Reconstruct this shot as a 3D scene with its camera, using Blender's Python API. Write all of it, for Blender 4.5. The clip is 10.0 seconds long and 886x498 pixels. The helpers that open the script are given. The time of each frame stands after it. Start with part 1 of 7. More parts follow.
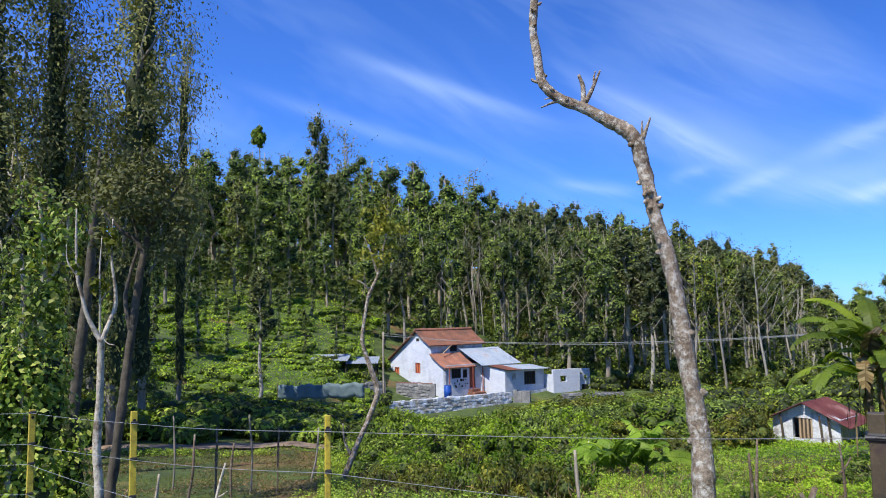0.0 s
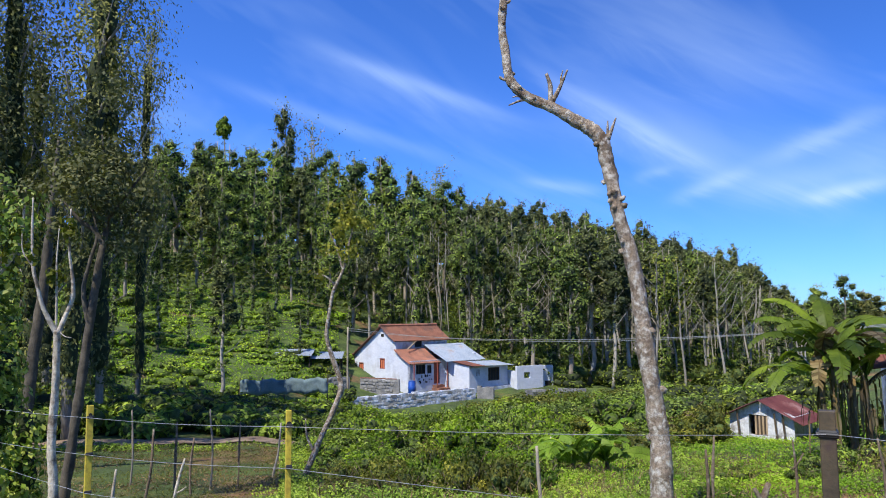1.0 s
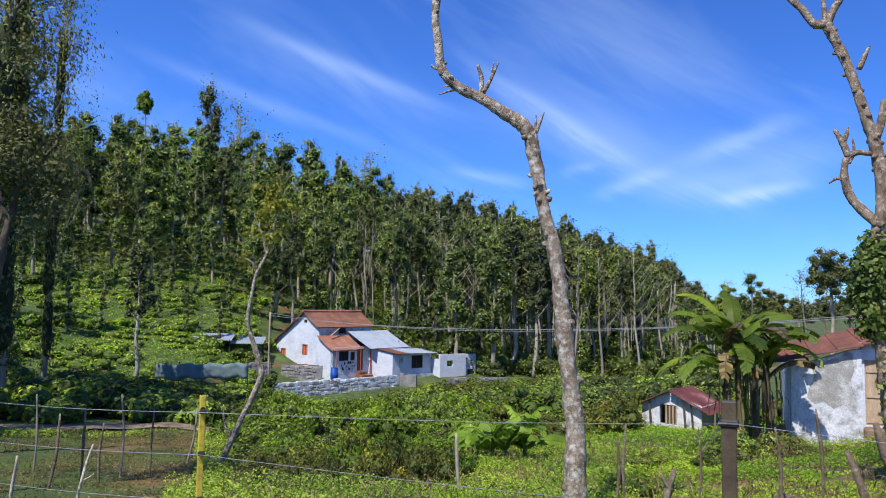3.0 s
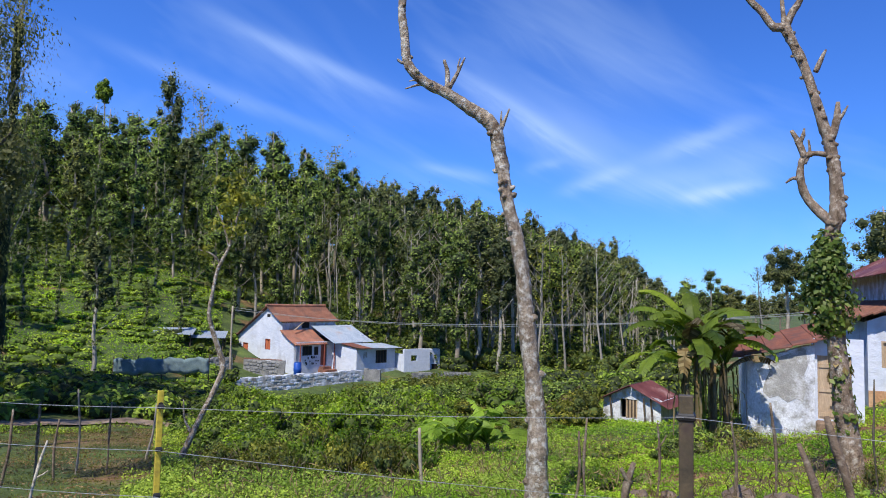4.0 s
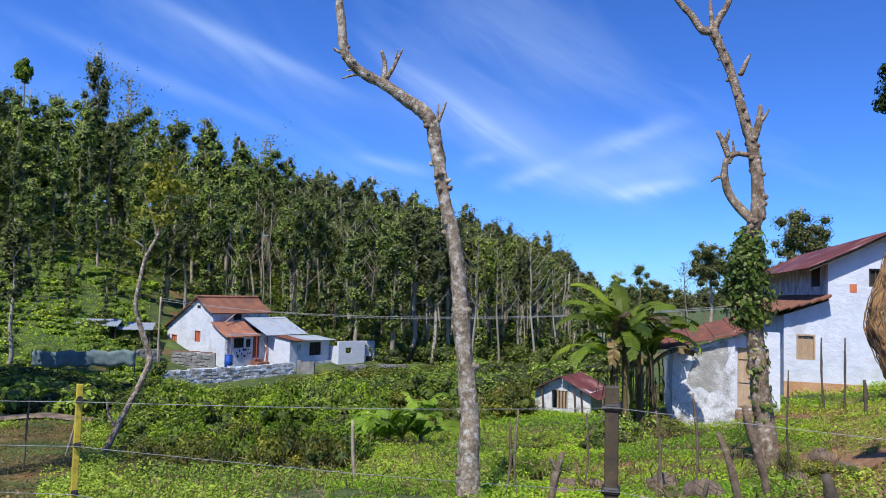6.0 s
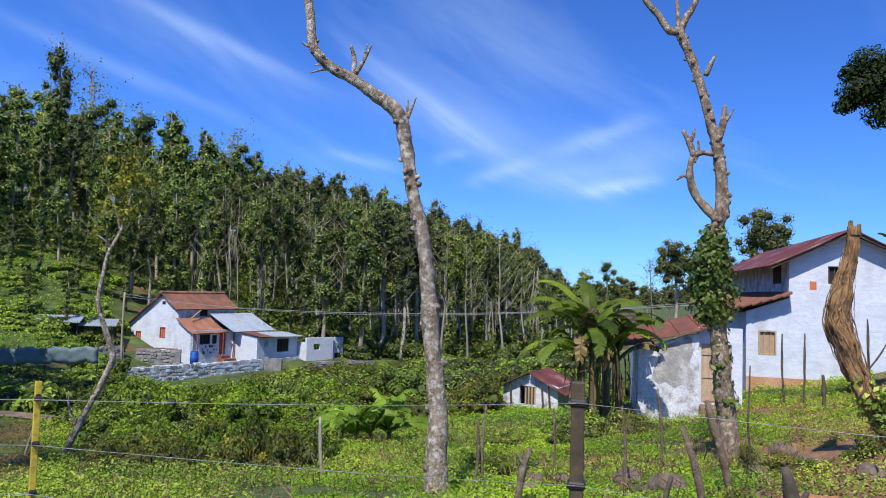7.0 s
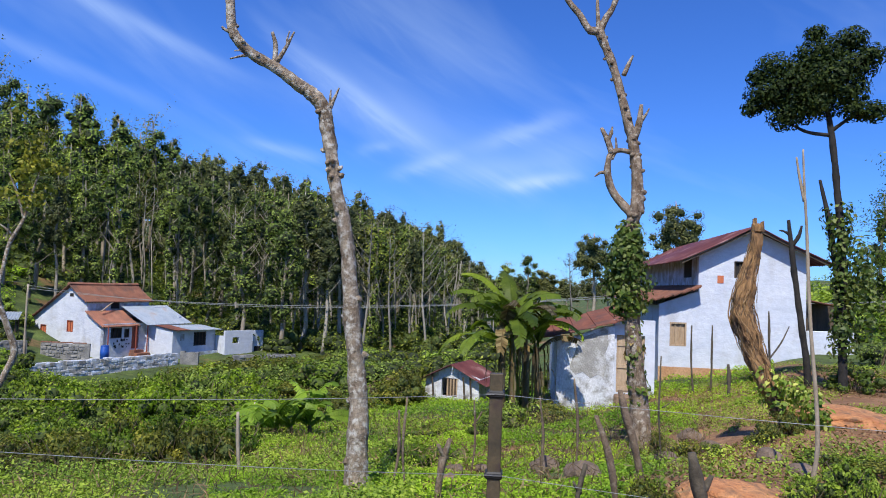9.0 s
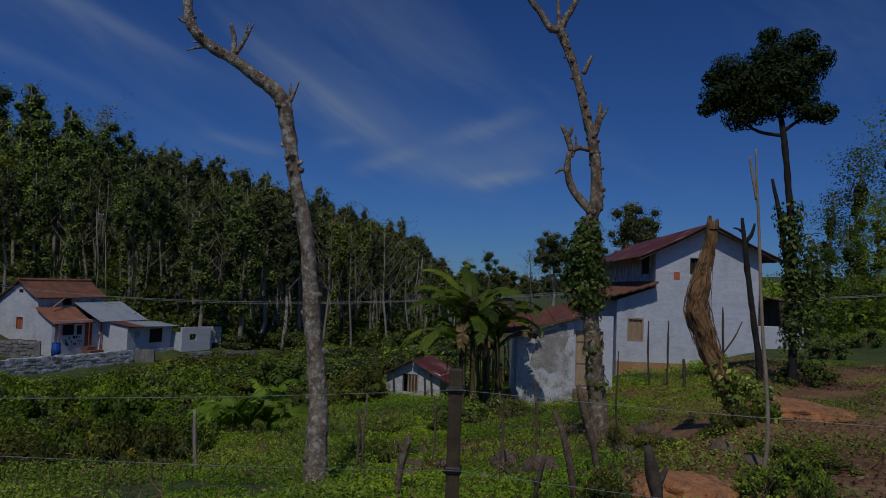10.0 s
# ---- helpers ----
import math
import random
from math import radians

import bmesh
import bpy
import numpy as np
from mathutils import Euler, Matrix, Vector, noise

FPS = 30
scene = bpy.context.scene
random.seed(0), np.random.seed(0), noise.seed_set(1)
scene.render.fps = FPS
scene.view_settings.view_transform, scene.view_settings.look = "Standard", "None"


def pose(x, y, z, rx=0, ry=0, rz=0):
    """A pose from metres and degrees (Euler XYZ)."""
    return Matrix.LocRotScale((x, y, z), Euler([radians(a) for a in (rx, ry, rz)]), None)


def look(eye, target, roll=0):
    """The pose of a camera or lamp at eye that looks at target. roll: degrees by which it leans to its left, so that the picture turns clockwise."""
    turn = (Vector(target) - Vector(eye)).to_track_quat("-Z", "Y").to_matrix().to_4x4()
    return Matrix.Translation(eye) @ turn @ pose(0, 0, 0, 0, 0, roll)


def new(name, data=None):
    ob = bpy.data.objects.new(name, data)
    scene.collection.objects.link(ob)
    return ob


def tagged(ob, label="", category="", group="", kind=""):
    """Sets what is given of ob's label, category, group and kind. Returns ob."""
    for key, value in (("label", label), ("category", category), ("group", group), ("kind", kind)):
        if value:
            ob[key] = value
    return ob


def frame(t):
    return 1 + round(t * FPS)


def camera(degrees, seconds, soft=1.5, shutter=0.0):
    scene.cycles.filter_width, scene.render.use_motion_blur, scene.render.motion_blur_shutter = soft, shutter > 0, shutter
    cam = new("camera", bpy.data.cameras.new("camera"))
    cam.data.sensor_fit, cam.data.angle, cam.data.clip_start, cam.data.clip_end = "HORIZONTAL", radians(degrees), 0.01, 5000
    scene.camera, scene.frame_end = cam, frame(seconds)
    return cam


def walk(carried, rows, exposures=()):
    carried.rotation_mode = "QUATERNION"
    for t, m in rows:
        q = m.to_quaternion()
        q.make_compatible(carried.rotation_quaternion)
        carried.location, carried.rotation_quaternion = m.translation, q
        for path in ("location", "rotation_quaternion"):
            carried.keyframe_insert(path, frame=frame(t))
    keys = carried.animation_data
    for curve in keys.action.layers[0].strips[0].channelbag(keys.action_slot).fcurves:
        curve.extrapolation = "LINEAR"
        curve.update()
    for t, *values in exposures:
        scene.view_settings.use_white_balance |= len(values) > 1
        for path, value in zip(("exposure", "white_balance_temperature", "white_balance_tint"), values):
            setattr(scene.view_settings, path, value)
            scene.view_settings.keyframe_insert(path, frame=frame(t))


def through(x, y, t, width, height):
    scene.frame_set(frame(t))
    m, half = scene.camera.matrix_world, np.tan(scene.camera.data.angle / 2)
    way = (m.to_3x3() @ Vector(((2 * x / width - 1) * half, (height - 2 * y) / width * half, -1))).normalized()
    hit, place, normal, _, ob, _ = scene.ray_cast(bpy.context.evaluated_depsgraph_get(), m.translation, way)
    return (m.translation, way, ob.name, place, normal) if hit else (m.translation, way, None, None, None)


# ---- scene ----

# Plan: x right, y ahead, z up from the ground under the first eye. Places are given as bearing (degrees right of y) and distance.
EYE = 1.6
cam = camera(63.47, 10.0, soft=1.0)
ROWS = [
    (0.0, 0.0000, 0.0000, 95.50, 1.00, 0.10),
    (0.5, 0.0031, -0.0008, 95.33, 0.70, -1.30),
    (1.0, 0.0061, -0.0015, 95.14, 0.39, -2.66),
    (1.5, 0.0093, -0.0023, 94.91, 0.02, -4.15),
    (2.0, 0.0125, -0.0031, 94.66, -0.35, -5.58),
    (2.5, 0.0159, -0.0040, 94.42, -0.70, -7.12),
    (4.0, 0.0254, -0.0063, 93.86, -1.26, -11.41),
    (4.5, 0.0285, -0.0071, 93.72, -1.36, -12.81),
    (5.0, 0.0314, -0.0078, 93.61, -1.47, -14.08),
    (5.5, 0.0342, -0.0085, 93.50, -1.57, -15.32),
    (7.0, 0.0424, -0.0106, 93.16, -1.77, -19.00),
    (7.5, 0.0455, -0.0114, 93.08, -1.84, -20.37),
    (8.0, 0.0491, -0.0122, 93.00, -1.92, -21.96),
    (8.5, 0.0526, -0.0131, 92.90, -1.93, -23.54),
    (9.0, 0.0561, -0.0140, 92.77, -1.97, -25.11),
    (9.5, 0.0597, -0.0149, 92.64, -2.02, -26.72),
    (10.0, 0.0631, -0.0157, 92.56, -2.03, -28.20),
]
FADE = [(0.0, 0.29), (2.5, 0.23), (5.0, 0.17), (9.0, 0.12), (9.5, -0.75), (10.0, -1.95)]
walk(cam, [(t, pose(x, y, EYE, rx, ry, rz)) for t, x, y, rx, ry, rz in ROWS], FADE)

# ---- world and sun ----
SUN_BEARING, SUN_HEIGHT = -139.0, 54.0
world = bpy.data.worlds.new("sky")
scene.world = world
world.use_nodes = True
wn, wl = world.node_tree.nodes, world.node_tree.links
wn.clear()


def wmath(op, a, b=None, c=None):
    n = wn.new("ShaderNodeMath")
    n.operation = op
    for i, v in enumerate((a, b, c)):
        if v is None:
            continue
        if isinstance(v, (int, float)):
            n.inputs[i].default_value = v
        else:
            wl.new(v, n.inputs[i])
    return n.outputs[0]


sky = wn.new("ShaderNodeTexSky")
sky.sky_type = "NISHITA"
sky.sun_disc = False
sky.sun_elevation, sky.sun_rotation = radians(SUN_HEIGHT), radians(SUN_BEARING)
sky.altitude, sky.air_density, sky.dust_density, sky.ozone_density = 1000, 1.0, 0.3, 2.5
coord = wn.new("ShaderNodeTexCoord")
split = wn.new("ShaderNodeSeparateXYZ")
wl.new(coord.outputs["Generated"], split.inputs[0])
bear = wmath("MULTIPLY", wmath("ARCTAN2", split.outputs[0], split.outputs[1]), 57.2958)
high = wmath("MULTIPLY", wmath("ARCSINE", split.outputs[2]), 57.2958)


def streak_noise(scale, angle, stretch, detail, offset):
    """Wispy noise drawn out along a slanting line over the sky."""
    ca, sa = math.cos(radians(angle)), math.sin(radians(angle))
    u = wmath("ADD", wmath("MULTIPLY", bear, ca), wmath("MULTIPLY", high, sa))
    v = wmath("SUBTRACT", wmath("MULTIPLY", high, ca), wmath("MULTIPLY", bear, sa))
    comb = wn.new("ShaderNodeCombineXYZ")
    wl.new(wmath("MULTIPLY", u, scale / stretch), comb.inputs[0])
    wl.new(wmath("MULTIPLY", v, scale), comb.inputs[1])
    comb.inputs[2].default_value = offset
    n = wn.new("ShaderNodeTexNoise")
    n.inputs["Scale"].default_value, n.inputs["Detail"].default_value = 1.0, detail
    n.inputs["Roughness"].default_value, n.inputs["Distortion"].default_value = 0.6, 0.6
    wl.new(comb.outputs[0], n.inputs["Vector"])
    return n.outputs["Fac"]


def wisp(b0, h0, b1, h1, width, amount):
    """One cirrus streak between two places of the sky."""
    length = math.hypot(b1 - b0, h1 - h0)
    ca, sa = (b1 - b0) / length, (h1 - h0) / length
    db, dh = wmath("SUBTRACT", bear, (b0 + b1) / 2), wmath("SUBTRACT", high, (h0 + h1) / 2)
    u = wmath("DIVIDE", wmath("ADD", wmath("MULTIPLY", db, ca), wmath("MULTIPLY", dh, sa)), length / 2)
    v = wmath("DIVIDE", wmath("SUBTRACT", wmath("MULTIPLY", dh, ca), wmath("MULTIPLY", db, sa)), width)
    bend = wmath("ADD", v, wmath("MULTIPLY", wmath("SUBTRACT", fine, 0.5), 2.2))
    r2 = wmath("ADD", wmath("MULTIPLY", bend, bend), wmath("POWER", wmath("ABSOLUTE", u), 3.0))
    return wmath("MULTIPLY", wmath("EXPONENT", wmath("MULTIPLY", r2, -1.3)), amount)


fine = streak_noise(0.35, -28, 5.0, 6.0, 3.0)
broad = streak_noise(0.10, -25, 3.0, 4.0, 7.0)
cloud = None
for row in ((-8.2, 21.0, 8.5, 15.5, 0.65, 0.20), (-4.0, 19.0, 11.0, 14.0, 1.5, 0.10), (-15.4, 17.6, 2.7, 12.5, 0.65, 0.17), (10.2, 19.0, 25.0, 9.8, 0.8, 0.26), (12.0, 16.0, 31.0, 9.5, 2.6, 0.20), (17.9, 10.2, 20.8, 10.9, 0.5, 0.20), (20.5, 8.4, 26.0, 10.4, 0.7, 0.28),
            (29.5, 8.0, 35.6, 8.7, 0.6, 0.50), (24.0, 8.8, 37.0, 9.8, 1.5, 0.26), (27.0, 11.0, 35.5, 13.6, 0.8, 0.26), (14.0, 23.0, 28.0, 15.5, 2.2, 0.16), (20.0, 24.0, 31.0, 17.5, 1.6, 0.10), (9.0, 10.6, 15.8, 9.4, 0.5, 0.22), (29.0, 12.5, 38.0, 10.0, 1.4, 0.16)):
    w = wisp(*row)
    cloud = w if cloud is None else wmath("ADD", cloud, w)
veil = wmath("MULTIPLY", wmath("MAXIMUM", wmath("SUBTRACT", broad, 0.47), 0.0), 0.7)
cloud = wmath("MULTIPLY", wmath("ADD", cloud, veil), wmath("ADD", wmath("MULTIPLY", fine, 1.5), 0.15))
cloud = wmath("MINIMUM", cloud, 0.85)
tint = wn.new("ShaderNodeMix")
tint.data_type, tint.blend_type = "RGBA", "MULTIPLY"
tint.inputs["Factor"].default_value = 1.0
tint.inputs["B"].default_value = (0.38, 0.755, 1.53, 1)
wl.new(sky.outputs[0], tint.inputs["A"])
blend = wn.new("ShaderNodeMix")
blend.data_type = "RGBA"
wl.new(cloud, blend.inputs["Factor"])
wl.new(tint.outputs["Result"], blend.inputs["A"])
blend.inputs["B"].default_value = (5.6, 7.4, 10.2, 1)
back = wn.new("ShaderNodeBackground")
west = wmath("MULTIPLY", wmath("MINIMUM", wmath("MAXIMUM", wmath("SUBTRACT", 22.0, bear), 0.0), 34.0), 0.0045)
wl.new(wmath("MULTIPLY", wmath("ADD", west, 1.0), 0.105), back.inputs["Strength"])
wl.new(blend.outputs["Result"], back.inputs["Color"])
wout = wn.new("ShaderNodeOutputWorld")
wl.new(back.outputs[0], wout.inputs[0])

sun_data = bpy.data.lights.new("sun", "SUN")
sun_data.energy, sun_data.angle, sun_data.color = 5.0, radians(0.5), (1.0, 0.95, 0.86)
sun = new("sun", sun_data)
sun.matrix_world = look((60 * math.sin(radians(SUN_BEARING)), 60 * math.cos(radians(SUN_BEARING)), 60 * math.tan(radians(SUN_HEIGHT))), (0, 0, 0))


# ---- materials ----
def material(name):
    m = bpy.data.materials.new(name)
    m.use_nodes = True
    return m, m.node_tree.nodes, m.node_tree.links, m.node_tree.nodes["Principled BSDF"]


def noise_node(nodes, links, scale, detail=4.0, rough=0.6, stretch=None, space="Object"):
    co = nodes.new("ShaderNodeTexCoord")
    n = nodes.new("ShaderNodeTexNoise")
    n.inputs["Scale"].default_value, n.inputs["Detail"].default_value, n.inputs["Roughness"].default_value = scale, detail, rough
    if stretch:
        mp = nodes.new("ShaderNodeMapping")
        mp.inputs["Scale"].default_value = stretch
        links.new(co.outputs[space], mp.inputs[0])
        links.new(mp.outputs[0], n.inputs["Vector"])
    else:
        links.new(co.outputs[space], n.inputs["Vector"])
    return n.outputs["Fac"]


def ramp(nodes, links, fac, stops):
    r = nodes.new("ShaderNodeValToRGB")
    while len(r.color_ramp.elements) < len(stops):
        r.color_ramp.elements.new(0.5)
    for e, (p, c) in zip(r.color_ramp.elements, stops):
        e.position, e.color = p, (*c, 1)
    links.new(fac, r.inputs[0])
    return r.outputs[0]


def mixed(nodes, links, fac, a, b, mode="MIX"):
    n = nodes.new("ShaderNodeMix")
    n.data_type, n.blend_type = "RGBA", mode
    for key, v in (("Factor", fac), ("A", a), ("B", b)):
        if isinstance(v, (int, float)):
            n.inputs[key].default_value = v
        elif isinstance(v, tuple):
            n.inputs[key].default_value = (*v, 1)
        else:
            links.new(v, n.inputs[key])
    return n.outputs["Result"]


def bump(nodes, links, bsdf, fac, strength, distance):
    b = nodes.new("ShaderNodeBump")
    b.inputs["Strength"].default_value, b.inputs["Distance"].default_value = strength, distance
    links.new(fac, b.inputs["Height"])
    links.new(b.outputs[0], bsdf.inputs["Normal"])


def surface(name, c1, c2, scale=2.0, fine=25.0, rough=0.8, relief=0.02, metal=0.0, stain=None, stain_amount=0.5, stain_scale=1.0, stretch=None, vary=0.0, grit=(0.72, 1.12)):
    """A weathered surface: two colours mixed at a coarse scale, grain at a fine one, an optional stain with its own shape."""
    m, nodes, links, bsdf = material(name)
    coarse, grain = noise_node(nodes, links, scale, 5.0, 0.6, stretch), noise_node(nodes, links, fine, 3.0, 0.7, stretch)
    col = ramp(nodes, links, coarse, [(0.35, c1), (0.65, c2)])
    dark = ramp(nodes, links, grain, [(0.3, (grit[0],) * 3), (0.7, (grit[1],) * 3)])
    col = mixed(nodes, links, 1.0, col, dark, "MULTIPLY")
    if stain:
        s = noise_node(nodes, links, stain_scale, 6.0, 0.65)
        mask = ramp(nodes, links, s, [(0.60 - 0.25 * stain_amount, (0, 0, 0)), (0.74 - 0.2 * stain_amount, (1, 1, 1))])
        col = mixed(nodes, links, mask, col, stain)
    if vary:
        info = nodes.new("ShaderNodeObjectInfo")
        v = ramp(nodes, links, info.outputs["Random"], [(0.0, (1 - vary,) * 3), (1.0, (1 + vary,) * 3)])
        col = mixed(nodes, links, 1.0, col, v, "MULTIPLY")
    links.new(col, bsdf.inputs["Base Color"])
    bsdf.inputs["Roughness"].default_value, bsdf.inputs["Metallic"].default_value = rough, metal
    if relief:
        bump(nodes, links, bsdf, grain, 0.6, relief)
    return m


def foliage(name, c1, c2, c3, through=0.35, rough=0.55, single=True, whole=False):
    """Leaves: colour varies leaf by leaf and plant by plant, with some light let through."""
    m, nodes, links, bsdf = material(name)
    geo, info = nodes.new("ShaderNodeNewGeometry"), nodes.new("ShaderNodeObjectInfo")
    col = ramp(nodes, links, geo.outputs["Random Per Island"] if single else noise_node(nodes, links, 3.0, 5.0), [(0.0, c1), (0.55, c2), (0.95, c3)])
    shade = ramp(nodes, links, info.outputs["Random"], [(0.0, (0.42, 0.48, 0.5)), (0.35, (0.8, 0.8, 0.75)), (0.6, (0.95, 1.0, 0.9)), (1.0, (1.45, 1.4, 0.95))])
    if not whole:
        col = mixed(nodes, links, 1.0, col, shade, "MULTIPLY")
    patch = ramp(nodes, links, noise_node(nodes, links, 0.45 if whole else 0.8, 3.0), [(0.34, (0.55, 0.65, 0.7) if whole else (0.58, 0.64, 0.68)), (0.66, (1.35, 1.22, 1.0) if whole else (1.38, 1.28, 1.02))])
    col = mixed(nodes, links, 1.0, col, patch, "MULTIPLY")
    links.new(col, bsdf.inputs["Base Color"])
    bsdf.inputs["Roughness"].default_value = rough
    bsdf.inputs["Specular IOR Level"].default_value = 0.12
    tr = nodes.new("ShaderNodeBsdfTranslucent")
    links.new(mixed(nodes, links, 1.0, col, (1.3, 1.4, 0.6), "MULTIPLY"), tr.inputs["Color"])
    mx = nodes.new("ShaderNodeMixShader")
    mx.inputs[0].default_value = through
    links.new(bsdf.outputs[0], mx.inputs[1])
    links.new(tr.outputs[0], mx.inputs[2])
    links.new(mx.outputs[0], nodes["Material Output"].inputs[0])
    return m


LEAF_OAK = foliage("leaf_silver_oak", (0.096, 0.116, 0.052), (0.142, 0.163, 0.072), (0.218, 0.230, 0.116), 0.14)
LEAF_DARK = foliage("leaf_dark", (0.118, 0.175, 0.046), (0.184, 0.253, 0.063), (0.296, 0.366, 0.105), 0.14)
LEAF_LANE = foliage("leaf_lane_tree", (0.105, 0.115, 0.052), (0.155, 0.165, 0.074), (0.240, 0.240, 0.120), 0.2)
LEAF_MID = foliage("leaf_mid", (0.096, 0.148, 0.019), (0.167, 0.249, 0.034), (0.249, 0.320, 0.057), 0.2)
LEAF_BRIGHT = foliage("leaf_bright", (0.096, 0.174, 0.015), (0.155, 0.259, 0.022), (0.215, 0.311, 0.037), 0.3)
LEAF_OLIVE = foliage("leaf_olive", (0.072, 0.081, 0.020), (0.162, 0.173, 0.038), (0.263, 0.254, 0.072), 0.3)
LEAF_YELLOW = foliage("leaf_yellow", (0.14, 0.17, 0.02), (0.24, 0.25, 0.03), (0.34, 0.30, 0.05))
LEAF_DRY = foliage("leaf_dry", (0.112, 0.075, 0.044), (0.200, 0.144, 0.088), (0.325, 0.250, 0.163), 0.2, 0.8)
LEAF_VINE = foliage("leaf_vine", (0.071, 0.122, 0.026), (0.180, 0.259, 0.055), (0.416, 0.445, 0.173), 0.25, 0.4)
BANANA = foliage("leaf_banana", (0.072, 0.115, 0.016), (0.137, 0.194, 0.032), (0.216, 0.245, 0.072), 0.35, 0.45, False)
BANANA_YOUNG = foliage("leaf_young_banana", (0.11, 0.19, 0.025), (0.20, 0.31, 0.045), (0.30, 0.40, 0.09), 0.35, 0.45, False)
COVER_BRIGHT = foliage("cover_bright", (0.17, 0.31, 0.022), (0.27, 0.44, 0.035), (0.36, 0.50, 0.06), 0.3, whole=True)
COVER_MID = foliage("cover_mid", (0.146, 0.225, 0.029), (0.251, 0.363, 0.049), (0.356, 0.457, 0.079), 0.2, whole=True)
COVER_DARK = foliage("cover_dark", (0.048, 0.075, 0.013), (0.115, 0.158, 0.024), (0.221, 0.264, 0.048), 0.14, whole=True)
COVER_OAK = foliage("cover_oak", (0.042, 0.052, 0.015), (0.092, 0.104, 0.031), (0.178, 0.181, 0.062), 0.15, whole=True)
COVER_OLIVE = foliage("cover_olive", (0.056, 0.068, 0.016), (0.112, 0.132, 0.028), (0.192, 0.200, 0.048), 0.3, whole=True)
COVER_DRY = foliage("cover_dry", (0.10, 0.065, 0.04), (0.19, 0.13, 0.08), (0.32, 0.24, 0.15), 0.2, 0.8, whole=True)
# Foliage cores, darker than the leaves to colour in the shade among them.
CORE_SHADE = surface("core_shade", (0.014, 0.023, 0.005), (0.042, 0.059, 0.010), 2.5, 9.0, 0.9, 0.12)
CORE_SHADE_MID = surface("core_shade_green", (0.040, 0.062, 0.011), (0.100, 0.139, 0.023), 3.0, 12.0, 0.9, 0.10)
CORE_SHADE_TEA = surface("core_shade_tea", (0.054, 0.090, 0.011), (0.114, 0.168, 0.020), 3.0, 12.0, 0.9, 0.10)
BARK_PALE = surface("bark_pale", (0.44, 0.38, 0.29), (0.66, 0.59, 0.47), 6, 40, 0.85, 0.02, stain=(0.16, 0.12, 0.08), stain_amount=0.55, stain_scale=9, stretch=(1, 1, 0.5))
BARK_DEAD = surface("bark_dead", (0.15, 0.10, 0.06), (0.40, 0.32, 0.23), 7, 45, 0.92, 0.05, stain=(0.58, 0.54, 0.46), stain_amount=0.42, stain_scale=13, stretch=(1, 1, 0.7), grit=(0.5, 1.2))
BARK_BROWN = surface("bark_brown", (0.10, 0.065, 0.04), (0.22, 0.16, 0.105), 6, 40, 0.9, 0.03, stain=(0.33, 0.28, 0.2), stain_amount=0.3, stain_scale=8)
BARK_GREY = surface("bark_grey", (0.22, 0.18, 0.13), (0.40, 0.34, 0.26), 3, 20, 0.9, 0.03, stretch=(1, 1, 0.3), vary=0.3)
BARK_TAN = surface("bark_tan", (0.13, 0.085, 0.05), (0.36, 0.27, 0.19), 8, 50, 0.92, 0.05, stain=(0.52, 0.47, 0.38), stain_amount=0.3, stain_scale=12, stretch=(1, 1, 0.7), grit=(0.5, 1.2))
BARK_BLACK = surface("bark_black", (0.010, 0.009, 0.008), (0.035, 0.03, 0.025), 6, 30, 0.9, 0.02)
BARK_WHITE = surface("bark_white", (0.238, 0.211, 0.166), (0.404, 0.367, 0.303), 3, 20, 0.9, 0.02, stretch=(1, 1, 0.3), vary=0.25)
BARK_DARK = surface("bark_dark", (0.048, 0.039, 0.025), (0.128, 0.105, 0.071), 5, 30, 0.9, 0.02)
LIMEWASH = surface("limewash_wall", (0.54, 0.58, 0.66), (0.64, 0.67, 0.73), 1.1, 3.2, 0.9, 0.05, stain=(0.48, 0.49, 0.52), stain_amount=0.25, stain_scale=0.9, stretch=(1, 1, 1.4), grit=(0.90, 1.05))
LIMEWASH_WORN = surface("limewash_worn", (0.60, 0.62, 0.66), (0.74, 0.75, 0.78), 1.6, 16, 0.92, 0.04, stain=(0.26, 0.25, 0.23), stain_amount=0.42, stain_scale=2.2, stretch=(1, 1, 0.6))
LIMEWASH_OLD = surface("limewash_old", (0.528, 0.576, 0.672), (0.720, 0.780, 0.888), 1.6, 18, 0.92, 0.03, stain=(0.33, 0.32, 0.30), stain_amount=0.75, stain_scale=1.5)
MUD_WALL = surface("mud_base", (0.45, 0.23, 0.11), (0.60, 0.38, 0.22), 1.5, 14, 0.95, 0.03)
MUD_DARK = surface("mud_platform", (0.16, 0.10, 0.065), (0.30, 0.20, 0.13), 2.2, 16, 0.95, 0.05)
CEMENT = surface("cement_render", (0.30, 0.29, 0.27), (0.42, 0.41, 0.38), 2.4, 20, 0.95, 0.02, stain=(0.55, 0.55, 0.56), stain_amount=0.35, stain_scale=2.5)
STONE_GREY = surface("stone_grey", (0.19, 0.19, 0.19), (0.34, 0.33, 0.31), 2, 16, 0.95, 0.03, vary=0.2)
TILE_CLAY = surface("clay_tile", (0.224, 0.088, 0.052), (0.336, 0.144, 0.088), 1.5, 20, 0.9, 0.01, stain=(0.14, 0.075, 0.055), stain_amount=0.45, stain_scale=1.2, vary=0.3)
TIN_RED = surface("tin_oxide_red", (0.111, 0.030, 0.027), (0.178, 0.060, 0.049), 0.9, 12, 0.5, 0.0, 0.1, stain=(0.34, 0.2, 0.18), stain_amount=0.2, stain_scale=0.8)
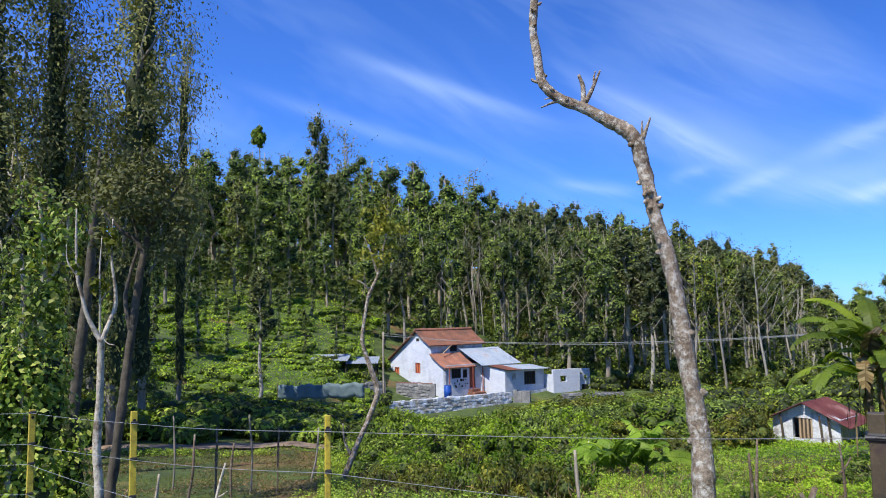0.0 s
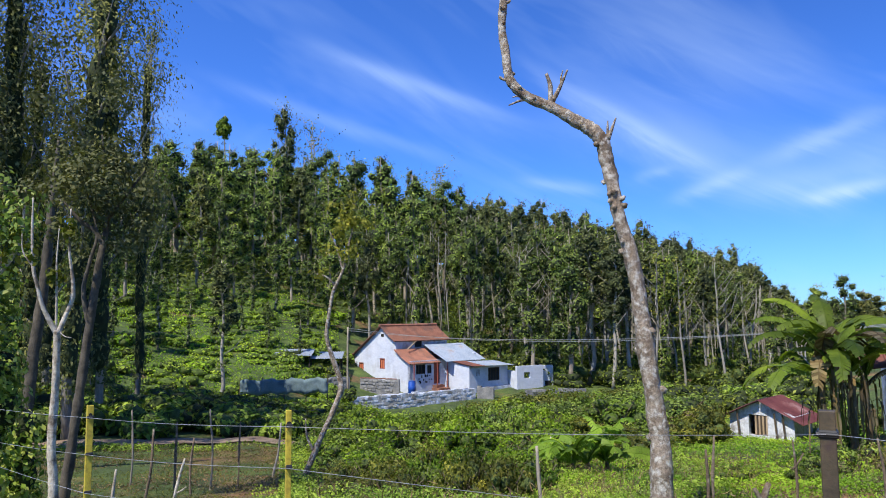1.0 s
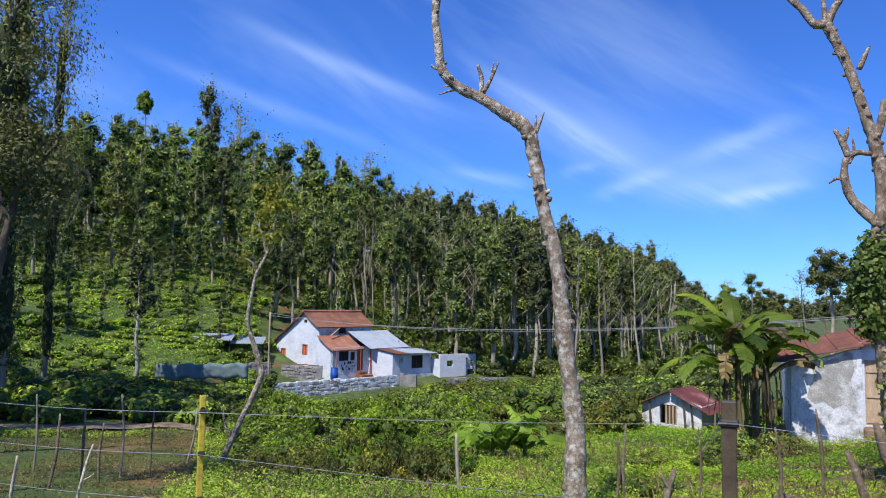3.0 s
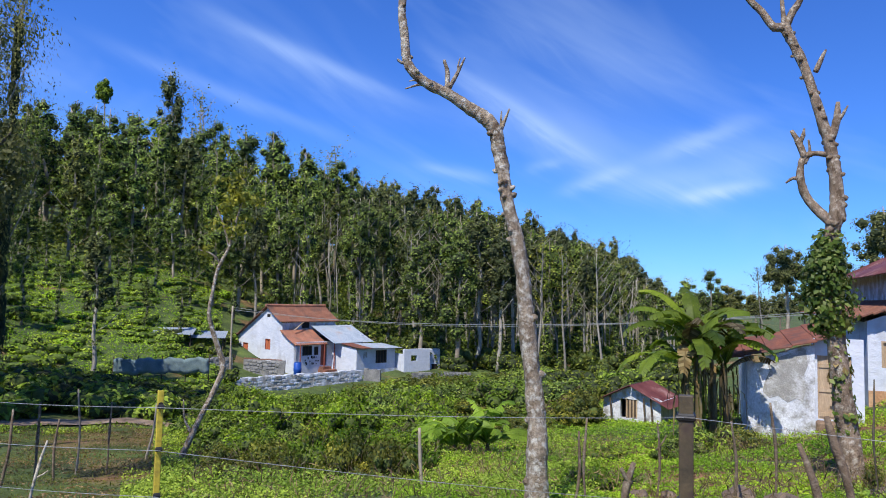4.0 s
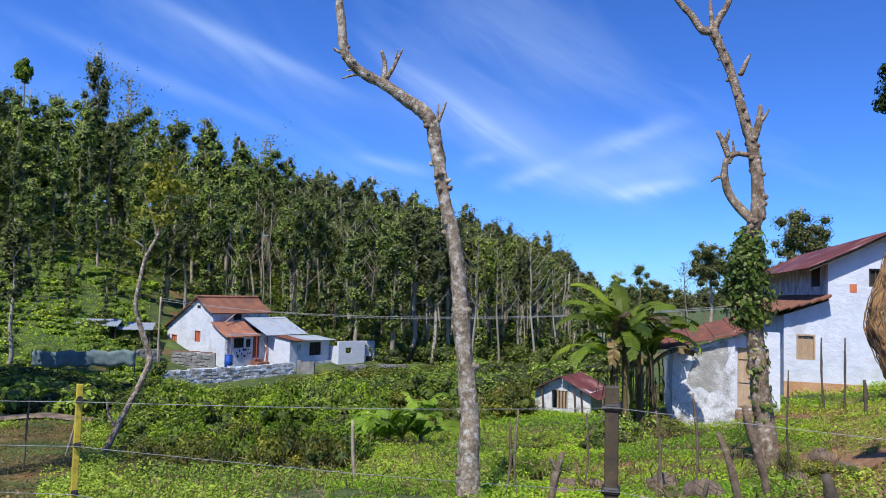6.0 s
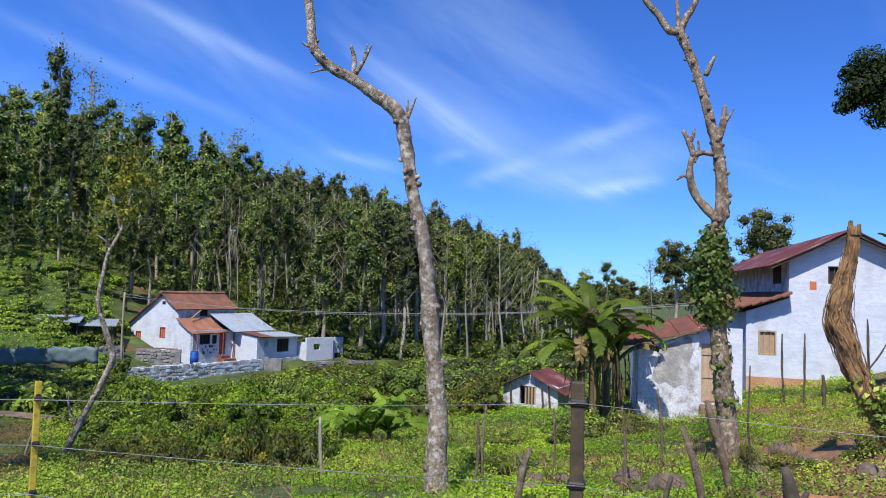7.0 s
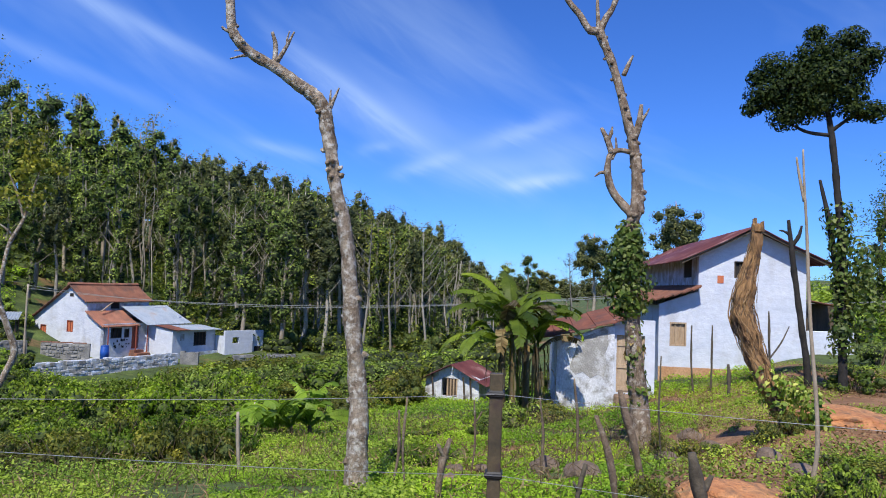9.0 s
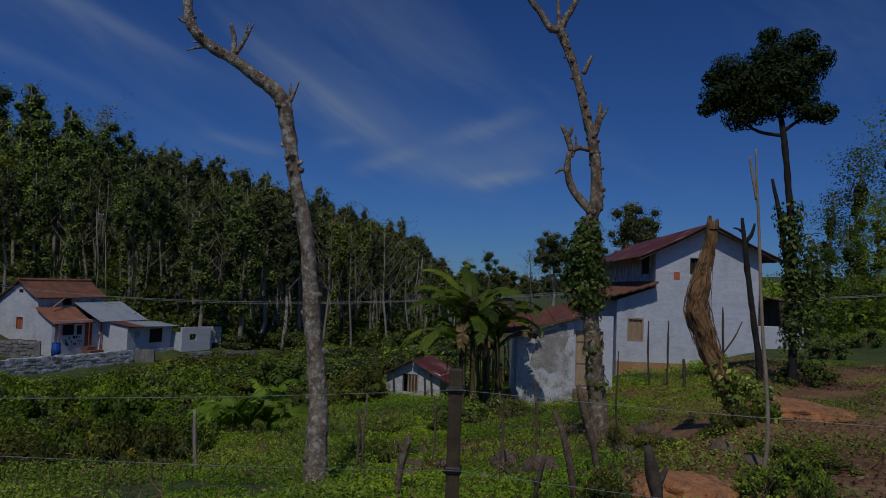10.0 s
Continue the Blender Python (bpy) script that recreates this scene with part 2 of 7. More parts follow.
TIN_RUST = surface("tin_rusty", (0.150, 0.045, 0.026), (0.240, 0.090, 0.053), 1.2, 18, 0.7, 0.0, 0.1, stain=(0.10, 0.05, 0.04), stain_amount=0.5, stain_scale=1.5)
TIN_GREY = surface("tin_zinc", (0.26, 0.31, 0.37), (0.38, 0.43, 0.49), 0.8, 10, 0.55, 0.0, 0.1, stain=(0.30, 0.25, 0.22), stain_amount=0.2, stain_scale=0.8)
WOOD_DARK = surface("wood_dark", (0.05, 0.035, 0.022), (0.12, 0.085, 0.055), 4, 40, 0.85, 0.01, stretch=(1, 1, 0.15))
WOOD_PALE = surface("wood_pale", (0.36, 0.25, 0.15), (0.50, 0.37, 0.24), 4, 40, 0.8, 0.01, stretch=(1, 1, 0.15))
WOOD_RED = surface("wood_red", (0.22, 0.05, 0.03), (0.32, 0.08, 0.05), 3, 30, 0.7, 0.01)
SHUTTER = surface("shutter_orange", (0.50, 0.13, 0.05), (0.62, 0.19, 0.08), 3, 30, 0.75, 0.0)
PAINT_YELLOW = surface("paint_yellow", (0.50, 0.38, 0.03), (0.60, 0.47, 0.05), 6, 60, 0.6, 0.002, stain=(0.20, 0.14, 0.03), stain_amount=0.35, stain_scale=14)
PAINT_OLIVE = surface("paint_weathered_post", (0.045, 0.034, 0.016), (0.105, 0.075, 0.035), 8, 60, 0.65, 0.003, stain=(0.05, 0.03, 0.02), stain_amount=0.5, stain_scale=12)
BLACK_RUBBER = surface("black_rubber", (0.007, 0.007, 0.008), (0.018, 0.018, 0.019), 8, 40, 0.5, 0.0)
WIRE = surface("galvanised_wire", (0.280, 0.280, 0.260), (0.480, 0.480, 0.460), 20, 60, 0.55, 0.0, 0.4)
WIRE_DARK = surface("dull_wire", (0.09, 0.085, 0.08), (0.16, 0.15, 0.14), 20, 60, 0.6, 0.0, 0.4)
BLUE_PLASTIC = surface("blue_plastic", (0.012, 0.07, 0.36), (0.02, 0.10, 0.44), 3, 30, 0.4, 0.0)
NET_BLUE = surface("shade_net", (0.13, 0.19, 0.20), (0.20, 0.27, 0.27), 2, 30, 0.9, 0.01)
SOIL_RED = surface("soil_red", (0.396, 0.156, 0.060), (0.600, 0.288, 0.120), 3, 14, 0.95, 0.10, stain=(0.20, 0.11, 0.06), stain_amount=0.4, stain_scale=5)
ROCK = surface("rock", (0.12, 0.085, 0.06), (0.24, 0.175, 0.125), 3, 25, 0.9, 0.05)
ROAD = surface("dirt_road", (0.24, 0.16, 0.095), (0.36, 0.26, 0.17), 0.8, 8, 0.95, 0.02)
DARK_INSIDE = surface("dark_interior", (0.012, 0.011, 0.01), (0.025, 0.022, 0.02), 2, 10, 0.9, 0.0)


def ground_material():
    """Grass and weeds over red earth, barer where the plan says so."""
    m, nodes, links, bsdf = material("ground_cover")
    big, mid, small = noise_node(nodes, links, 0.22, 6), noise_node(nodes, links, 0.7, 6), noise_node(nodes, links, 9.0, 5)
    green = ramp(nodes, links, mid, [(0.3, (0.03, 0.045, 0.01)), (0.5, (0.065, 0.10, 0.018)), (0.72, (0.12, 0.17, 0.03))])
    earth = ramp(nodes, links, mid, [(0.28, (0.12, 0.062, 0.03)), (0.5, (0.25, 0.125, 0.055)), (0.66, (0.33, 0.19, 0.095)), (0.8, (0.44, 0.18, 0.06))])
    bare = nodes.new("ShaderNodeAttribute")
    bare.attribute_name = "bare"
    total = nodes.new("ShaderNodeMath")
    links.new(big, total.inputs[0])
    links.new(bare.outputs["Fac"], total.inputs[1])
    mask = ramp(nodes, links, total.outputs[0], [(0.56, (0, 0, 0)), (0.70, (1, 1, 1))])
    col = mixed(nodes, links, mask, green, earth)
    col = mixed(nodes, links, 1.0, col, ramp(nodes, links, small, [(0.3, (0.55, 0.55, 0.55)), (0.7, (1.25, 1.25, 1.25))]), "MULTIPLY")
    links.new(col, bsdf.inputs["Base Color"])
    bsdf.inputs["Roughness"].default_value = 0.95
    bump(nodes, links, bsdf, small, 0.8, 0.06)
    return m


GROUND = ground_material()


# ---- plan helpers ----
def at(bearing, dist):
    return dist * math.sin(radians(bearing)), dist * math.cos(radians(bearing))


def up(el, dist):
    """Height of what shows el degrees over the eye's level at dist metres."""
    return EYE + dist * math.tan(radians(el))


DIST = (0, 4, 8, 14, 22, 30, 48, 60, 85, 120, 170, 400)
LAND = {
    -60: (0, -0.1, -0.4, -1.2, -2.2, -2.8, -1.5, 0.5, 5, 12, 20, 30),
    -28: (0, -0.2, -0.8, -1.9, -2.6, -2.95, -2.0, 0.6, 5, 12, 21, 30),
    -12: (0, -0.2, -0.8, -2.0, -2.9, -3.4, -4.2, -2.2, 4, 11, 20, 28),
    0: (0, -0.2, -0.8, -2.0, -3.1, -4.3, -6.1, -5.1, -0.5, 7, 14, 20),
    15: (0, -0.2, -0.8, -1.9, -3.0, -3.9, -5.2, -5.2, -3.5, 2, 6, 10),
    27: (0, -0.15, -0.7, -1.7, -2.7, -3.5, -4.5, -4.7, -4.6, -4, -3, 2),
    36: (0, -0.1, -0.55, -1.5, -2.3, -2.7, -3.0, -3.2, -3.5, -3.5, -3, 0),
    44: (0, -0.05, -0.35, -1.1, -1.6, -1.8, -1.8, -1.8, -1.5, -1, 0, 2),
    53: (0, -0.03, -0.15, -0.4, -0.7, -0.75, 0.2, 0.8, 2, 3, 5, 8),
    75: (0, 0, 0, 0, 0, 0, 1, 1.5, 3, 5, 8, 12),
}
BEARINGS = sorted(LAND)


def smooth(x):
    return x * x * (3 - 2 * x)


def along(row, d):
    d = min(max(d, 0.0), DIST[-1])
    for i in range(len(DIST) - 1):
        if d <= DIST[i + 1]:
            f = (d - DIST[i]) / (DIST[i + 1] - DIST[i])
            return row[i] + (row[i + 1] - row[i]) * f
    return row[-1]


def land(x, y):
    """Height of the ground at a place of the plan."""
    d, b = math.hypot(x, y), math.degrees(math.atan2(x, y))
    if b < -60 or b > 75:
        gap = min(1.0, (min(abs(b + 60), 360 - abs(b + 60)) if b < -60 else b - 75) / 40.0)
        edge = along(LAND[-60 if b < -60 else 75], d)
        z = edge + (0.01 * d - edge) * smooth(gap)
    else:
        z = 0.0
        for b0, b1 in zip(BEARINGS, BEARINGS[1:]):
            if b0 <= b <= b1:
                f = smooth((b - b0) / (b1 - b0))
                z = along(LAND[b0], d) * (1 - f) + along(LAND[b1], d) * f
    rough = min(1.0, d / 12.0)
    return z + rough * (0.22 * noise.noise(Vector((x * 0.16, y * 0.16, 0))) + 0.07 * noise.noise(Vector((x * 0.7, y * 0.7, 5))))


def spot(bearing, dist, lift=0.0):
    x, y = at(bearing, dist)
    return Vector((x, y, land(x, y) + lift))


def mesh_of(name, bm, mat_, smooth_shade=False):
    me = bpy.data.meshes.new(name)
    bm.to_mesh(me)
    bm.free()
    me.materials.append(mat_)
    if smooth_shade:
        me.shade_smooth()
    return me


def part(name, bm, mat_, parent=None, label="", smooth_shade=False):
    ob = new(name, mesh_of(name, bm, mat_, smooth_shade))
    ob.parent = parent
    if label:
        tagged(ob, label)
    return ob


def thing(name, label, category, group="", where=None, kind=""):
    ob = new(name)
    ob.empty_display_size = 0.2
    if where is not None:
        ob.matrix_basis = where if isinstance(where, Matrix) else Matrix.Translation(where)
    return tagged(ob, label, category, group, kind)


def box(bm, x0, x1, y0, y1, z0, z1, m=None, bevel=0.0):
    vs = [bm.verts.new((x, y, z)) for z in (z0, z1) for y in (y0, y1) for x in (x0, x1)]
    fs = [bm.faces.new([vs[i] for i in q]) for q in ((0, 2, 3, 1), (4, 5, 7, 6), (0, 1, 5, 4), (2, 6, 7, 3), (0, 4, 6, 2), (1, 3, 7, 5))]
    if bevel:
        edges = list({e for f in fs for e in f.edges})
        out = bmesh.ops.bevel(bm, geom=edges, offset=bevel, segments=1, affect="EDGES")
        vs = list({v for f in out["faces"] for v in f.verts} | {v for v in vs if v.is_valid})
    if m is not None:
        for v in vs:
            v.co = m @ v.co
    return vs


def tube(bm, pts, radii, sides=8, rough=0.0, seed=0, cap=True):
    """A tapered limb along a line of points, with uneven girth."""
    pts = [Vector(p) for p in pts]
    rings = []
    side = None
    for i, p in enumerate(pts):
        d = (pts[min(i + 1, len(pts) - 1)] - pts[max(i - 1, 0)]).normalized()
        if side is None:
            side = d.orthogonal().normalized()
        side = (side - d * side.dot(d)).normalized()
        other = d.cross(side)
        ring = []
        for k in range(sides):
            a = 2 * math.pi * k / sides
            off = side * math.cos(a) + other * math.sin(a)
            r = radii[i] * (1 + rough * noise.noise(Vector((p.x * 3 + off.x * 2 + seed, p.y * 3 + off.y * 2, p.z * 3 + off.z * 2))))
            ring.append(bm.verts.new(p + off * r))
        rings.append(ring)
    for a, b in zip(rings, rings[1:]):
        for k in range(sides):
            bm.faces.new((a[k], a[(k + 1) % sides], b[(k + 1) % sides], b[k]))
    if cap:
        bm.faces.new(rings[0][::-1])
        bm.faces.new(rings[-1])


def curve_pts(pts, n):
    """A smooth line through the given points."""
    pts = [Vector(p) for p in pts]
    out = []
    ext = [pts[0] * 2 - pts[1]] + pts + [pts[-1] * 2 - pts[-2]]
    for i in range(len(pts) - 1):
        p0, p1, p2, p3 = ext[i:i + 4]
        for k in range(n):
            t = k / n
            out.append(0.5 * (2 * p1 + (p2 - p0) * t + (2 * p0 - 5 * p1 + 4 * p2 - p3) * t * t + (3 * p1 - p0 - 3 * p2 + p3) * t ** 3))
    return out + [pts[-1]]


def spread(values, n):
    xs = np.linspace(0, len(values) - 1, n)
    return list(np.interp(xs, range(len(values)), values))


def knob():
    """A rough rounded block of 24 faces, the dense, dark-coloured inside of a leafy mass."""
    bm = bmesh.new()
    bmesh.ops.create_cube(bm, size=2.0)
    bmesh.ops.subdivide_edges(bm, edges=bm.edges, cuts=1, use_grid_fill=True)
    bm.verts.ensure_lookup_table()
    co = np.array([v.co.normalized()[:] for v in bm.verts])
    quads = np.array([[v.index for v in f.verts] for f in bm.faces], dtype=np.int32)
    bm.free()
    return co, quads


KNOB_CO, KNOB_QUADS = knob()


def leaf_mesh(name, centres, size, mat_, rng, wide=0.55, up_bias=0.35, droop=0.0, cores=(), inner=None):
    """Many single leaves, each a folded blade of its own, at the given places; with six numbers a place they face the given way."""
    c = np.asarray(centres, float)
    n = len(c)
    nm = rng.normal(size=(n, 3))
    nm[:, 2] += up_bias * 3
    if c.shape[1] == 6:
        nm = rng.normal(size=(n, 3)) * 0.4 + c[:, 3:] * 1.1
        nm[:, 2] += up_bias
        c = c[:, :3]
    nm /= np.linalg.norm(nm, axis=1)[:, None] + 1e-9
    ax = rng.normal(size=(n, 3))
    ax[:, 2] -= droop
    ax -= nm * (ax * nm).sum(1)[:, None]
    ax /= np.linalg.norm(ax, axis=1)[:, None] + 1e-9
    sd = np.cross(ax, nm)
    ln = (size * (0.6 + 0.8 * rng.random(n)))[:, None]
    v = np.empty((n, 4, 3))
    v[:, 0] = c - ax * ln * 0.5
    v[:, 1] = c + sd * ln * wide * 0.5 + nm * ln * 0.10
    v[:, 2] = c + ax * ln * 0.5
    v[:, 3] = c - sd * ln * wide * 0.5 + nm * ln * 0.10
    v, quads = v.reshape(-1, 3), np.arange(n * 4, dtype=np.int32).reshape(-1, 4)
    # The cores' dark colour stands for the shade behind the leaves.
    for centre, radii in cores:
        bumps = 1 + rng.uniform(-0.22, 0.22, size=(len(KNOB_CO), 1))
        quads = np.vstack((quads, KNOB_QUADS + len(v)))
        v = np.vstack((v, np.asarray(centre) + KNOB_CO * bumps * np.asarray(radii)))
    me = bpy.data.meshes.new(name)
    me.vertices.add(len(v))
    me.vertices.foreach_set("co", v.ravel())
    me.loops.add(len(quads) * 4)
    me.loops.foreach_set("vertex_index", quads.ravel())
    me.polygons.add(len(quads))
    me.polygons.foreach_set("loop_start", np.arange(0, len(quads) * 4, 4, dtype=np.int32))
    me.materials.append(mat_)
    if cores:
        me.materials.append(inner or CORE_SHADE)
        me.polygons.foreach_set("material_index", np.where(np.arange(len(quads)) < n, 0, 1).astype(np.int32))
    me.update(calc_edges=True)
    return me


def clump(rng, centre, radii, n, hollow=0.45):
    """Places spread through the outer part of an egg-shaped mass, each with the way out of it."""
    d = rng.normal(size=(n, 3))
    d /= np.linalg.norm(d, axis=1)[:, None]
    r = (hollow + (1 - hollow) * rng.random(n) ** 0.6)[:, None]
    return np.hstack((np.asarray(centre) + d * r * np.asarray(radii), d))


def moved(places, to):
    """The places seen from a thing's own origin."""
    q = np.concatenate(places)
    q[:, :3] -= np.asarray(to)
    return q
# ---- ground ----
def build_ground():
    radii = [0.0]
    r = 0.6
    while r < 3200:
        radii.append(r)
        r *= 1.055
    bearings = [-180 + 6 * i for i in range(22)] + [-48 + 0.9 * i for i in range(132)] + [71 + 6 * i for i in range(19)]
    bm = bmesh.new()
    rows = []
    for r in radii[1:]:
        rows.append([bm.verts.new((*at(b, r), land(*at(b, r)))) for b in bearings])
    n = len(bearings)
    for a, b in zip(rows, rows[1:]):
        for k in range(n):
            bm.faces.new((a[k], a[(k + 1) % n], b[(k + 1) % n], b[k]))
    bm.faces.new(rows[0])
    bmesh.ops.recalc_face_normals(bm, faces=bm.faces)
    ob = part("ground", bm, GROUND, smooth_shade=True)
    layer = ob.data.attributes.new("bare", "FLOAT", "POINT")
    for v, value in zip(ob.data.vertices, layer.data):
        b, d = math.degrees(math.atan2(v.co.x, v.co.y)), math.hypot(v.co.x, v.co.y)
        right = smooth(min(1, max(0, (b - 37) / 8))) * smooth(min(1, max(0, (30 - d) / 8)))
        left = smooth(min(1, max(0, (-7 - b) / 5))) * smooth(min(1, max(0, (29 - d) / 5)))
        value.value = 0.36 * right + 0.17 * smooth(min(1, max(0, (b - 24) / 6))) * smooth(min(1, max(0, (20 - d) / 6))) + 0.06 * left
    return tagged(ob, "grassy hillside ground with bare red earth patches", "ground", kind="structure")


build_ground()


# ---- trees ----
def trunk_bm(rng, h, r, lean=0.3, limbs=6, start=0.45, sides=6, limb_len=1.6, rise=0.9):
    bm = bmesh.new()
    n = 7
    off = rng.normal(size=(n, 2)) * lean
    off[0] = 0
    off = np.cumsum(off, 0) * 0.5
    pts = [Vector((off[i][0], off[i][1], h * i / (n - 1))) for i in range(n)]
    tube(bm, curve_pts(pts, 2), spread([r * 1.25, r, r * 0.85, r * 0.7, r * 0.5, r * 0.15], 2 * n - 1), sides, 0.15, rng.random() * 9)
    for k in range(limbs):
        z = start + (0.95 - start) * (k + rng.random()) / limbs
        i = min(int(z * (n - 1)), n - 2)
        p = pts[i].lerp(pts[i + 1], z * (n - 1) - i)
        a = rng.random() * 6.28
        ln = limb_len * (1.25 - z) * (0.7 + 0.6 * rng.random())
        q = p + Vector((math.cos(a) * ln * 0.5, math.sin(a) * ln * 0.5, ln * rise * 0.5))
        q2 = p + Vector((math.cos(a + 0.3) * ln, math.sin(a + 0.3) * ln, ln * rise * 1.3))
        tube(bm, [p, q, q2], [r * 0.35, r * 0.25, r * 0.08], 4, 0.1)
    return bm, pts


def sprays(rng, on, n, z0, z1, reach, shape, per, rise=0.9, loose=0.16, ragged=0.5, skip=0.1, t0=0.2):
    """Leaf places along many short leafy shoots that leave the stem between two heights; uneven, with gaps."""
    out, seed = [], rng.random() * 50
    for k in range(n):
        if rng.random() < skip:
            continue
        f = (k + rng.random()) / n
        a = k * 2.4 + rng.normal() * 0.5
        lump = 1 + ragged * 2 * noise.noise(Vector((math.cos(a) * 1.2, math.sin(a) * 1.2 + seed, f * 5.0)))
        ln = reach * shape(f) * rng.uniform(0.5, 1.1) * max(0.25, lump)
        d = np.array((math.cos(a), math.sin(a), rise * rng.uniform(0.35, 1.3)))
        t = rng.uniform(t0, 1.0, per)[:, None] ** 0.7
        side = rng.normal(size=(per, 3)) * (loose * (0.6 + 0.8 * t))
        p = np.array(on(min(0.99, z0 + (z1 - z0) * f))) + d * ln * t + side
        p[:, 2] -= 0.25 * ln * t[:, 0] ** 2
        way = side / (np.linalg.norm(side, axis=1)[:, None] + 1e-6) * 0.5 + d * 0.8
        out.append(np.hstack((p, way / (np.linalg.norm(way, axis=1)[:, None] + 1e-6))))
    return np.concatenate(out)


def crown_places(rng, pts, h, kind):
    cs, cores = [], []

    def on(z):
        i = min(int(z * (len(pts) - 1)), len(pts) - 2)
        return pts[i].lerp(pts[i + 1], z * (len(pts) - 1) - i)

    def heart(n, z0, z1, r, stretch=1.6):
        """The dense inside of a crown, close to the stem, its shade put in by dark cores."""
        for k in range(n):
            q = r * rng.uniform(0.6, 1.15)
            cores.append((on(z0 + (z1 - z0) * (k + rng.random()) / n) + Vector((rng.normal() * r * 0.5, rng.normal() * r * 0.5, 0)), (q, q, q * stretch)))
    def masses(n, z0, z1, wide, r, leaves, shape, tall=1.15, core=0.62):
        """Close leafy masses round the stem, lit above and dark below, each with a dense core coloured as shade."""
        for k in range(n):
            f = (k + rng.random()) / n
            a = k * 2.4 + rng.normal() * 0.5
            w = wide * shape(f) * rng.uniform(0.3, 1.05)
            q = r * rng.uniform(0.6, 1.2) * (0.6 + 0.5 * shape(f))
            p = on(min(0.985, z0 + (z1 - z0) * f)) + Vector((math.cos(a) * w, math.sin(a) * w, 0))
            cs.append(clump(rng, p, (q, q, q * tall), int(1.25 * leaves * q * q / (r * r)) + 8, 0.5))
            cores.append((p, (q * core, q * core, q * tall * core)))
    spindle = lambda f: 0.25 + 0.95 * math.sin(math.pi * (0.12 + 0.85 * f)) ** 0.8 * (1.0 - 0.25 * f)
    egg = lambda f: 0.35 + 0.75 * math.sin(math.pi * (0.1 + 0.82 * f)) ** 0.7
    if kind == "oak":
        z0 = rng.uniform(0.42, 0.58)
        masses(20, z0, 0.97, 1.1, 0.58, 70, spindle, 1.3)
        cs.append(sprays(rng, on, 30, z0, 1.0, 1.8, spindle, 12, 1.1, 0.13, 0.6))
        cs.append(sprays(rng, on, 10, 0.2, z0, 1.0, lambda f: 1.0, 12, 0.5, 0.2))
    elif kind == "dense":
        masses(19, 0.26, 0.94, 1.45, 0.85, 88, egg, 1.0)
        cs.append(sprays(rng, on, 22, 0.4, 0.98, 2.2, egg, 12, 0.7, 0.15, 0.6))
    elif kind == "vine":
        masses(13, 0.03, 0.64, 0.3, 0.5, 55, lambda f: 0.8 + 0.4 * math.sin(f * 9), 1.5)
        masses(10, 0.64, 0.96, 0.95, 0.66, 75, egg, 1.0)
        cs.append(sprays(rng, on, 14, 0.6, 0.99, 1.6, egg, 11, 0.9, 0.13, 0.6))
    elif kind == "sparse":
        cs.append(sprays(rng, on, 46, 0.5, 0.99, 2.1, spindle, 9, 1.1, 0.2, 0.8, 0.25))
    elif kind == "tuft":
        masses(9, 0.84, 0.97, 0.7, 0.5, 80, egg, 1.0)
    elif kind == "leafy":
        cs.append(sprays(rng, on, 130, 0.05, 0.98, 2.6, egg, 34, 0.45, 0.26, 0.7, 0.08))
        heart(14, 0.1, 0.8, 0.4, 1.6)
    elif kind == "round":
        for k in range(58):
            d = rng.normal(size=3)
            d /= np.linalg.norm(d)
            p = on(0.75) + Vector(d * np.array((3.0, 3.0, 3.4)) * rng.uniform(0.3, 1.0))
            q = rng.uniform(0.7, 1.15)
            cs.append(clump(rng, p, (q, q, q * 0.9), 105, 0.35))
            cores.append((p, (q * 0.5, q * 0.5, q * 0.45)))
    return np.concatenate(cs), cores


KINDS = {"oak": (LEAF_OAK, BARK_WHITE, 0.24, 0.16, 7, "tall slender silver oak with dark olive foliage"),
         "dense": (LEAF_DARK, BARK_GREY, 0.27, 0.20, 6, "tall tree with dense dark green crown"),
         "vine": (LEAF_DARK, BARK_GREY, 0.23, 0.17, 6, "slim tree with pepper vines round its trunk"),
         "sparse": (LEAF_OLIVE, BARK_WHITE, 0.28, 0.13, 10, "thin pale-barked tree with sparse foliage"),
         "tuft": (LEAF_MID, BARK_GREY, 0.32, 0.15, 3, "bare-trunked tree with a tuft of leaves on top"),
         "leafy": (LEAF_MID, BARK_GREY, 0.19, 0.18, 7, "bushy bright green tree with leaves down to its foot"),
         "round": (LEAF_LANE, BARK_GREY, 0.24, 0.25, 8, "broad round-crowned green tree")}
STOCK = {}
tree_rng = np.random.default_rng(11)
for key, (leaf, bark, size, r, limbs, _) in KINDS.items():
    for v in range(5 if key in ("oak", "dense", "vine") else 2):
        bm, pts = trunk_bm(tree_rng, 15.0, r, 0.35, limbs, 0.35, limb_len=3.4 if key == "sparse" else 2.3, rise=1.1 if key == "sparse" else 0.8)
        places, cores = crown_places(tree_rng, pts, 15.0, key)
        STOCK[key, v] = (mesh_of("trunk", bm, bark, True), leaf_mesh("crown", places, size, leaf, tree_rng, 0.55, 0.3, cores=cores))
COUNT = {k: sum(1 for key in STOCK if key[0] == k) for k in KINDS}


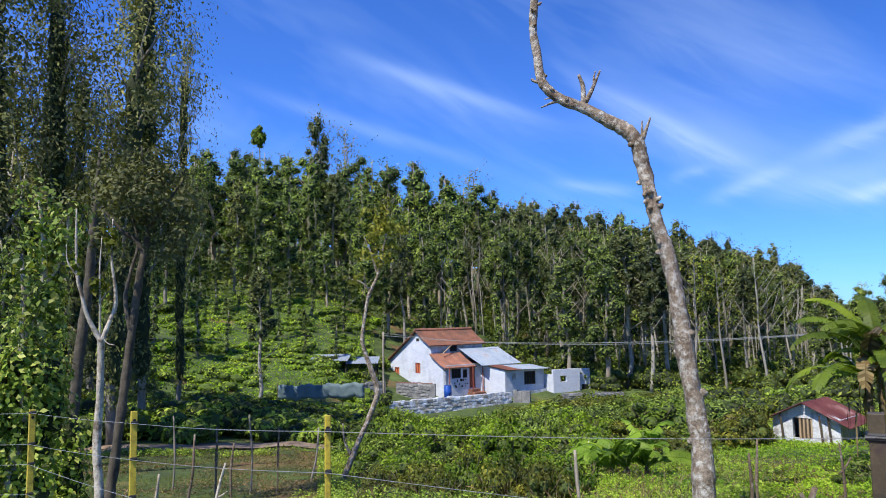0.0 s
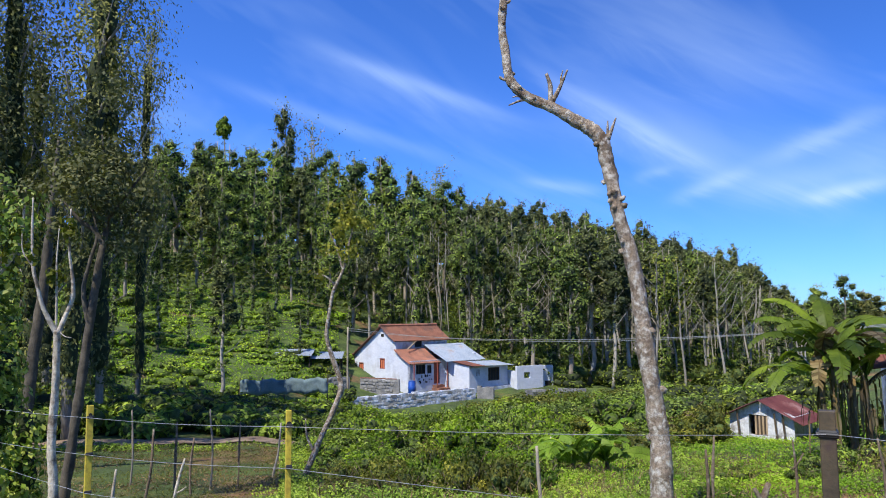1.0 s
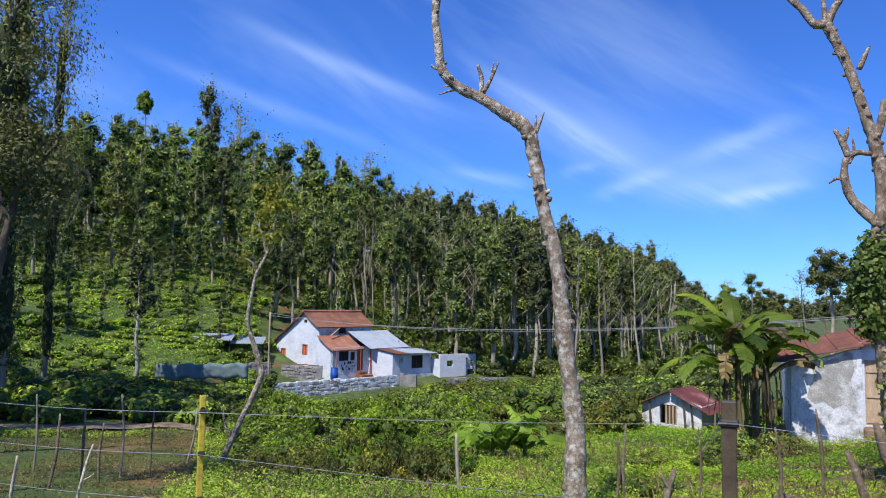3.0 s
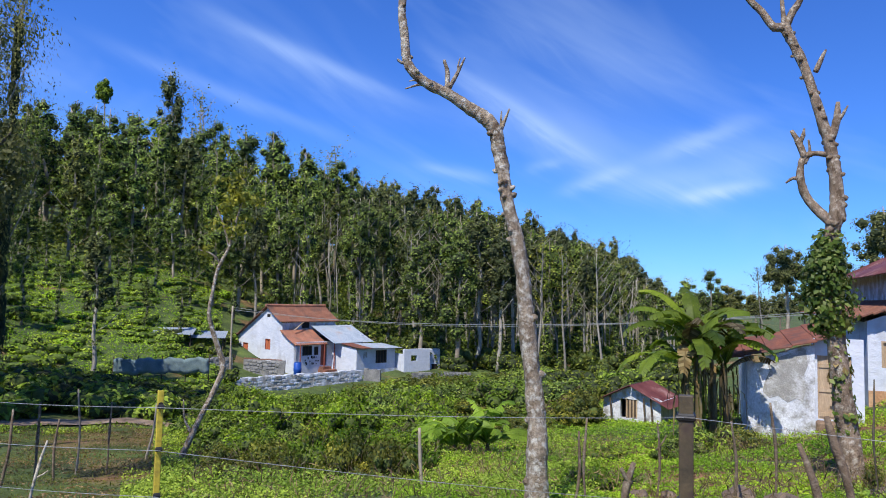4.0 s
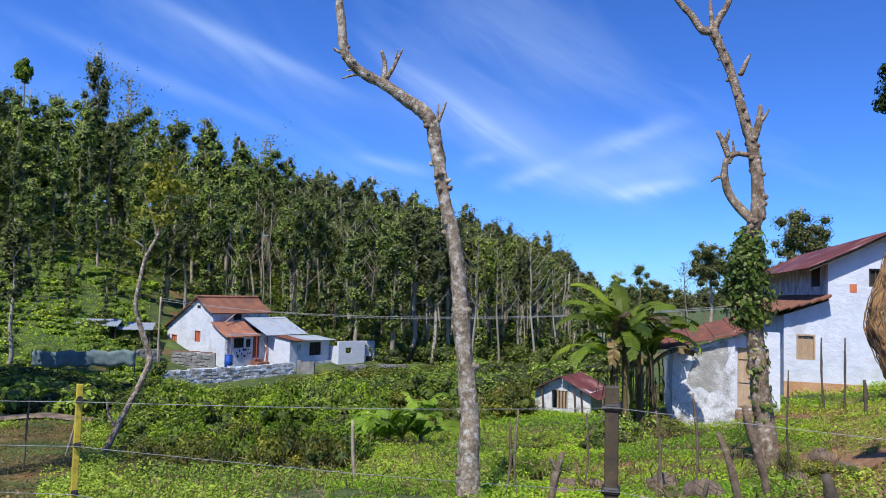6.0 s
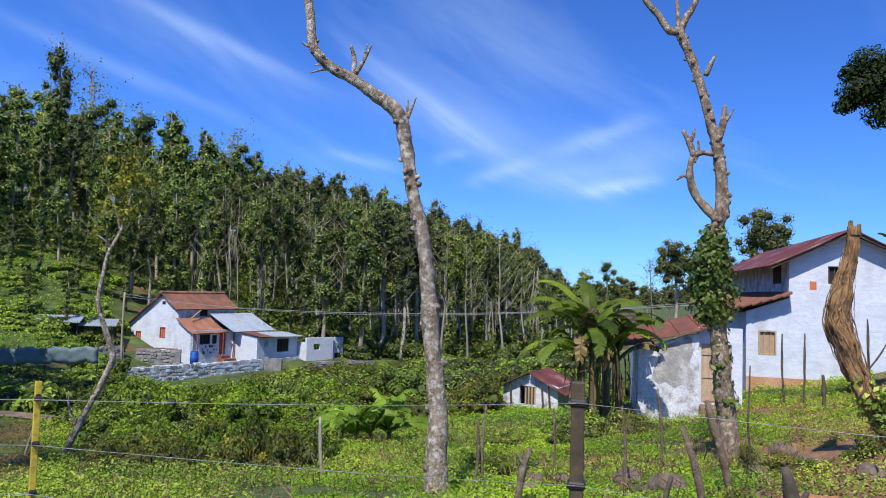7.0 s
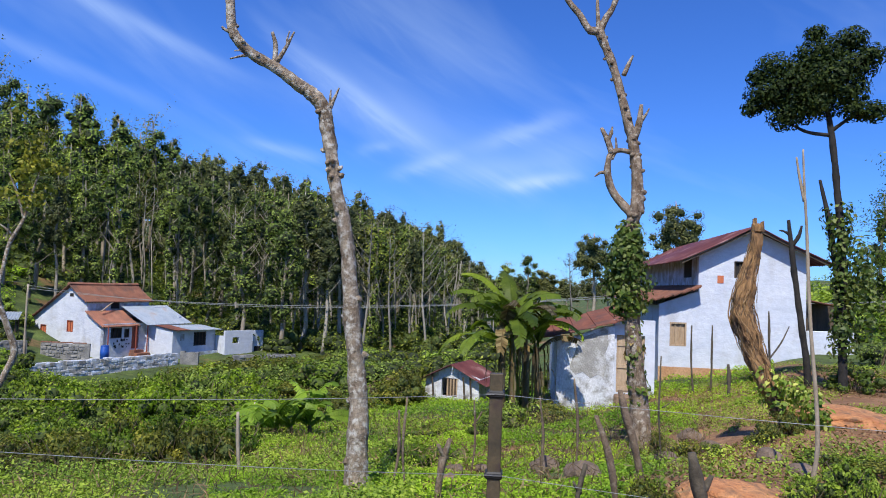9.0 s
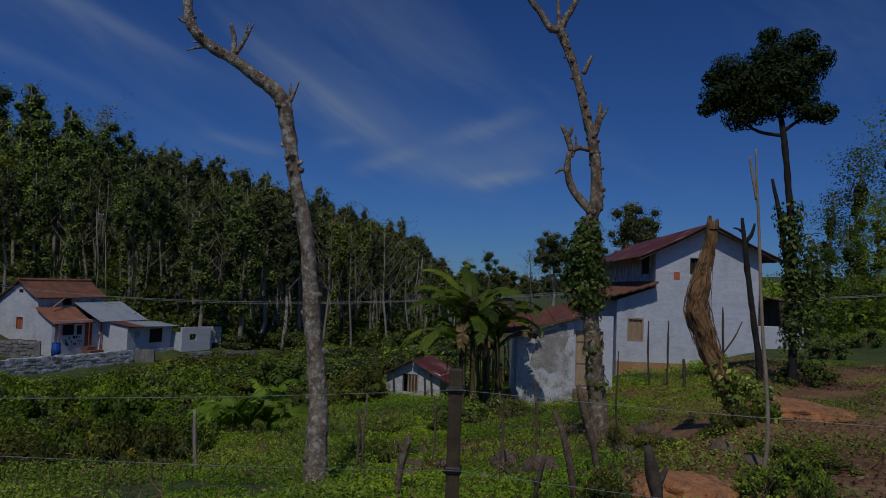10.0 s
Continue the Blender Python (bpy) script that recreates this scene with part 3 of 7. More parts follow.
def forest_tree(kind, x, y, top, rng, group="hillside forest", wide=1.0, label=""):
    """One tree whose crown ends at height top."""
    base = land(x, y) - 0.15
    s = (top - base) / 15.0
    t_me, c_me = STOCK[kind, int(rng.integers(COUNT[kind]))]
    w = wide * (0.25 + 0.75 * s)
    root = thing("tree", label or KINDS[kind][5], "tree", group, Matrix.Translation((x, y, base)) @ Matrix.Rotation(rng.random() * 6.28, 4, "Z") @ Matrix.Diagonal((w, w, s, 1)))
    for name, me in (("trunk", t_me), ("crown", c_me)):
        ob = new(name, me)
        ob.parent = root
    return root


rng = np.random.default_rng(5)
taken = []


def free(x, y, gap):
    if any((x - a) ** 2 + (y - b) ** 2 < gap * gap for a, b in taken):
        return False
    taken.append((x, y))
    return True


# skyline trees: bearing, height over eye level in degrees, distance, kind
SKYLINE = [(-18.6, 12.9, 120, "dense"), (-16.6, 13.4, 122, "dense"), (-14.3, 15.2, 135, "tuft"), (-12.4, 13.0, 125, "dense"), (-9.9, 16.2, 118, "oak"), (-9.4, 15.2, 119, "sparse"), (-8.2, 14.9, 122, "sparse"), (-7.5, 13.8, 126, "sparse"), (-6.7, 13.1, 120, "dense"),
           (-4.5, 12.4, 122, "dense"), (-2.4, 12.6, 128, "oak"), (-0.2, 11.4, 120, "oak"), (2.8, 11.7, 118, "sparse"), (1.9, 11.3, 120, "sparse"), (4.1, 10.3, 118, "oak"), (6.7, 9.5, 112, "oak"), (8.5, 8.7, 110, "dense"),
           (10.4, 9.0, 108, "oak"), (12.5, 8.1, 112, "oak"), (14.5, 8.0, 105, "oak"), (16.4, 7.2, 108, "oak"), (18.1, 7.2, 102, "oak"), (19.0, 6.7, 104, "oak"), (20.6, 5.8, 100, "oak"), (21.9, 5.6, 101, "oak"),
           (23.2, 4.6, 98, "oak"), (24.6, 5.0, 100, "oak"), (26.5, 3.5, 98, "oak"), (28.0, 2.0, 100, "oak"),
           (31.7, 2.6, 85, "dense"), (30.4, 2.0, 88, "dense"), (33.2, 1.5, 88, "round"), (35.3, 2.7, 86, "sparse"), (37.0, 4.4, 76, "round"), (38.6, 3.2, 80, "sparse"), (40.5, 3.4, 80, "round"), (42.8, 6.9, 72, "round"),
           (60.4, 13.0, 42, "leafy"), (58.6, 10.4, 40, "leafy"), (56.6, 7.2, 41, "leafy"), (55.6, 3.6, 46, "leafy"), (57.6, 5.0, 38, "leafy"), (59.5, 7.0, 38, "leafy"), (62.0, 12.0, 44, "leafy"), (55.0, 1.6, 50, "round"), (58.4, 1.5, 36, "leafy"), (60.6, 3.0, 36, "leafy"),
           (29.2, 0.2, 112, "round"), (31.4, 0.6, 118, "round"), (33.4, 0.7, 120, "round"), (34.9, 0.8, 115, "round"), (36.6, 1.0, 118, "round"), (38.1, 1.2, 112, "round"), (39.5, 1.4, 105, "round"), (41.2, 1.8, 98, "round"), (30.4, 0.1, 100, "round"), (32.2, 0.2, 104, "round"), (35.3, 0.4, 98, "round"), (37.0, 0.6, 100, "round")]
SLOPE = [(-14.6, 4.2, 47, "oak"), (-22.0, 7.0, 58, "vine"), (-19.8, 5.2, 74, "vine"), (-17.6, 4.8, 77, "vine"), (-15.9, 5.8, 79, "vine"), (-12.2, 4.2, 75, "vine"), (-10.5, 5.6, 77, "vine"), (-8.0, 4.4, 74, "vine"), (-6.4, 6.2, 76, "dense"),
         (-16.8, 1.8, 62, "vine"), (-11.0, 1.0, 64, "vine"), (-8.6, 0.4, 62, "vine"), (-18.9, 3.0, 60, "vine"), (-13.0, 2.6, 68, "vine"),
         (-24.6, 9.0, 60, "dense"), (-3.2, 7.0, 74, "oak"), (-1.5, 6.5, 75, "dense"), (1.0, 6.0, 78, "vine"), (-4.8, 5.0, 73, "vine"), (-18.8, 7.5, 80, "dense"), (-13.6, 7.0, 81, "dense"), (-9.2, 7.0, 82, "dense"), (-21.2, 8.5, 78, "dense")]
for b, el, d, kind in SKYLINE + SLOPE:
    x, y = at(b, d)
    free(x, y, 1.0)
    forest_tree(kind, x, y, up(el, d), rng)


CREST = ((-34, 12.0), (-18.6, 13.0), (-14.6, 13.3), (-11.4, 12.9), (-6.7, 13.1), (-4.5, 12.3), (-2.4, 12.0), (-0.2, 11.2), (2.8, 10.5), (4.9, 9.8), (7.4, 9.0), (10.4, 8.4), (14.5, 7.3), (18.1, 6.4), (21.0, 5.2), (24.6, 4.1), (26.5, 2.9), (28.0, 1.6), (30.0, -0.2))


def sky_limit(b):
    """Height in degrees of the closed line of crowns at a bearing."""
    return float(np.interp(b, [c[0] for c in CREST], [c[1] for c in CREST]))


# the closed row of crowns along the crest
b = -22.0
while b < 28.5:
    d = rng.uniform(98, 116)
    x, y = at(b, d)
    taken.append((x, y))
    forest_tree("dense" if b < 6 or rng.random() < 0.2 else "oak", x, y, up(sky_limit(b) + rng.uniform(-0.9, 0.5), d), rng, wide=rng.uniform(1.0, 1.3))
    b += rng.uniform(1.0, 1.9) if b < 6 else rng.uniform(0.8, 1.5)
made = 0
for _ in range(6000):
    if made >= 195:
        break
    b, d = rng.uniform(-31, 30.5), rng.uniform(63, 112)
    if b < 4 and d < (72 if b > -5 else 80):
        continue
    if 4 <= b < 9 and d < 68:
        continue
    x, y = at(b, d)
    top = min(land(x, y) + rng.uniform(10.5, 16), up(sky_limit(b), d) - rng.random() * 2.0)
    if top - land(x, y) < 6.5 or not free(x, y, 3.6 if b < 4 else 2.7):
        continue
    kind = rng.choice(["oak", "dense", "vine", "sparse"], p=[0.10, 0.38, 0.44, 0.08] if b < 4 else ([0.40, 0.06, 0.26, 0.28] if d < 84 else [0.70, 0.08, 0.10, 0.12]))
    forest_tree(kind, x, y, top, rng, wide=rng.uniform(0.95, 1.3) if kind in ("dense", "oak") else 1.0)
    made += 1


def far_woods():
    """The woods behind the first rows, one mass of trunks and leaves."""
    r2 = np.random.default_rng(8)
    cs, cores, bm = [], [], bmesh.new()
    for n in range(190):
        b, d = r2.uniform(-34, 31), r2.uniform(112, 165)
        x, y = at(b, d)
        z = land(x, y)
        top = min(z + r2.uniform(11, 16), up(sky_limit(b) - 0.7 if b < 29 else 0.3 + 0.04 * (b - 29) + r2.uniform(-0.5, 0.5), d))
        if top - z < (5 if b < 29 else 2):
            continue
        tube(bm, [(x, y, z - 0.3), (x + r2.normal() * 0.3, y, (z + top) / 2), (x, y, top - 0.5)], [0.2, 0.15, 0.05], 4)
        for k in range(14):
            zz = z + (top - z) * (0.3 + 0.7 * (k + r2.random()) / 14)
            p = (x + r2.normal() * 0.9, y + r2.normal() * 0.9, zz)
            cs.append(clump(r2, p, (1.1, 1.1, 0.9), 22, 0.6))
            if k % 2:
                cores.append((p, (0.8, 0.8, 0.65)))
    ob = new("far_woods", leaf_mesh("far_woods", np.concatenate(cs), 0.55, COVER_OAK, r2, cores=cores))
    tagged(ob, "dark green woods covering the upper slope", "woods", kind="stuff")
    part("trunks", bm, BARK_GREY, ob)


far_woods()


def slender_stems():
    """The crowd of thin pale trunks with forked limbs that shows along the lower edge of the forest."""
    r2 = np.random.default_rng(14)
    bm = bmesh.new()
    for _ in range(70):
        b, d = r2.uniform(-4, 30), r2.uniform(66, 92)
        if b < 9 and d < 72:
            continue
        x, y = at(b, d)
        z, h, r = land(x, y), r2.uniform(6.5, 12.5), r2.uniform(0.05, 0.10)
        h = min(h, up(sky_limit(b) - 1.0, d) - z)
        if h < 4:
            continue
        lean, turn = r2.normal(size=2) * 0.35, r2.normal(size=2) * 0.25
        pts = [Vector((x + lean[0] * f + turn[0] * math.sin(f * 5), y + lean[1] * f + turn[1] * math.sin(f * 4), z - 0.2 + h * f)) for f in (0, 0.2, 0.4, 0.6, 0.8, 1.0)]
        tube(bm, pts, [r * 1.2, r, r * 0.9, r * 0.75, r * 0.6, r * 0.3], 5, 0.15, x)
        for k in range(int(r2.integers(1, 5))):
            f = r2.uniform(0.3, 0.8)
            p = pts[int(f * 5)]
            a, ln = r2.random() * 6.28, r2.uniform(0.8, 2.2)
            q = p + Vector((math.cos(a) * ln * 0.45, math.sin(a) * ln * 0.45, ln * 0.5))
            tube(bm, [p, q, q + Vector((math.cos(a) * 0.2, 0, ln * 0.8))], [r * 0.6, r * 0.45, r * 0.2], 4, 0.1)
    tagged(part("slender_trunks", bm, BARK_WHITE, smooth_shade=True), "many slender pale-barked trunks with forked bare limbs", "tree trunks", kind="stuff")


slender_stems()


# ---- building helpers ----
def wall(bm, m, length, height, thick, holes=(), z0=0.0):
    """A wall along x from 0 to length, thick towards +y, with holes (u0, u1, z0, z1) through it."""
    cuts = sorted({0.0, length, *(h[0] for h in holes), *(h[1] for h in holes)})
    for a, b in zip(cuts, cuts[1:]):
        mid = (a + b) / 2
        zs = [(h[2], h[3]) for h in holes if h[0] < mid < h[1]]
        low = z0
        for c, d in sorted(zs):
            if c > low:
                box(bm, a, b, 0, thick, low, c, m)
            low = d
        if height > low:
            box(bm, a, b, 0, thick, low, height, m)


def prism(bm, m, outline, y0, y1):
    """An outline of (x, z) drawn out along y."""
    a = [bm.verts.new(m @ Vector((x, y0, z))) for x, z in outline]
    b = [bm.verts.new(m @ Vector((x, y1, z))) for x, z in outline]
    n = len(outline)
    bm.faces.new(a)
    bm.faces.new(b[::-1])
    for k in range(n):
        bm.faces.new((a[k], b[k], b[(k + 1) % n], a[(k + 1) % n]))


def roof_sheet(bm, m, p, u, v, pitch, amp, thick=0.02, courses=0, step=0.025, sag=0.0, ragged=0.0, seed=0):
    """Corrugated sheets or tile courses over the area p + u + v; waves run along v, courses step down it."""
    p, u, v = Vector(p), Vector(u), Vector(v)
    nrm = u.cross(v).normalized()
    if nrm.z < 0:
        nrm = -nrm
    nu = max(4, int(u.length / pitch * 4))
    rows = max(1, courses) * 2 if courses else 6
    grid = []
    for j in range(rows + 1):
        f = j / rows if not courses else (j // 2 + (j % 2) * 0.97) / courses if j < rows else 1.0
        lift = (step * (1 - (j % 2))) if courses else 0.0
        line = []
        for i in range(nu + 1):
            g = i / nu
            w = amp * math.sin(2 * math.pi * g * u.length / pitch)
            rag = ragged * noise.noise(Vector((g * u.length * 1.3, 0, seed))) if j == rows else 0.0
            q = p + u * g + v * (f + rag / v.length) + nrm * (w + lift - sag * math.sin(math.pi * f) + 0.5 * sag * noise.noise(Vector((g * 3, f * 3, seed))))
            line.append((bm.verts.new(m @ q), bm.verts.new(m @ (q - nrm * thick))))
        grid.append(line)
    for a, b in zip(grid, grid[1:]):
        for i in range(nu):
            bm.faces.new((a[i][0], a[i + 1][0], b[i + 1][0], b[i][0]))
            bm.faces.new((a[i][1], b[i][1], b[i + 1][1], a[i + 1][1]))
    for i in range(nu):
        for line in (grid[0], grid[-1]):
            bm.faces.new((line[i][0], line[i][1], line[i + 1][1], line[i + 1][0]))
    for i in (0, nu):
        for a, b in zip(grid, grid[1:]):
            bm.faces.new((a[i][0], b[i][0], b[i][1], a[i][1]))


def weld(bm):
    """Joins the blocks of a wall where they meet."""
    bmesh.ops.remove_doubles(bm, verts=bm.verts, dist=0.0005)
    return bm


def block_part(name, mat_, parent, *dims, m=Matrix(), bevel=0.0, label=""):
    bm = bmesh.new()
    box(bm, *dims, bevel=bevel)
    for v in bm.verts:
        v.co = m @ v.co
    return part(name, bm, mat_, parent, label)


def window_part(parent, m, u0, u1, z0, z1, frame_mat, leaf_mat, depth=0.12, bars=2, name="window"):
    """A framed opening: frame, shutter leaves or dark pane, bars; set back in the wall that runs along x."""
    bm = bmesh.new()
    t = 0.06
    for x0, x1, a, b in ((u0, u1, z0, z0 + t), (u0, u1, z1 - t, z1), (u0, u0 + t, z0 + t, z1 - t), (u1 - t, u1, z0 + t, z1 - t)):
        box(bm, x0, x1, depth - 0.1, depth, a, b, m)
    win = part(name, bm, frame_mat, parent)
    bm = bmesh.new()
    box(bm, u0 + t, u1 - t, depth - 0.02, depth + 0.02, z0 + t, z1 - t, m)
    part("pane", bm, leaf_mat, win)
    for k in range(bars):
        x = u0 + (u1 - u0) * (k + 1) / (bars + 1)
        bm = bmesh.new()
        box(bm, x - 0.018, x + 0.018, depth - 0.06, depth - 0.025, z0 + t, z1 - t, m)
        part("bar", bm, frame_mat, win)
    return win


BRICK = surface("brick", (0.22, 0.10, 0.065), (0.32, 0.16, 0.11), 4, 30, 0.9, 0.01)


# ---- white farmhouse across the valley ----
H1_TURN = Matrix.Translation((*at(0.03, 60.0), -4.5)) @ Matrix.Rotation(radians(90 - 52), 4, "Z")  # a along the front, b along the gable
H1 = H1_TURN @ Matrix.Diagonal((0.84, 1.24, 1, 1))
I4 = Matrix()
AW = Matrix(((0, 1, 0, 0), (1, 0, 0, 0), (0, 0, 1, 0), (0, 0, 0, 1)))  # swaps a and b: a wall along b, thick towards +a


def farmhouse():
    house = thing("farmhouse", "whitewashed farmhouse with red tiled gable roof and lean-to rooms", "house", where=H1)
    D, RB, RZ, EZ, L = 7.3, 3.15, 5.05, 2.0, 6.9
    bm = bmesh.new()
    wall(bm, AW, D, EZ, 0.3, [(2.85, 3.45, 1.35, 2.0), (5.45, 6.05, 0.95, 1.75)], -0.8)
    left, right = RZ - 0.12 - 0.765 * (RB - 2.85), EZ + (RZ - 0.12 - EZ) * (D - 3.45) / (D - RB)
    prism(bm, AW, [(0, EZ), (2.85, EZ), (2.85, left), (1.62, RZ - 0.14 - 0.765 * (RB - 1.62)), (1.58, 2.98)], 0, 0.3)
    prism(bm, AW, [(2.85, 2.25), (3.45, 2.25), (3.45, right), (RB, RZ - 0.12), (2.85, left)], 0, 0.3)
    prism(bm, AW, [(3.45, EZ), (D, EZ), (3.45, right)], 0, 0.3)
    part("gable_wall", weld(bm), LIMEWASH, house)
    bm = bmesh.new()
    box(bm, -0.015, 0.05, 2.95, 3.3, 4.1, 4.35)
    part("vent", bm, DARK_INSIDE, house)
    for u0, u1, z0, z1 in ((2.85, 3.45, 1.35, 2.25), (5.45, 6.05, 0.95, 1.75)):
        window_part(house, AW, u0, u1, z0, z1, WOOD_RED, SHUTTER, 0.10, 1)
    bm = bmesh.new()
    wall(bm, I4, 4.6, EZ + 0.15, 0.25, [(0.75, 1.95, 1.05, 1.85), (2.2, 2.75, 1.05, 1.75), (3.05, 3.85, 0.15, 2.05)], -0.8)
    part("front_wall", weld(bm), LIMEWASH, house)
    for u0, u1, z0, z1 in ((0.75, 1.95, 1.05, 1.85), (2.2, 2.75, 1.05, 1.75)):
        window_part(house, I4, u0, u1, z0, z1, WOOD_DARK, DARK_INSIDE, 0.12, 2)
    bm = bmesh.new()
    box(bm, 3.05, 3.85, 0.08, 0.13, 0.15, 2.05)
    door = part("door", bm, WOOD_RED, house, "dark red wooden door")
    for x in (3.12, 3.5):
        block_part("panel", WOOD_RED, door, x, x + 0.28, 0.06, 0.08, 0.3, 1.9)
    for k in range(2):
        block_part("step", TILE_CLAY, house, 2.9 - 0.1 * (1 - k), 4.0 + 0.3 * (1 - k), -0.75 + 0.35 * k, -0.003, -0.5 + 0.2 * k, -0.15 + 0.22 * k)
    # painted marks under the window
    r3 = random.Random(3)
    for k in range(14):
        x, z = 0.55 + 2.2 * r3.random(), 0.25 + 0.6 * r3.random()
        bm = bmesh.new()
        box(bm, x, x + r3.uniform(0.06, 0.22), -0.006, 0.0, z, z + r3.uniform(0.05, 0.22))
        part("painted_mark", bm, DARK_INSIDE, house)
    # back and far walls
    bm = bmesh.new()
    box(bm, 0, L, D - 0.25, D, -0.8, EZ)
    box(bm, L - 0.25, L, 0.0, D - 0.25, -0.8, EZ)
    box(bm, 4.6, L - 0.25, 0, 0.25, -0.8, EZ)
    box(bm, L, 8.6, 1.2, 1.45, -0.8, 3.3)
    box(bm, 8.35, 8.6, -0.2, 1.2, -0.8, 2.6)
    prism(bm, AW, [(0, EZ), (D, EZ), (RB, RZ - 0.12)], L - 0.3, L)
    part("rear_wall", weld(bm), LIMEWASH, house)
    # roofs
    bm = bmesh.new()
    roof_sheet(bm, I4, (-0.35, RB, RZ), (L + 0.7, 0, 0), (0, -1.7, -1.3), 0.26, 0.03, 0.05, 6, 0.05, 0.06, 0.05, 1)
    roof_sheet(bm, I4, (-0.35, RB, RZ), (L + 0.7, 0, 0), (0, 4.5, -3.36), 0.26, 0.03, 0.05, 12, 0.05, 0.05, 0.05, 2)
    part("upper_roof", bm, TILE_CLAY, house, "weathered red clay tile roof")
    bm = bmesh.new()
    tube(bm, [(-0.4, RB, RZ + 0.05), (L / 2, RB, RZ + 0.02), (L + 0.4, RB, RZ + 0.06)], [0.12, 0.12, 0.12], 8, 0.2)
    part("ridge_cap", bm, TILE_CLAY, house)
    bm = bmesh.new()
    wall(bm, Matrix.Translation((0.3, 1.62, 0)), L - 0.3, 3.84, 0.14, [(2.2, 3.2, 3.2, 3.7)], 2.5)
    part("attic_strip", weld(bm), LIMEWASH_OLD, house, "shaded grey-white attic wall between the two roofs")
    block_part("attic_opening", DARK_INSIDE, house, 2.5, 3.5, 1.70, 1.74, 3.2, 3.7)
    bm = bmesh.new()
    tube(bm, [(0.9, 1.1, 3.05), (2.6, 1.5, 3.75)], [0.05, 0.045], 6, 0.2)
    part("brace", bm, WOOD_PALE, house, "loose pole leaning on the veranda roof")
    bm = bmesh.new()
    roof_sheet(bm, I4, (-0.3, 1.55, 3.05), (4.1, 0, 0), (0, -1.75, -1.12), 0.26, 0.03, 0.05, 6, 0.05, 0.05, 0.06, 3)
    part("veranda_roof", bm, TILE_CLAY, house, "red tile veranda roof")
    bm = bmesh.new()
    roof_sheet(bm, I4, (3.5, 1.5, 3.42), (5.5, 0, 0), (0, -2.5, -1.36), 0.2, 0.018, 0.012, 0, 0, 0.02, 0.0, 4)
    roof_sheet(bm, I4, (6.2, -0.95, 2.0), (4.2, 0, -0.1), (0, -1.95, -0.27), 0.2, 0.018, 0.012, 0, 0, 0.02, 0.04, 5)
    part("sheet_roof", bm, TIN_GREY, house, "pale zinc sheet roof")
    bm = bmesh.new()
    roof_sheet(bm, I4, (4.4, -0.95, 2.04), (1.8, 0, -0.04), (0, -1.98, -0.28), 0.2, 0.018, 0.012, 0, 0, 0.02, 0.04, 6)
    part("rusty_sheet", bm, TIN_RUST, house, "rusty red roof sheet")
    for x in (0.1, 3.1, 4.4):
        bm = bmesh.new()
        tube(bm, [(x, -0.35, -0.3), (x, -0.35, 2.05)], [0.05, 0.05], 6)
        part("post", bm, WOOD_RED, house)
    # lean-to room
    bm = bmesh.new()
    m = Matrix.Translation((4.6, -2.45, 0))
    wall(bm, m, 5.4, 1.62, 0.22, [(2.6, 4.2, 0.37, 1.48)], -0.8)
    wall(bm, Matrix.Translation((4.6, -2.23, 0)) @ AW, 2.23, 1.62, 0.22, [], -0.8)
    prism(bm, m @ AW, [(0, 1.62), (2.45, 1.62), (2.45, 2.02), (1.5, 1.92), (0, 1.70)], 0, 0.22)
    box(bm, 9.78, 10.0, -2.23, 0.0, -0.8, 1.62)
    part("room_wall", weld(bm), LIMEWASH, house)
    window_part(house, m, 2.6, 4.2, 0.37, 1.48, WOOD_DARK, DARK_INSIDE, 0.12, 3)
    block_part("shutter", LIMEWASH_OLD, house, 5.5, 6.0, -2.47, -2.453, 0.85, 1.4, label="closed grey shutter flush with the wall")
    block_part("plinth", LIMEWASH_OLD, house, 6.9, 10.6, -2.75, -2.453, -0.9, -0.1)
    # Dark block added in place of a roof tank, reaching down to the ground.
    block_part("tank_block", WOOD_DARK, house, 9.0, 10.6, 1.5, 2.9, -0.8, 2.75, bevel=0.04, label="dark block standing in for a tank behind the sheet roof")
    return house


farmhouse()


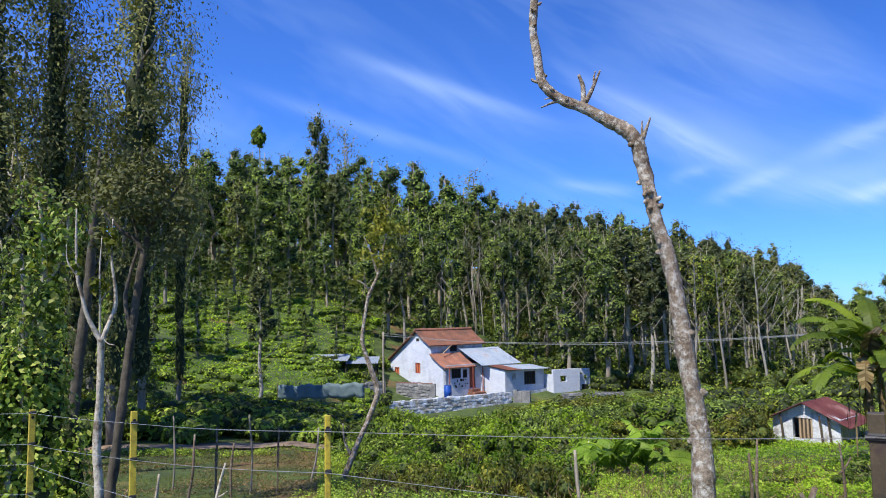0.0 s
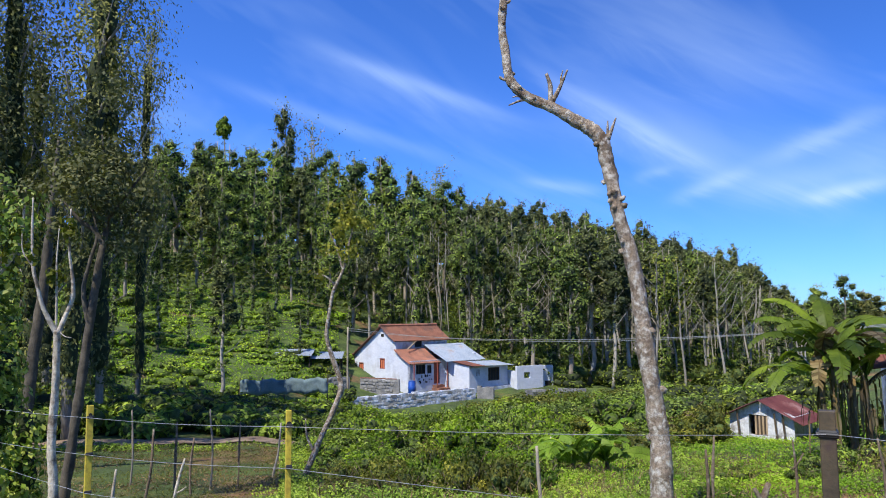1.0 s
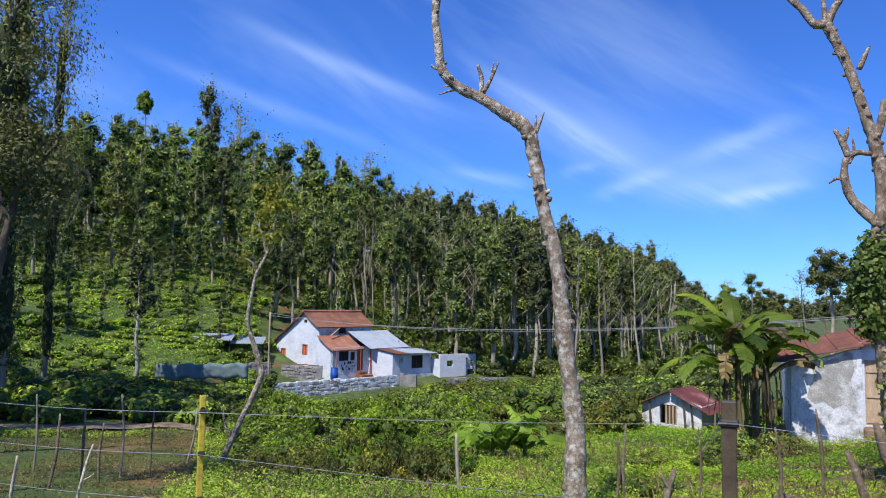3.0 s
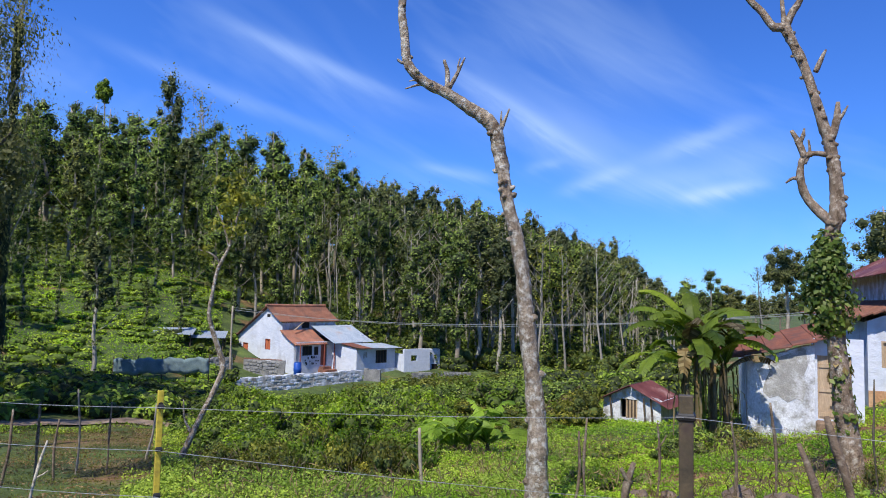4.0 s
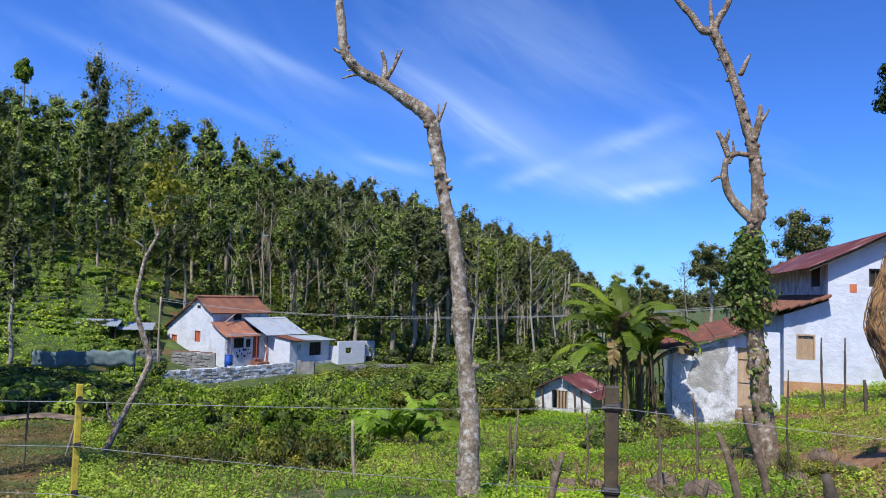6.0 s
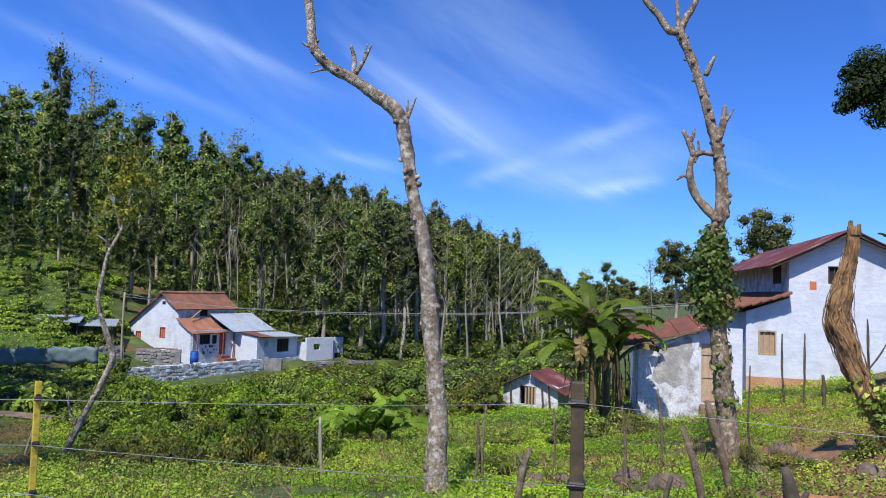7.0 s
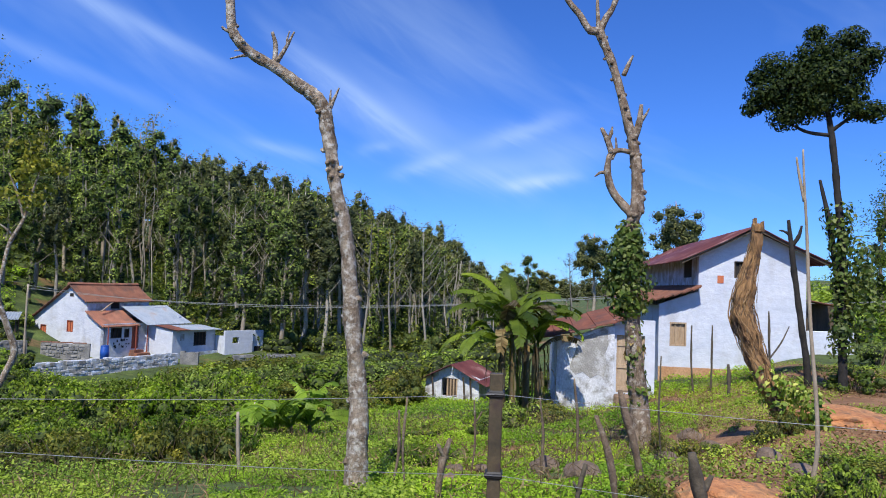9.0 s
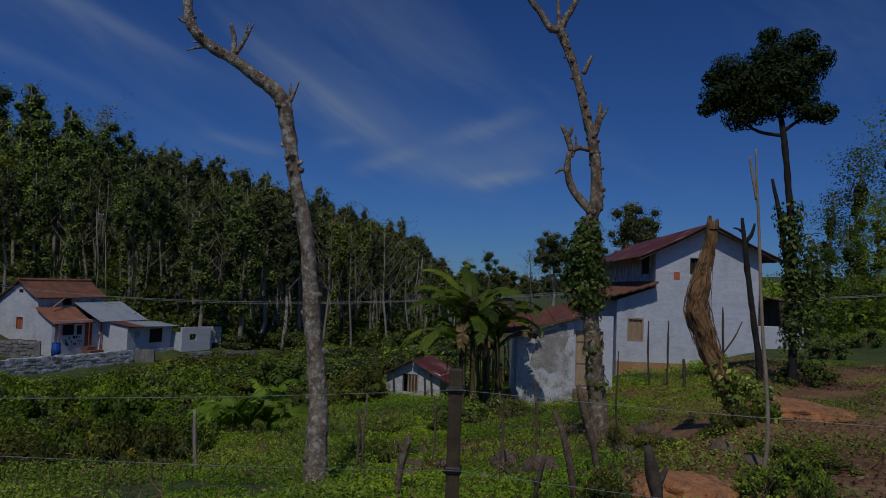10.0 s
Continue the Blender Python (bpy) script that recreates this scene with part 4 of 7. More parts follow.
def compound():
    # water drum
    drum = thing("water_drum", "blue plastic water drum standing in the yard", "drum", where=H1_TURN @ Matrix.Translation((-0.75, -1.2, 0.0)))
    bm = bmesh.new()
    zs = [0, 0.05, 0.3, 0.33, 0.6, 0.63, 0.95, 1.0]
    rs = [0.27, 0.3, 0.3, 0.32, 0.32, 0.3, 0.3, 0.26]
    tube(bm, [(0, 0, z - 0.35) for z in zs], rs, 16)
    body = part("body", bm, BLUE_PLASTIC, drum, smooth_shade=True)
    bm = bmesh.new()
    tube(bm, [(0, 0, 0.65), (0, 0, 0.70)], [0.28, 0.28], 16)
    part("lid", bm, BLUE_PLASTIC, drum)
    # yard walls
    def masonry(name, b0, d0, b1, d1, el0, el1, h, t, mat_, label, seed):
        p, q = Vector((*at(b0, d0), up(el0, d0))), Vector((*at(b1, d1), up(el1, d1)))
        length = math.hypot(q.x - p.x, q.y - p.y)
        ob = thing(name, label, "wall", "yard walls", Matrix.Translation((p.x, p.y, 0)) @ Matrix.Rotation(math.atan2(q.y - p.y, q.x - p.x), 4, "Z"))
        rr = random.Random(seed)
        bm = bmesh.new()
        n = max(4, int(length / 0.5))
        for i in range(n):
            x0, x1 = length * i / n, length * (i + 1) / n
            top = p.z + (q.z - p.z) * (i + 0.5) / n + rr.uniform(-0.04, 0.05)
            box(bm, x0, x1, rr.uniform(-0.02, 0.02), t, top - h - (0.9 if h > 1 else 0.1), top)
        part("core", bm, mat_, ob)
        return ob, p, q, length
    for args in (("stone_wall", -5.1, 53.0, 5.2, 58.5, -6.55, -5.85, 1.3, 0.4, LIMEWASH_OLD, "low stone yard wall with patchy blue-white limewash", 1),
                 ("stone_wall", 5.3, 58.5, 6.6, 58.2, -5.75, -5.85, 1.2, 0.4, STONE_GREY, "low grey stone yard wall", 2),
                 ("stone_wall", 9.2, 59.6, 13.8, 62.0, -6.0, -5.88, 1.0, 0.4, STONE_GREY, "low dark stone yard wall", 3),
                 ("stone_wall", -7.6, 57.0, -4.7, 58.0, -5.0, -4.9, 1.2, 0.4, STONE_GREY, "low grey rubble wall beside the farmhouse", 4),
                 ("brick_wall", -3.9, 59.6, -0.8, 58.6, -5.05, -5.2, 1.1, 0.2, STONE_GREY, "grey stone plinth with a top course of red bricks", 5)):
        ob, p, q, length = masonry(*args)
        rr = random.Random(args[-1] + 50)
        for k in range(5 if length > 3 else 0):
            x = rr.uniform(-0.2, 0.1)
            while x < length - 0.5:
                w = rr.uniform(0.2, 0.5)
                z = p.z + (q.z - p.z) * max(x, 0) / length - 0.04 - 0.25 * k + rr.uniform(-0.05, 0.05)
                if x > 0 and rr.random() < 0.8:
                    bm = bmesh.new()
                    box(bm, x, x + w * 0.9, -rr.uniform(0.02, 0.06), 0.02, z - rr.uniform(0.14, 0.24), z, bevel=0.02)
                    part("stone", bm, rr.choice((args[9], args[9], args[9], args[9], STONE_GREY)), ob)
                x += w
        for i in range(int(length / 0.24) if args[0] == "brick_wall" else 0):
            x, lift = 0.24 * i, rr.uniform(0.0, 0.05)
            bm = bmesh.new()
            box(bm, x, x + 0.22, 0.02, 0.14, 0.0, 0.09)
            brick = part("brick", bm, BRICK, ob)
            brick.location.z = p.z + (q.z - p.z) * x / length + lift
    # small ruined hut
    hut = thing("ruined_hut", "small roofless whitewashed hut with broken walls", "hut", where=Matrix.Translation((*at(9.5, 63.0), up(-5.7, 63.0))) @ Matrix.Rotation(radians(25), 4, "Z") @ Matrix.Diagonal((0.8, 0.8, 1, 1)))
    bm = bmesh.new()
    wall(bm, Matrix.Translation((-1.7, 0, 0)), 3.4, 1.75, 0.3, [(0.9, 1.7, 0.7, 1.2)], -0.4)
    box(bm, -1.7, -1.4, 0.3, 2.2, -0.4, 1.3)
    part("wall", weld(bm), LIMEWASH, hut)
    bm = bmesh.new()
    box(bm, 1.75, 3.4, 0.4, 0.7, -0.4, 1.7, bevel=0.08)
    box(bm, 3.1, 3.4, 0.7, 2.6, -0.4, 1.4)
    part("side_wall", bm, LIMEWASH, hut)
    block_part("opening", DARK_INSIDE, hut, 2.2, 3.0, 0.39, 0.41, -0.2, 0.35)
    # blue shade net
    net = thing("shade_net", "blue-grey shade net strung along low stakes", "net")
    bm = bmesh.new()
    n = 26
    grid = []
    for i in range(n + 1):
        b = -13.0 + 6.6 * i / n
        x, y = at(b, 49.0 + 0.03 * math.sin(i * 1.7))
        ztop = up(-4.95 + 0.07 * math.sin(i * 0.9) - 0.05 * math.cos(i * 2.3), 49.0)
        grid.append([bm.verts.new((x + 0.03 * math.sin(i * 2.1 + k), y + 0.04 * math.cos(i * 1.3 + k * 2), ztop - 0.24 * k)) for k in range(5)])
    for a, b in zip(grid, grid[1:]):
        for k in range(4):
            bm.faces.new((a[k], b[k], b[k + 1], a[k + 1]))
    part("sheet", bm, NET_BLUE, net, smooth_shade=True).modifiers.new("thick", "SOLIDIFY").thickness = 0.02
    for i in range(5):
        x, y = at(-13.0 + 1.65 * i, 49.2)
        bm = bmesh.new()
        tube(bm, [(x, y, land(x, y) - 0.2), (x, y, up(-4.8, 49))], [0.04, 0.035], 6, 0.2)
        part("stake", bm, WOOD_DARK, net)
    # low sheds behind the yard
    for b, d, el, w in ((-9.0, 62.0, -2.95, 3.2), (-6.5, 62.5, -3.2, 2.8)):
        x, y = at(b, d)
        shed = thing("tin_shed", "low open shed with a pale tin roof", "shed", "sheds behind the farmhouse", Matrix.Translation((x, y, up(el, d))))
        bm = bmesh.new()
        roof_sheet(bm, I4, (-w / 2, 1.2, 0.25), (w, 0, 0), (0, -2.4, -0.45), 0.2, 0.02, 0.012, 0, 0, 0.03)
        part("roof", bm, TIN_GREY, shed)
        for sx in (-w / 2 + 0.2, w / 2 - 0.2):
            bm = bmesh.new()
            tube(bm, [(sx, -0.8, -3.2), (sx, -0.8, -0.12)], [0.06, 0.05], 6)
            part("post", bm, WOOD_DARK, shed)
            bm = bmesh.new()
            tube(bm, [(sx, 1.0, -3.2), (sx, 1.0, 0.2)], [0.06, 0.05], 6)
            part("post", bm, WOOD_DARK, shed)


compound()


# ---- tiled hut in the field ----
def field_hut():
    d = 34.0
    x, y = at(26.2, d)
    z = up(-9.0, d)
    m = Matrix.Translation((x, y, z)) @ Matrix.Rotation(radians(-47), 4, "Z")
    hut = thing("field_hut", "small whitewashed hut with a red oxide tin roof", "hut", where=m)
    W, L, E, R = 2.7, 2.2, 0.98, 1.55
    gm = Matrix.Translation((-W / 2, 0, 0))
    bm = bmesh.new()
    wall(bm, gm, W, E, 0.2, [(0.82, 1.62, 0.1, 0.95)], -0.6)
    prism(bm, gm, [(0, E), (W, E), (W / 2, R)], 0, 0.2)
    box(bm, -W / 2, -W / 2 + 0.2, 0.2, L, -0.6, E)
    box(bm, W / 2 - 0.2, W / 2, 0.2, L, -0.6, E)
    box(bm, -W / 2 + 0.2, W / 2 - 0.2, L - 0.2, L, -0.6, E)
    part("wall", weld(bm), LIMEWASH_WORN, hut, "stained whitewashed wall")
    bm = bmesh.new()
    roof_sheet(bm, I4, (-0.02, -0.35, R + 0.06), (0, L + 0.7, 0), (-W / 2 - 0.35, 0, -0.85), 0.2, 0.02, 0.015)
    roof_sheet(bm, I4, (0.02, -0.35, R + 0.06), (0, L + 0.7, 0), (W / 2 + 0.45, 0, -0.88), 0.2, 0.02, 0.015)
    part("roof", bm, TIN_RED, hut)
    win = part("shutter", (lambda b: (box(b, -0.3, 0.5, 0.05, 0.1, 0.1, 0.95, bevel=0.01), b)[1])(bmesh.new()), WOOD_DARK, hut, "slatted wooden shutter")
    for k in range(5):
        block_part("slat", WOOD_PALE, win, -0.27 + 0.155 * k, -0.20 + 0.155 * k, 0.02, 0.05, 0.12, 0.92)
    for sx in (-0.95, 0.62, 0.95):
        bm = bmesh.new()
        tube(bm, [(sx + 0.12, -0.15, -0.6), (sx, -0.2, 1.1)], [0.05, 0.04], 6, 0.2)
        part("prop", bm, WOOD_DARK, hut)


field_hut()


# ---- whitewashed house on the near slope ----
def slope_house():
    o = Vector((*at(48.5, 30.0), 0))
    r = Matrix(((0.848, 0.53, 0, 0), (-0.53, 0.848, 0, 0), (0, 0, 1, 0), (0, 0, 0, 1)))  # x to the right along the gable, y along the ridge
    m = Matrix.Translation(o) @ r
    house = thing("slope_house", "two-storey whitewashed house with a rust-red tin roof", "house", where=m)
    S, EZ, RZ, L = 1.98, 3.15, 4.12, 15.0
    gm = Matrix.Translation((-S, 0, 0))
    bm = bmesh.new()
    wall(bm, gm, 2 * S, EZ, 0.35, [(1.32, 1.80, 2.2, 2.85)], -3.2)
    prism(bm, gm, [(0, EZ), (2 * S, EZ), (S, RZ - 0.05)], 0, 0.35)
    part("gable_wall", weld(bm), LIMEWASH, house, "rough whitewashed gable wall")
    window_part(house, gm, 1.32, 1.80, 2.2, 2.85, WOOD_DARK, DARK_INSIDE, 0.15, 1)
    block_part("niche", SHUTTER, house, -1.28, -1.05, -0.012, 0.0, 1.98, 2.28, label="small orange painted niche")
    # Greyer limewash than the gable puts this side's shade into the colour.
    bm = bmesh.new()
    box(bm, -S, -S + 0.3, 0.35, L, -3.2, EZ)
    part("side_wall", bm, LIMEWASH_OLD, house, "upper side wall in greyer limewash standing for its shade")
    block_part("side_opening", DARK_INSIDE, house, -S - 0.01, -S - 0.004, 1.2, 2.6, 2.2, 2.95)
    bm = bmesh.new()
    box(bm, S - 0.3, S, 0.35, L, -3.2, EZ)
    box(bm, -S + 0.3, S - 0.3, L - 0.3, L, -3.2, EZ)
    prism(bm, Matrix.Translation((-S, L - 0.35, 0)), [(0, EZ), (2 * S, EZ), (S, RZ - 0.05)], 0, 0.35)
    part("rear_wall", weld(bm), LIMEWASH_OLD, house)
    bm = bmesh.new()
    roof_sheet(bm, I4, (-0.02, -0.55, RZ + 0.06), (0, L + 1.0, 0), (-2.75, 0, -1.36), 0.24, 0.025, 0.02, 0, 0, 0.03, 0.05, 3)
    roof_sheet(bm, I4, (0.02, -0.55, RZ + 0.06), (0, L + 1.0, 0), (2.75, 0, -1.36), 0.24, 0.025, 0.02, 0, 0, 0.03, 0.05, 4)
    part("roof", bm, TIN_RED, house, "dark red corrugated tin roof")
    for s in (-1, 1):
        bm = bmesh.new()
        tube(bm, [(0, -0.45, RZ - 0.05), (s * 2.7, -0.45, RZ - 1.39)], [0.05, 0.05], 4)
        part("barge_board", bm, WOOD_DARK, house)
    # lower side aisle
    bm = bmesh.new()
    am = Matrix.Translation((-3.45, 0, 0))
    wall(bm, am, 3.45 - S, 1.05, 0.3, [(0.42, 1.05, -0.5, 0.42)], -3.2)
    prism(bm, am, [(0, 1.05), (3.45 - S, 1.05), (3.45 - S, 1.65), (0, 1.1)], 0, 0.3)
    box(bm, -3.45, -3.15, 0.3, L, -3.2, 1.05)
    part("aisle_wall", weld(bm), LIMEWASH, house)
    window_part(house, am, 0.42, 1.05, -0.5, 0.42, WOOD_PALE, WOOD_PALE, 0.1, 2)
    block_part("base_band", MUD_WALL, house, -3.45, S, -0.03, -0.003, -3.0, -1.3, label="bare orange mud plaster at the foot of the wall")
    bm = bmesh.new()
    roof_sheet(bm, I4, (-S + 0.02, -0.5, 1.82), (0, L + 0.5, 0), (-2.1, 0, -0.62), 0.26, 0.035, 0.05, 6, 0.05, 0.04, 0.08, 8)
    part("aisle_roof", bm, TILE_CLAY, house, "weathered clay tile side roof")
    return house


slope_house()


def wing():
    m = Matrix.Translation((*at(34.4, 24.0), 0)) @ Matrix(((0.848, 0.53, 0, 0), (-0.53, 0.848, 0, 0), (0, 0, 1, 0), (0, 0, 0, 1)))
    ob = thing("house_wing", "low whitewashed wing with cement patch and rusty roof", "outbuilding", where=m)
    ln = 1.85
    bm = bmesh.new()
    prism(bm, I4, [(0, -3.4), (ln, -3.4), (ln, 0.42), (ln - 0.25, 0.40), (0.45, -0.02), (0, -0.12)], 0, 0.3)
    part("front_wall", weld(bm), LIMEWASH_WORN, ob, "peeling whitewashed wall")
    bm = bmesh.new()
    prism(bm, I4, [(0.42, -1.02), (0.62, -1.22), (0.85, -1.12), (1.1, -1.32), (1.35, -1.18), (1.52, -1.28), (1.6, -0.9), (1.55, -0.5), (1.66, -0.2), (1.62, 0.27), (1.2, 0.16), (0.8, 0.0), (0.55, -0.12), (0.62, -0.4), (0.5, -0.7)], -0.008, -0.002)
    part("cement_patch", bm, CEMENT, ob, "grey cement render patch")
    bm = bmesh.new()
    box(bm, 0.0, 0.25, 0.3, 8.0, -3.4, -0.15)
    part("side_wall", bm, LIMEWASH_OLD, ob, "patchy grey side wall")
    bm = bmesh.new()
    m2 = Matrix.Translation((ln, 0.12, 0))
    wall(bm, m2, 1.3, 0.62, 0.25, [(0.08, 0.98, -1.75, 0.12)], -3.4)
    part("door_wall", weld(bm), LIMEWASH, ob)
    door = block_part("door", WOOD_PALE, ob, ln + 0.08, ln + 0.98, 0.20, 0.25, -1.75, 0.12, label="pale plank door")
    for k in range(3):
        block_part("rail", WOOD_PALE, door, ln + 0.12, ln + 0.94, 0.17, 0.20, -1.68 + 0.72 * k, -1.56 + 0.72 * k)
        block_part("latch", WOOD_DARK, door, ln + 0.4, ln + 0.6, 0.16, 0.17, -1.4 + 0.55 * k, -1.36 + 0.55 * k)
    block_part("mud_base", MUD_DARK, ob, ln + 0.004, ln + 1.5, -0.35, 0.117, -3.4, -1.78, bevel=0.05, label="low brown mud platform below the door")
    bm = bmesh.new()
    roof_sheet(bm, I4, (-0.75, -0.25, -0.10), (0, 4.2, 0.30), (3.3, 0, 0.86), 0.3, 0.03, 0.03, 5, 0.04, 0.05, 0.10, 9)
    part("roof", bm, TIN_RUST, ob, "rusty sagging roof sheets")



wing()


def porch():
    """An open lean-to at the far side of the slope house."""
    m = Matrix.Translation((*at(52.1, 31.5), 0)) @ Matrix(((0.848, 0.53, 0, 0), (-0.53, 0.848, 0, 0), (0, 0, 1, 0), (0, 0, 0, 1)))
    ob = thing("porch", "open lean-to porch with low white wall and tin roof", "porch", where=m)
    bm = bmesh.new()
    box(bm, 0, 1.75, 0, 0.25, -1.6, 0.25, bevel=0.03)
    part("low_wall", bm, LIMEWASH, ob, "low whitewashed parapet wall")
    # Dark panel whose colour stands for the shade inside the open porch.
    bm = bmesh.new()
    box(bm, 0, 1.75, 1.9, 2.05, -1.6, 1.3)
    part("shade_panel", bm, WOOD_DARK, ob)
    bm = bmesh.new()
    roof_sheet(bm, I4, (-0.1, -0.4, 1.45), (0, 2.6, 0.1), (1.6, 0, -0.28), 0.2, 0.02, 0.015)
    part("roof", bm, TIN_RUST, ob)
    for x in (0.05, 1.35):
        bm = bmesh.new()
        tube(bm, [(x, 0.12, 0.2), (x, 0.12, 1.36 - 0.16 * x)], [0.05, 0.045], 6, 0.1)
        part("post", bm, WOOD_DARK, ob)


porch()


# ---- trees near the fence ----
def limb_tree(name, label, bark, limbs, where_label="tree", rough=0.25, sides=10, category="tree"):
    """A tree of bespoke limbs: each (name, points, radii). Thing > trunk, branches."""
    base = Vector(limbs[0][1][0])
    root = thing(name, label, category, where=base)
    for i, (part_name, pts, radii) in enumerate(limbs):
        line = [p - base for p in curve_pts(pts, 9 if i == 0 else 5)]
        bm = bmesh.new()
        rad = spread(radii, len(line))
        for k in range(1, len(rad) - 1):
            rad[k] *= 1 + 0.10 * noise.noise(Vector((k * 0.6, i * 7.0, base.x))) + 0.07 * noise.noise(Vector((k * 1.9, i * 3.0, base.y)))
        tube(bm, line, rad, sides + 2 if i == 0 else 7, rough, i * 3.1)
        part(part_name, bm, bark, root, smooth_shade=True)
    return root


def knots(root, pts, radii, n, seed, mat_):
    """Short broken stubs and knots along a trunk."""
    rr = random.Random(seed)
    line = curve_pts(pts, 4)
    rad = spread(radii, len(line))
    for _ in range(n):
        i = rr.randrange(2, len(line) - 1)
        d = (line[i] - line[i - 1]).normalized()
        a = rr.uniform(0, 6.28)
        o = d.orthogonal().normalized()
        o = (o * math.cos(a) + d.cross(o) * math.sin(a)).normalized()
        p = line[i] - root.location
        ln = rr.uniform(0.015, 0.05)
        bm = bmesh.new()
        tube(bm, [p + o * rad[i] * 0.7, p + o * (rad[i] + ln * 0.5), p + o * (rad[i] + ln) + d * ln * 0.4], [rad[i] * 0.5, rad[i] * 0.4, rad[i] * 0.2], 7, 0.6, i)
        part("stub", bm, mat_, root, smooth_shade=True)


def vine_leaves(name, root, lines, size, n, spread_r, mat_, seed, droop=0.8, dense=False):
    """Leaves of a climber spread round the given lines."""
    r2 = np.random.default_rng(seed)
    cs = []
    for pts, share in lines:
        line = np.array([tuple(p) for p in curve_pts(pts, 6)])
        k = r2.integers(0, len(line), int(n * share))
        d = r2.normal(size=(len(k), 3))
        d /= np.linalg.norm(d, axis=1)[:, None]
        lump = np.array([0.55 + 0.75 * abs(noise.noise(Vector(line[i] * 2.2 + seed))) for i in k])[:, None]
        cs.append(np.hstack((line[k] + d * spread_r * lump * (0.55 + 0.45 * r2.random((len(k), 1))), d)))
    cores = []
    if dense:
        for pts, share in lines:
            for p in curve_pts(pts, 2):
                q = spread_r * r2.uniform(0.22, 0.42)
                cores.append((Vector(p) - root.location + Vector(r2.normal(size=3) * 0.12 * spread_r), (q, q, q * 1.5)))
    ob = new(name, leaf_mesh(name, moved(cs, root.location), size, mat_, r2, 0.62, 0.2, droop, cores))
    ob.parent = root
    return ob


# kinked dead trunk by the fence
DEAD = [(2.68, 7.58, -0.95), (2.65, 7.58, -0.37), (2.64, 7.59, 0.16), (2.61, 7.60, 0.58), (2.57, 7.61, 0.94), (2.53, 7.63, 1.30), (2.49, 7.64, 1.66), (2.46, 7.64, 1.91), (2.40, 7.66, 2.28), (2.30, 7.69, 2.66), (2.25, 7.71, 2.98),
        (2.19, 7.73, 3.29), (2.14, 7.74, 3.52), (2.01, 7.78, 3.66), (1.87, 7.81, 3.75), (1.63, 7.86, 3.91), (1.37, 7.91, 4.04), (1.23, 7.94, 4.16), (1.15, 7.95, 4.31), (1.12, 7.96, 4.57), (1.08, 7.96, 4.85), (1.10, 7.96, 5.18), (1.13, 7.95, 5.66), (1.12, 7.95, 6.23)]
DEAD_R = [0.161, 0.123, 0.113, 0.100, 0.095, 0.095, 0.081, 0.077, 0.076, 0.071, 0.076, 0.076, 0.081, 0.076, 0.068, 0.062, 0.057, 0.059, 0.055, 0.052, 0.049, 0.047, 0.045, 0.038]
dead = limb_tree("dead_tree", "bare dead tree with a kinked lichen-spotted trunk", BARK_DEAD, [
    ("trunk", DEAD, DEAD_R),
    ("twig", [(1.61, 7.88, 3.95), (1.61, 7.88, 4.17), (1.57, 7.88, 4.31)], [0.033, 0.026, 0.019]),
    ("twig", [(1.63, 7.86, 3.98), (1.72, 7.84, 4.16), (1.80, 7.83, 4.34)], [0.028, 0.021, 0.011]),
    ("twig", [(1.73, 7.84, 4.18), (1.73, 7.85, 4.26), (1.75, 7.84, 4.34)], [0.013, 0.011, 0.006]),
    ("twig", [(2.21, 7.72, 3.52), (2.26, 7.71, 3.64), (2.30, 7.69, 3.75)], [0.028, 0.019, 0.009]),
    ("twig", [(2.21, 7.72, 3.49), (2.21, 7.71, 3.66), (2.21, 7.70, 3.72)], [0.019, 0.013, 0.006]),
    ("twig", [(1.37, 7.91, 4.03), (1.27, 7.93, 4.01), (1.14, 7.95, 3.96)], [0.028, 0.017, 0.008]),
    ("twig", [(1.32, 7.92, 4.02), (1.25, 7.93, 4.06), (1.18, 7.94, 4.05)], [0.019, 0.011, 0.006]),
    ("twig", [(1.16, 7.95, 4.25), (1.08, 7.96, 4.27), (1.04, 7.96, 4.30)], [0.026, 0.019, 0.011]),
])
knots(dead, DEAD, DEAD_R, 34, 4, BARK_DEAD)

# forked dead-topped tree with a climber
FORK_LOW = [(8.46, 9.68, -1.57), (8.45, 9.69, -1.15), (8.40, 9.75, -0.20), (8.33, 9.79, 0.56), (8.28, 9.84, 1.34), (8.22, 9.90, 2.11), (8.23, 9.86, 2.60), (8.30, 9.79, 2.99), (8.32, 9.79, 3.40), (8.29, 9.80, 3.76), (8.25, 9.84, 4.14), (8.18, 9.90, 4.50), (8.10, 9.96, 4.88), (7.98, 10.06, 5.46), (7.84, 10.17, 5.91), (7.76, 10.22, 6.16)]
FORK_R = [0.24, 0.185, 0.155, 0.140, 0.130, 0.118, 0.115, 0.118, 0.100, 0.094, 0.089, 0.083, 0.078, 0.074, 0.072, 0.082]
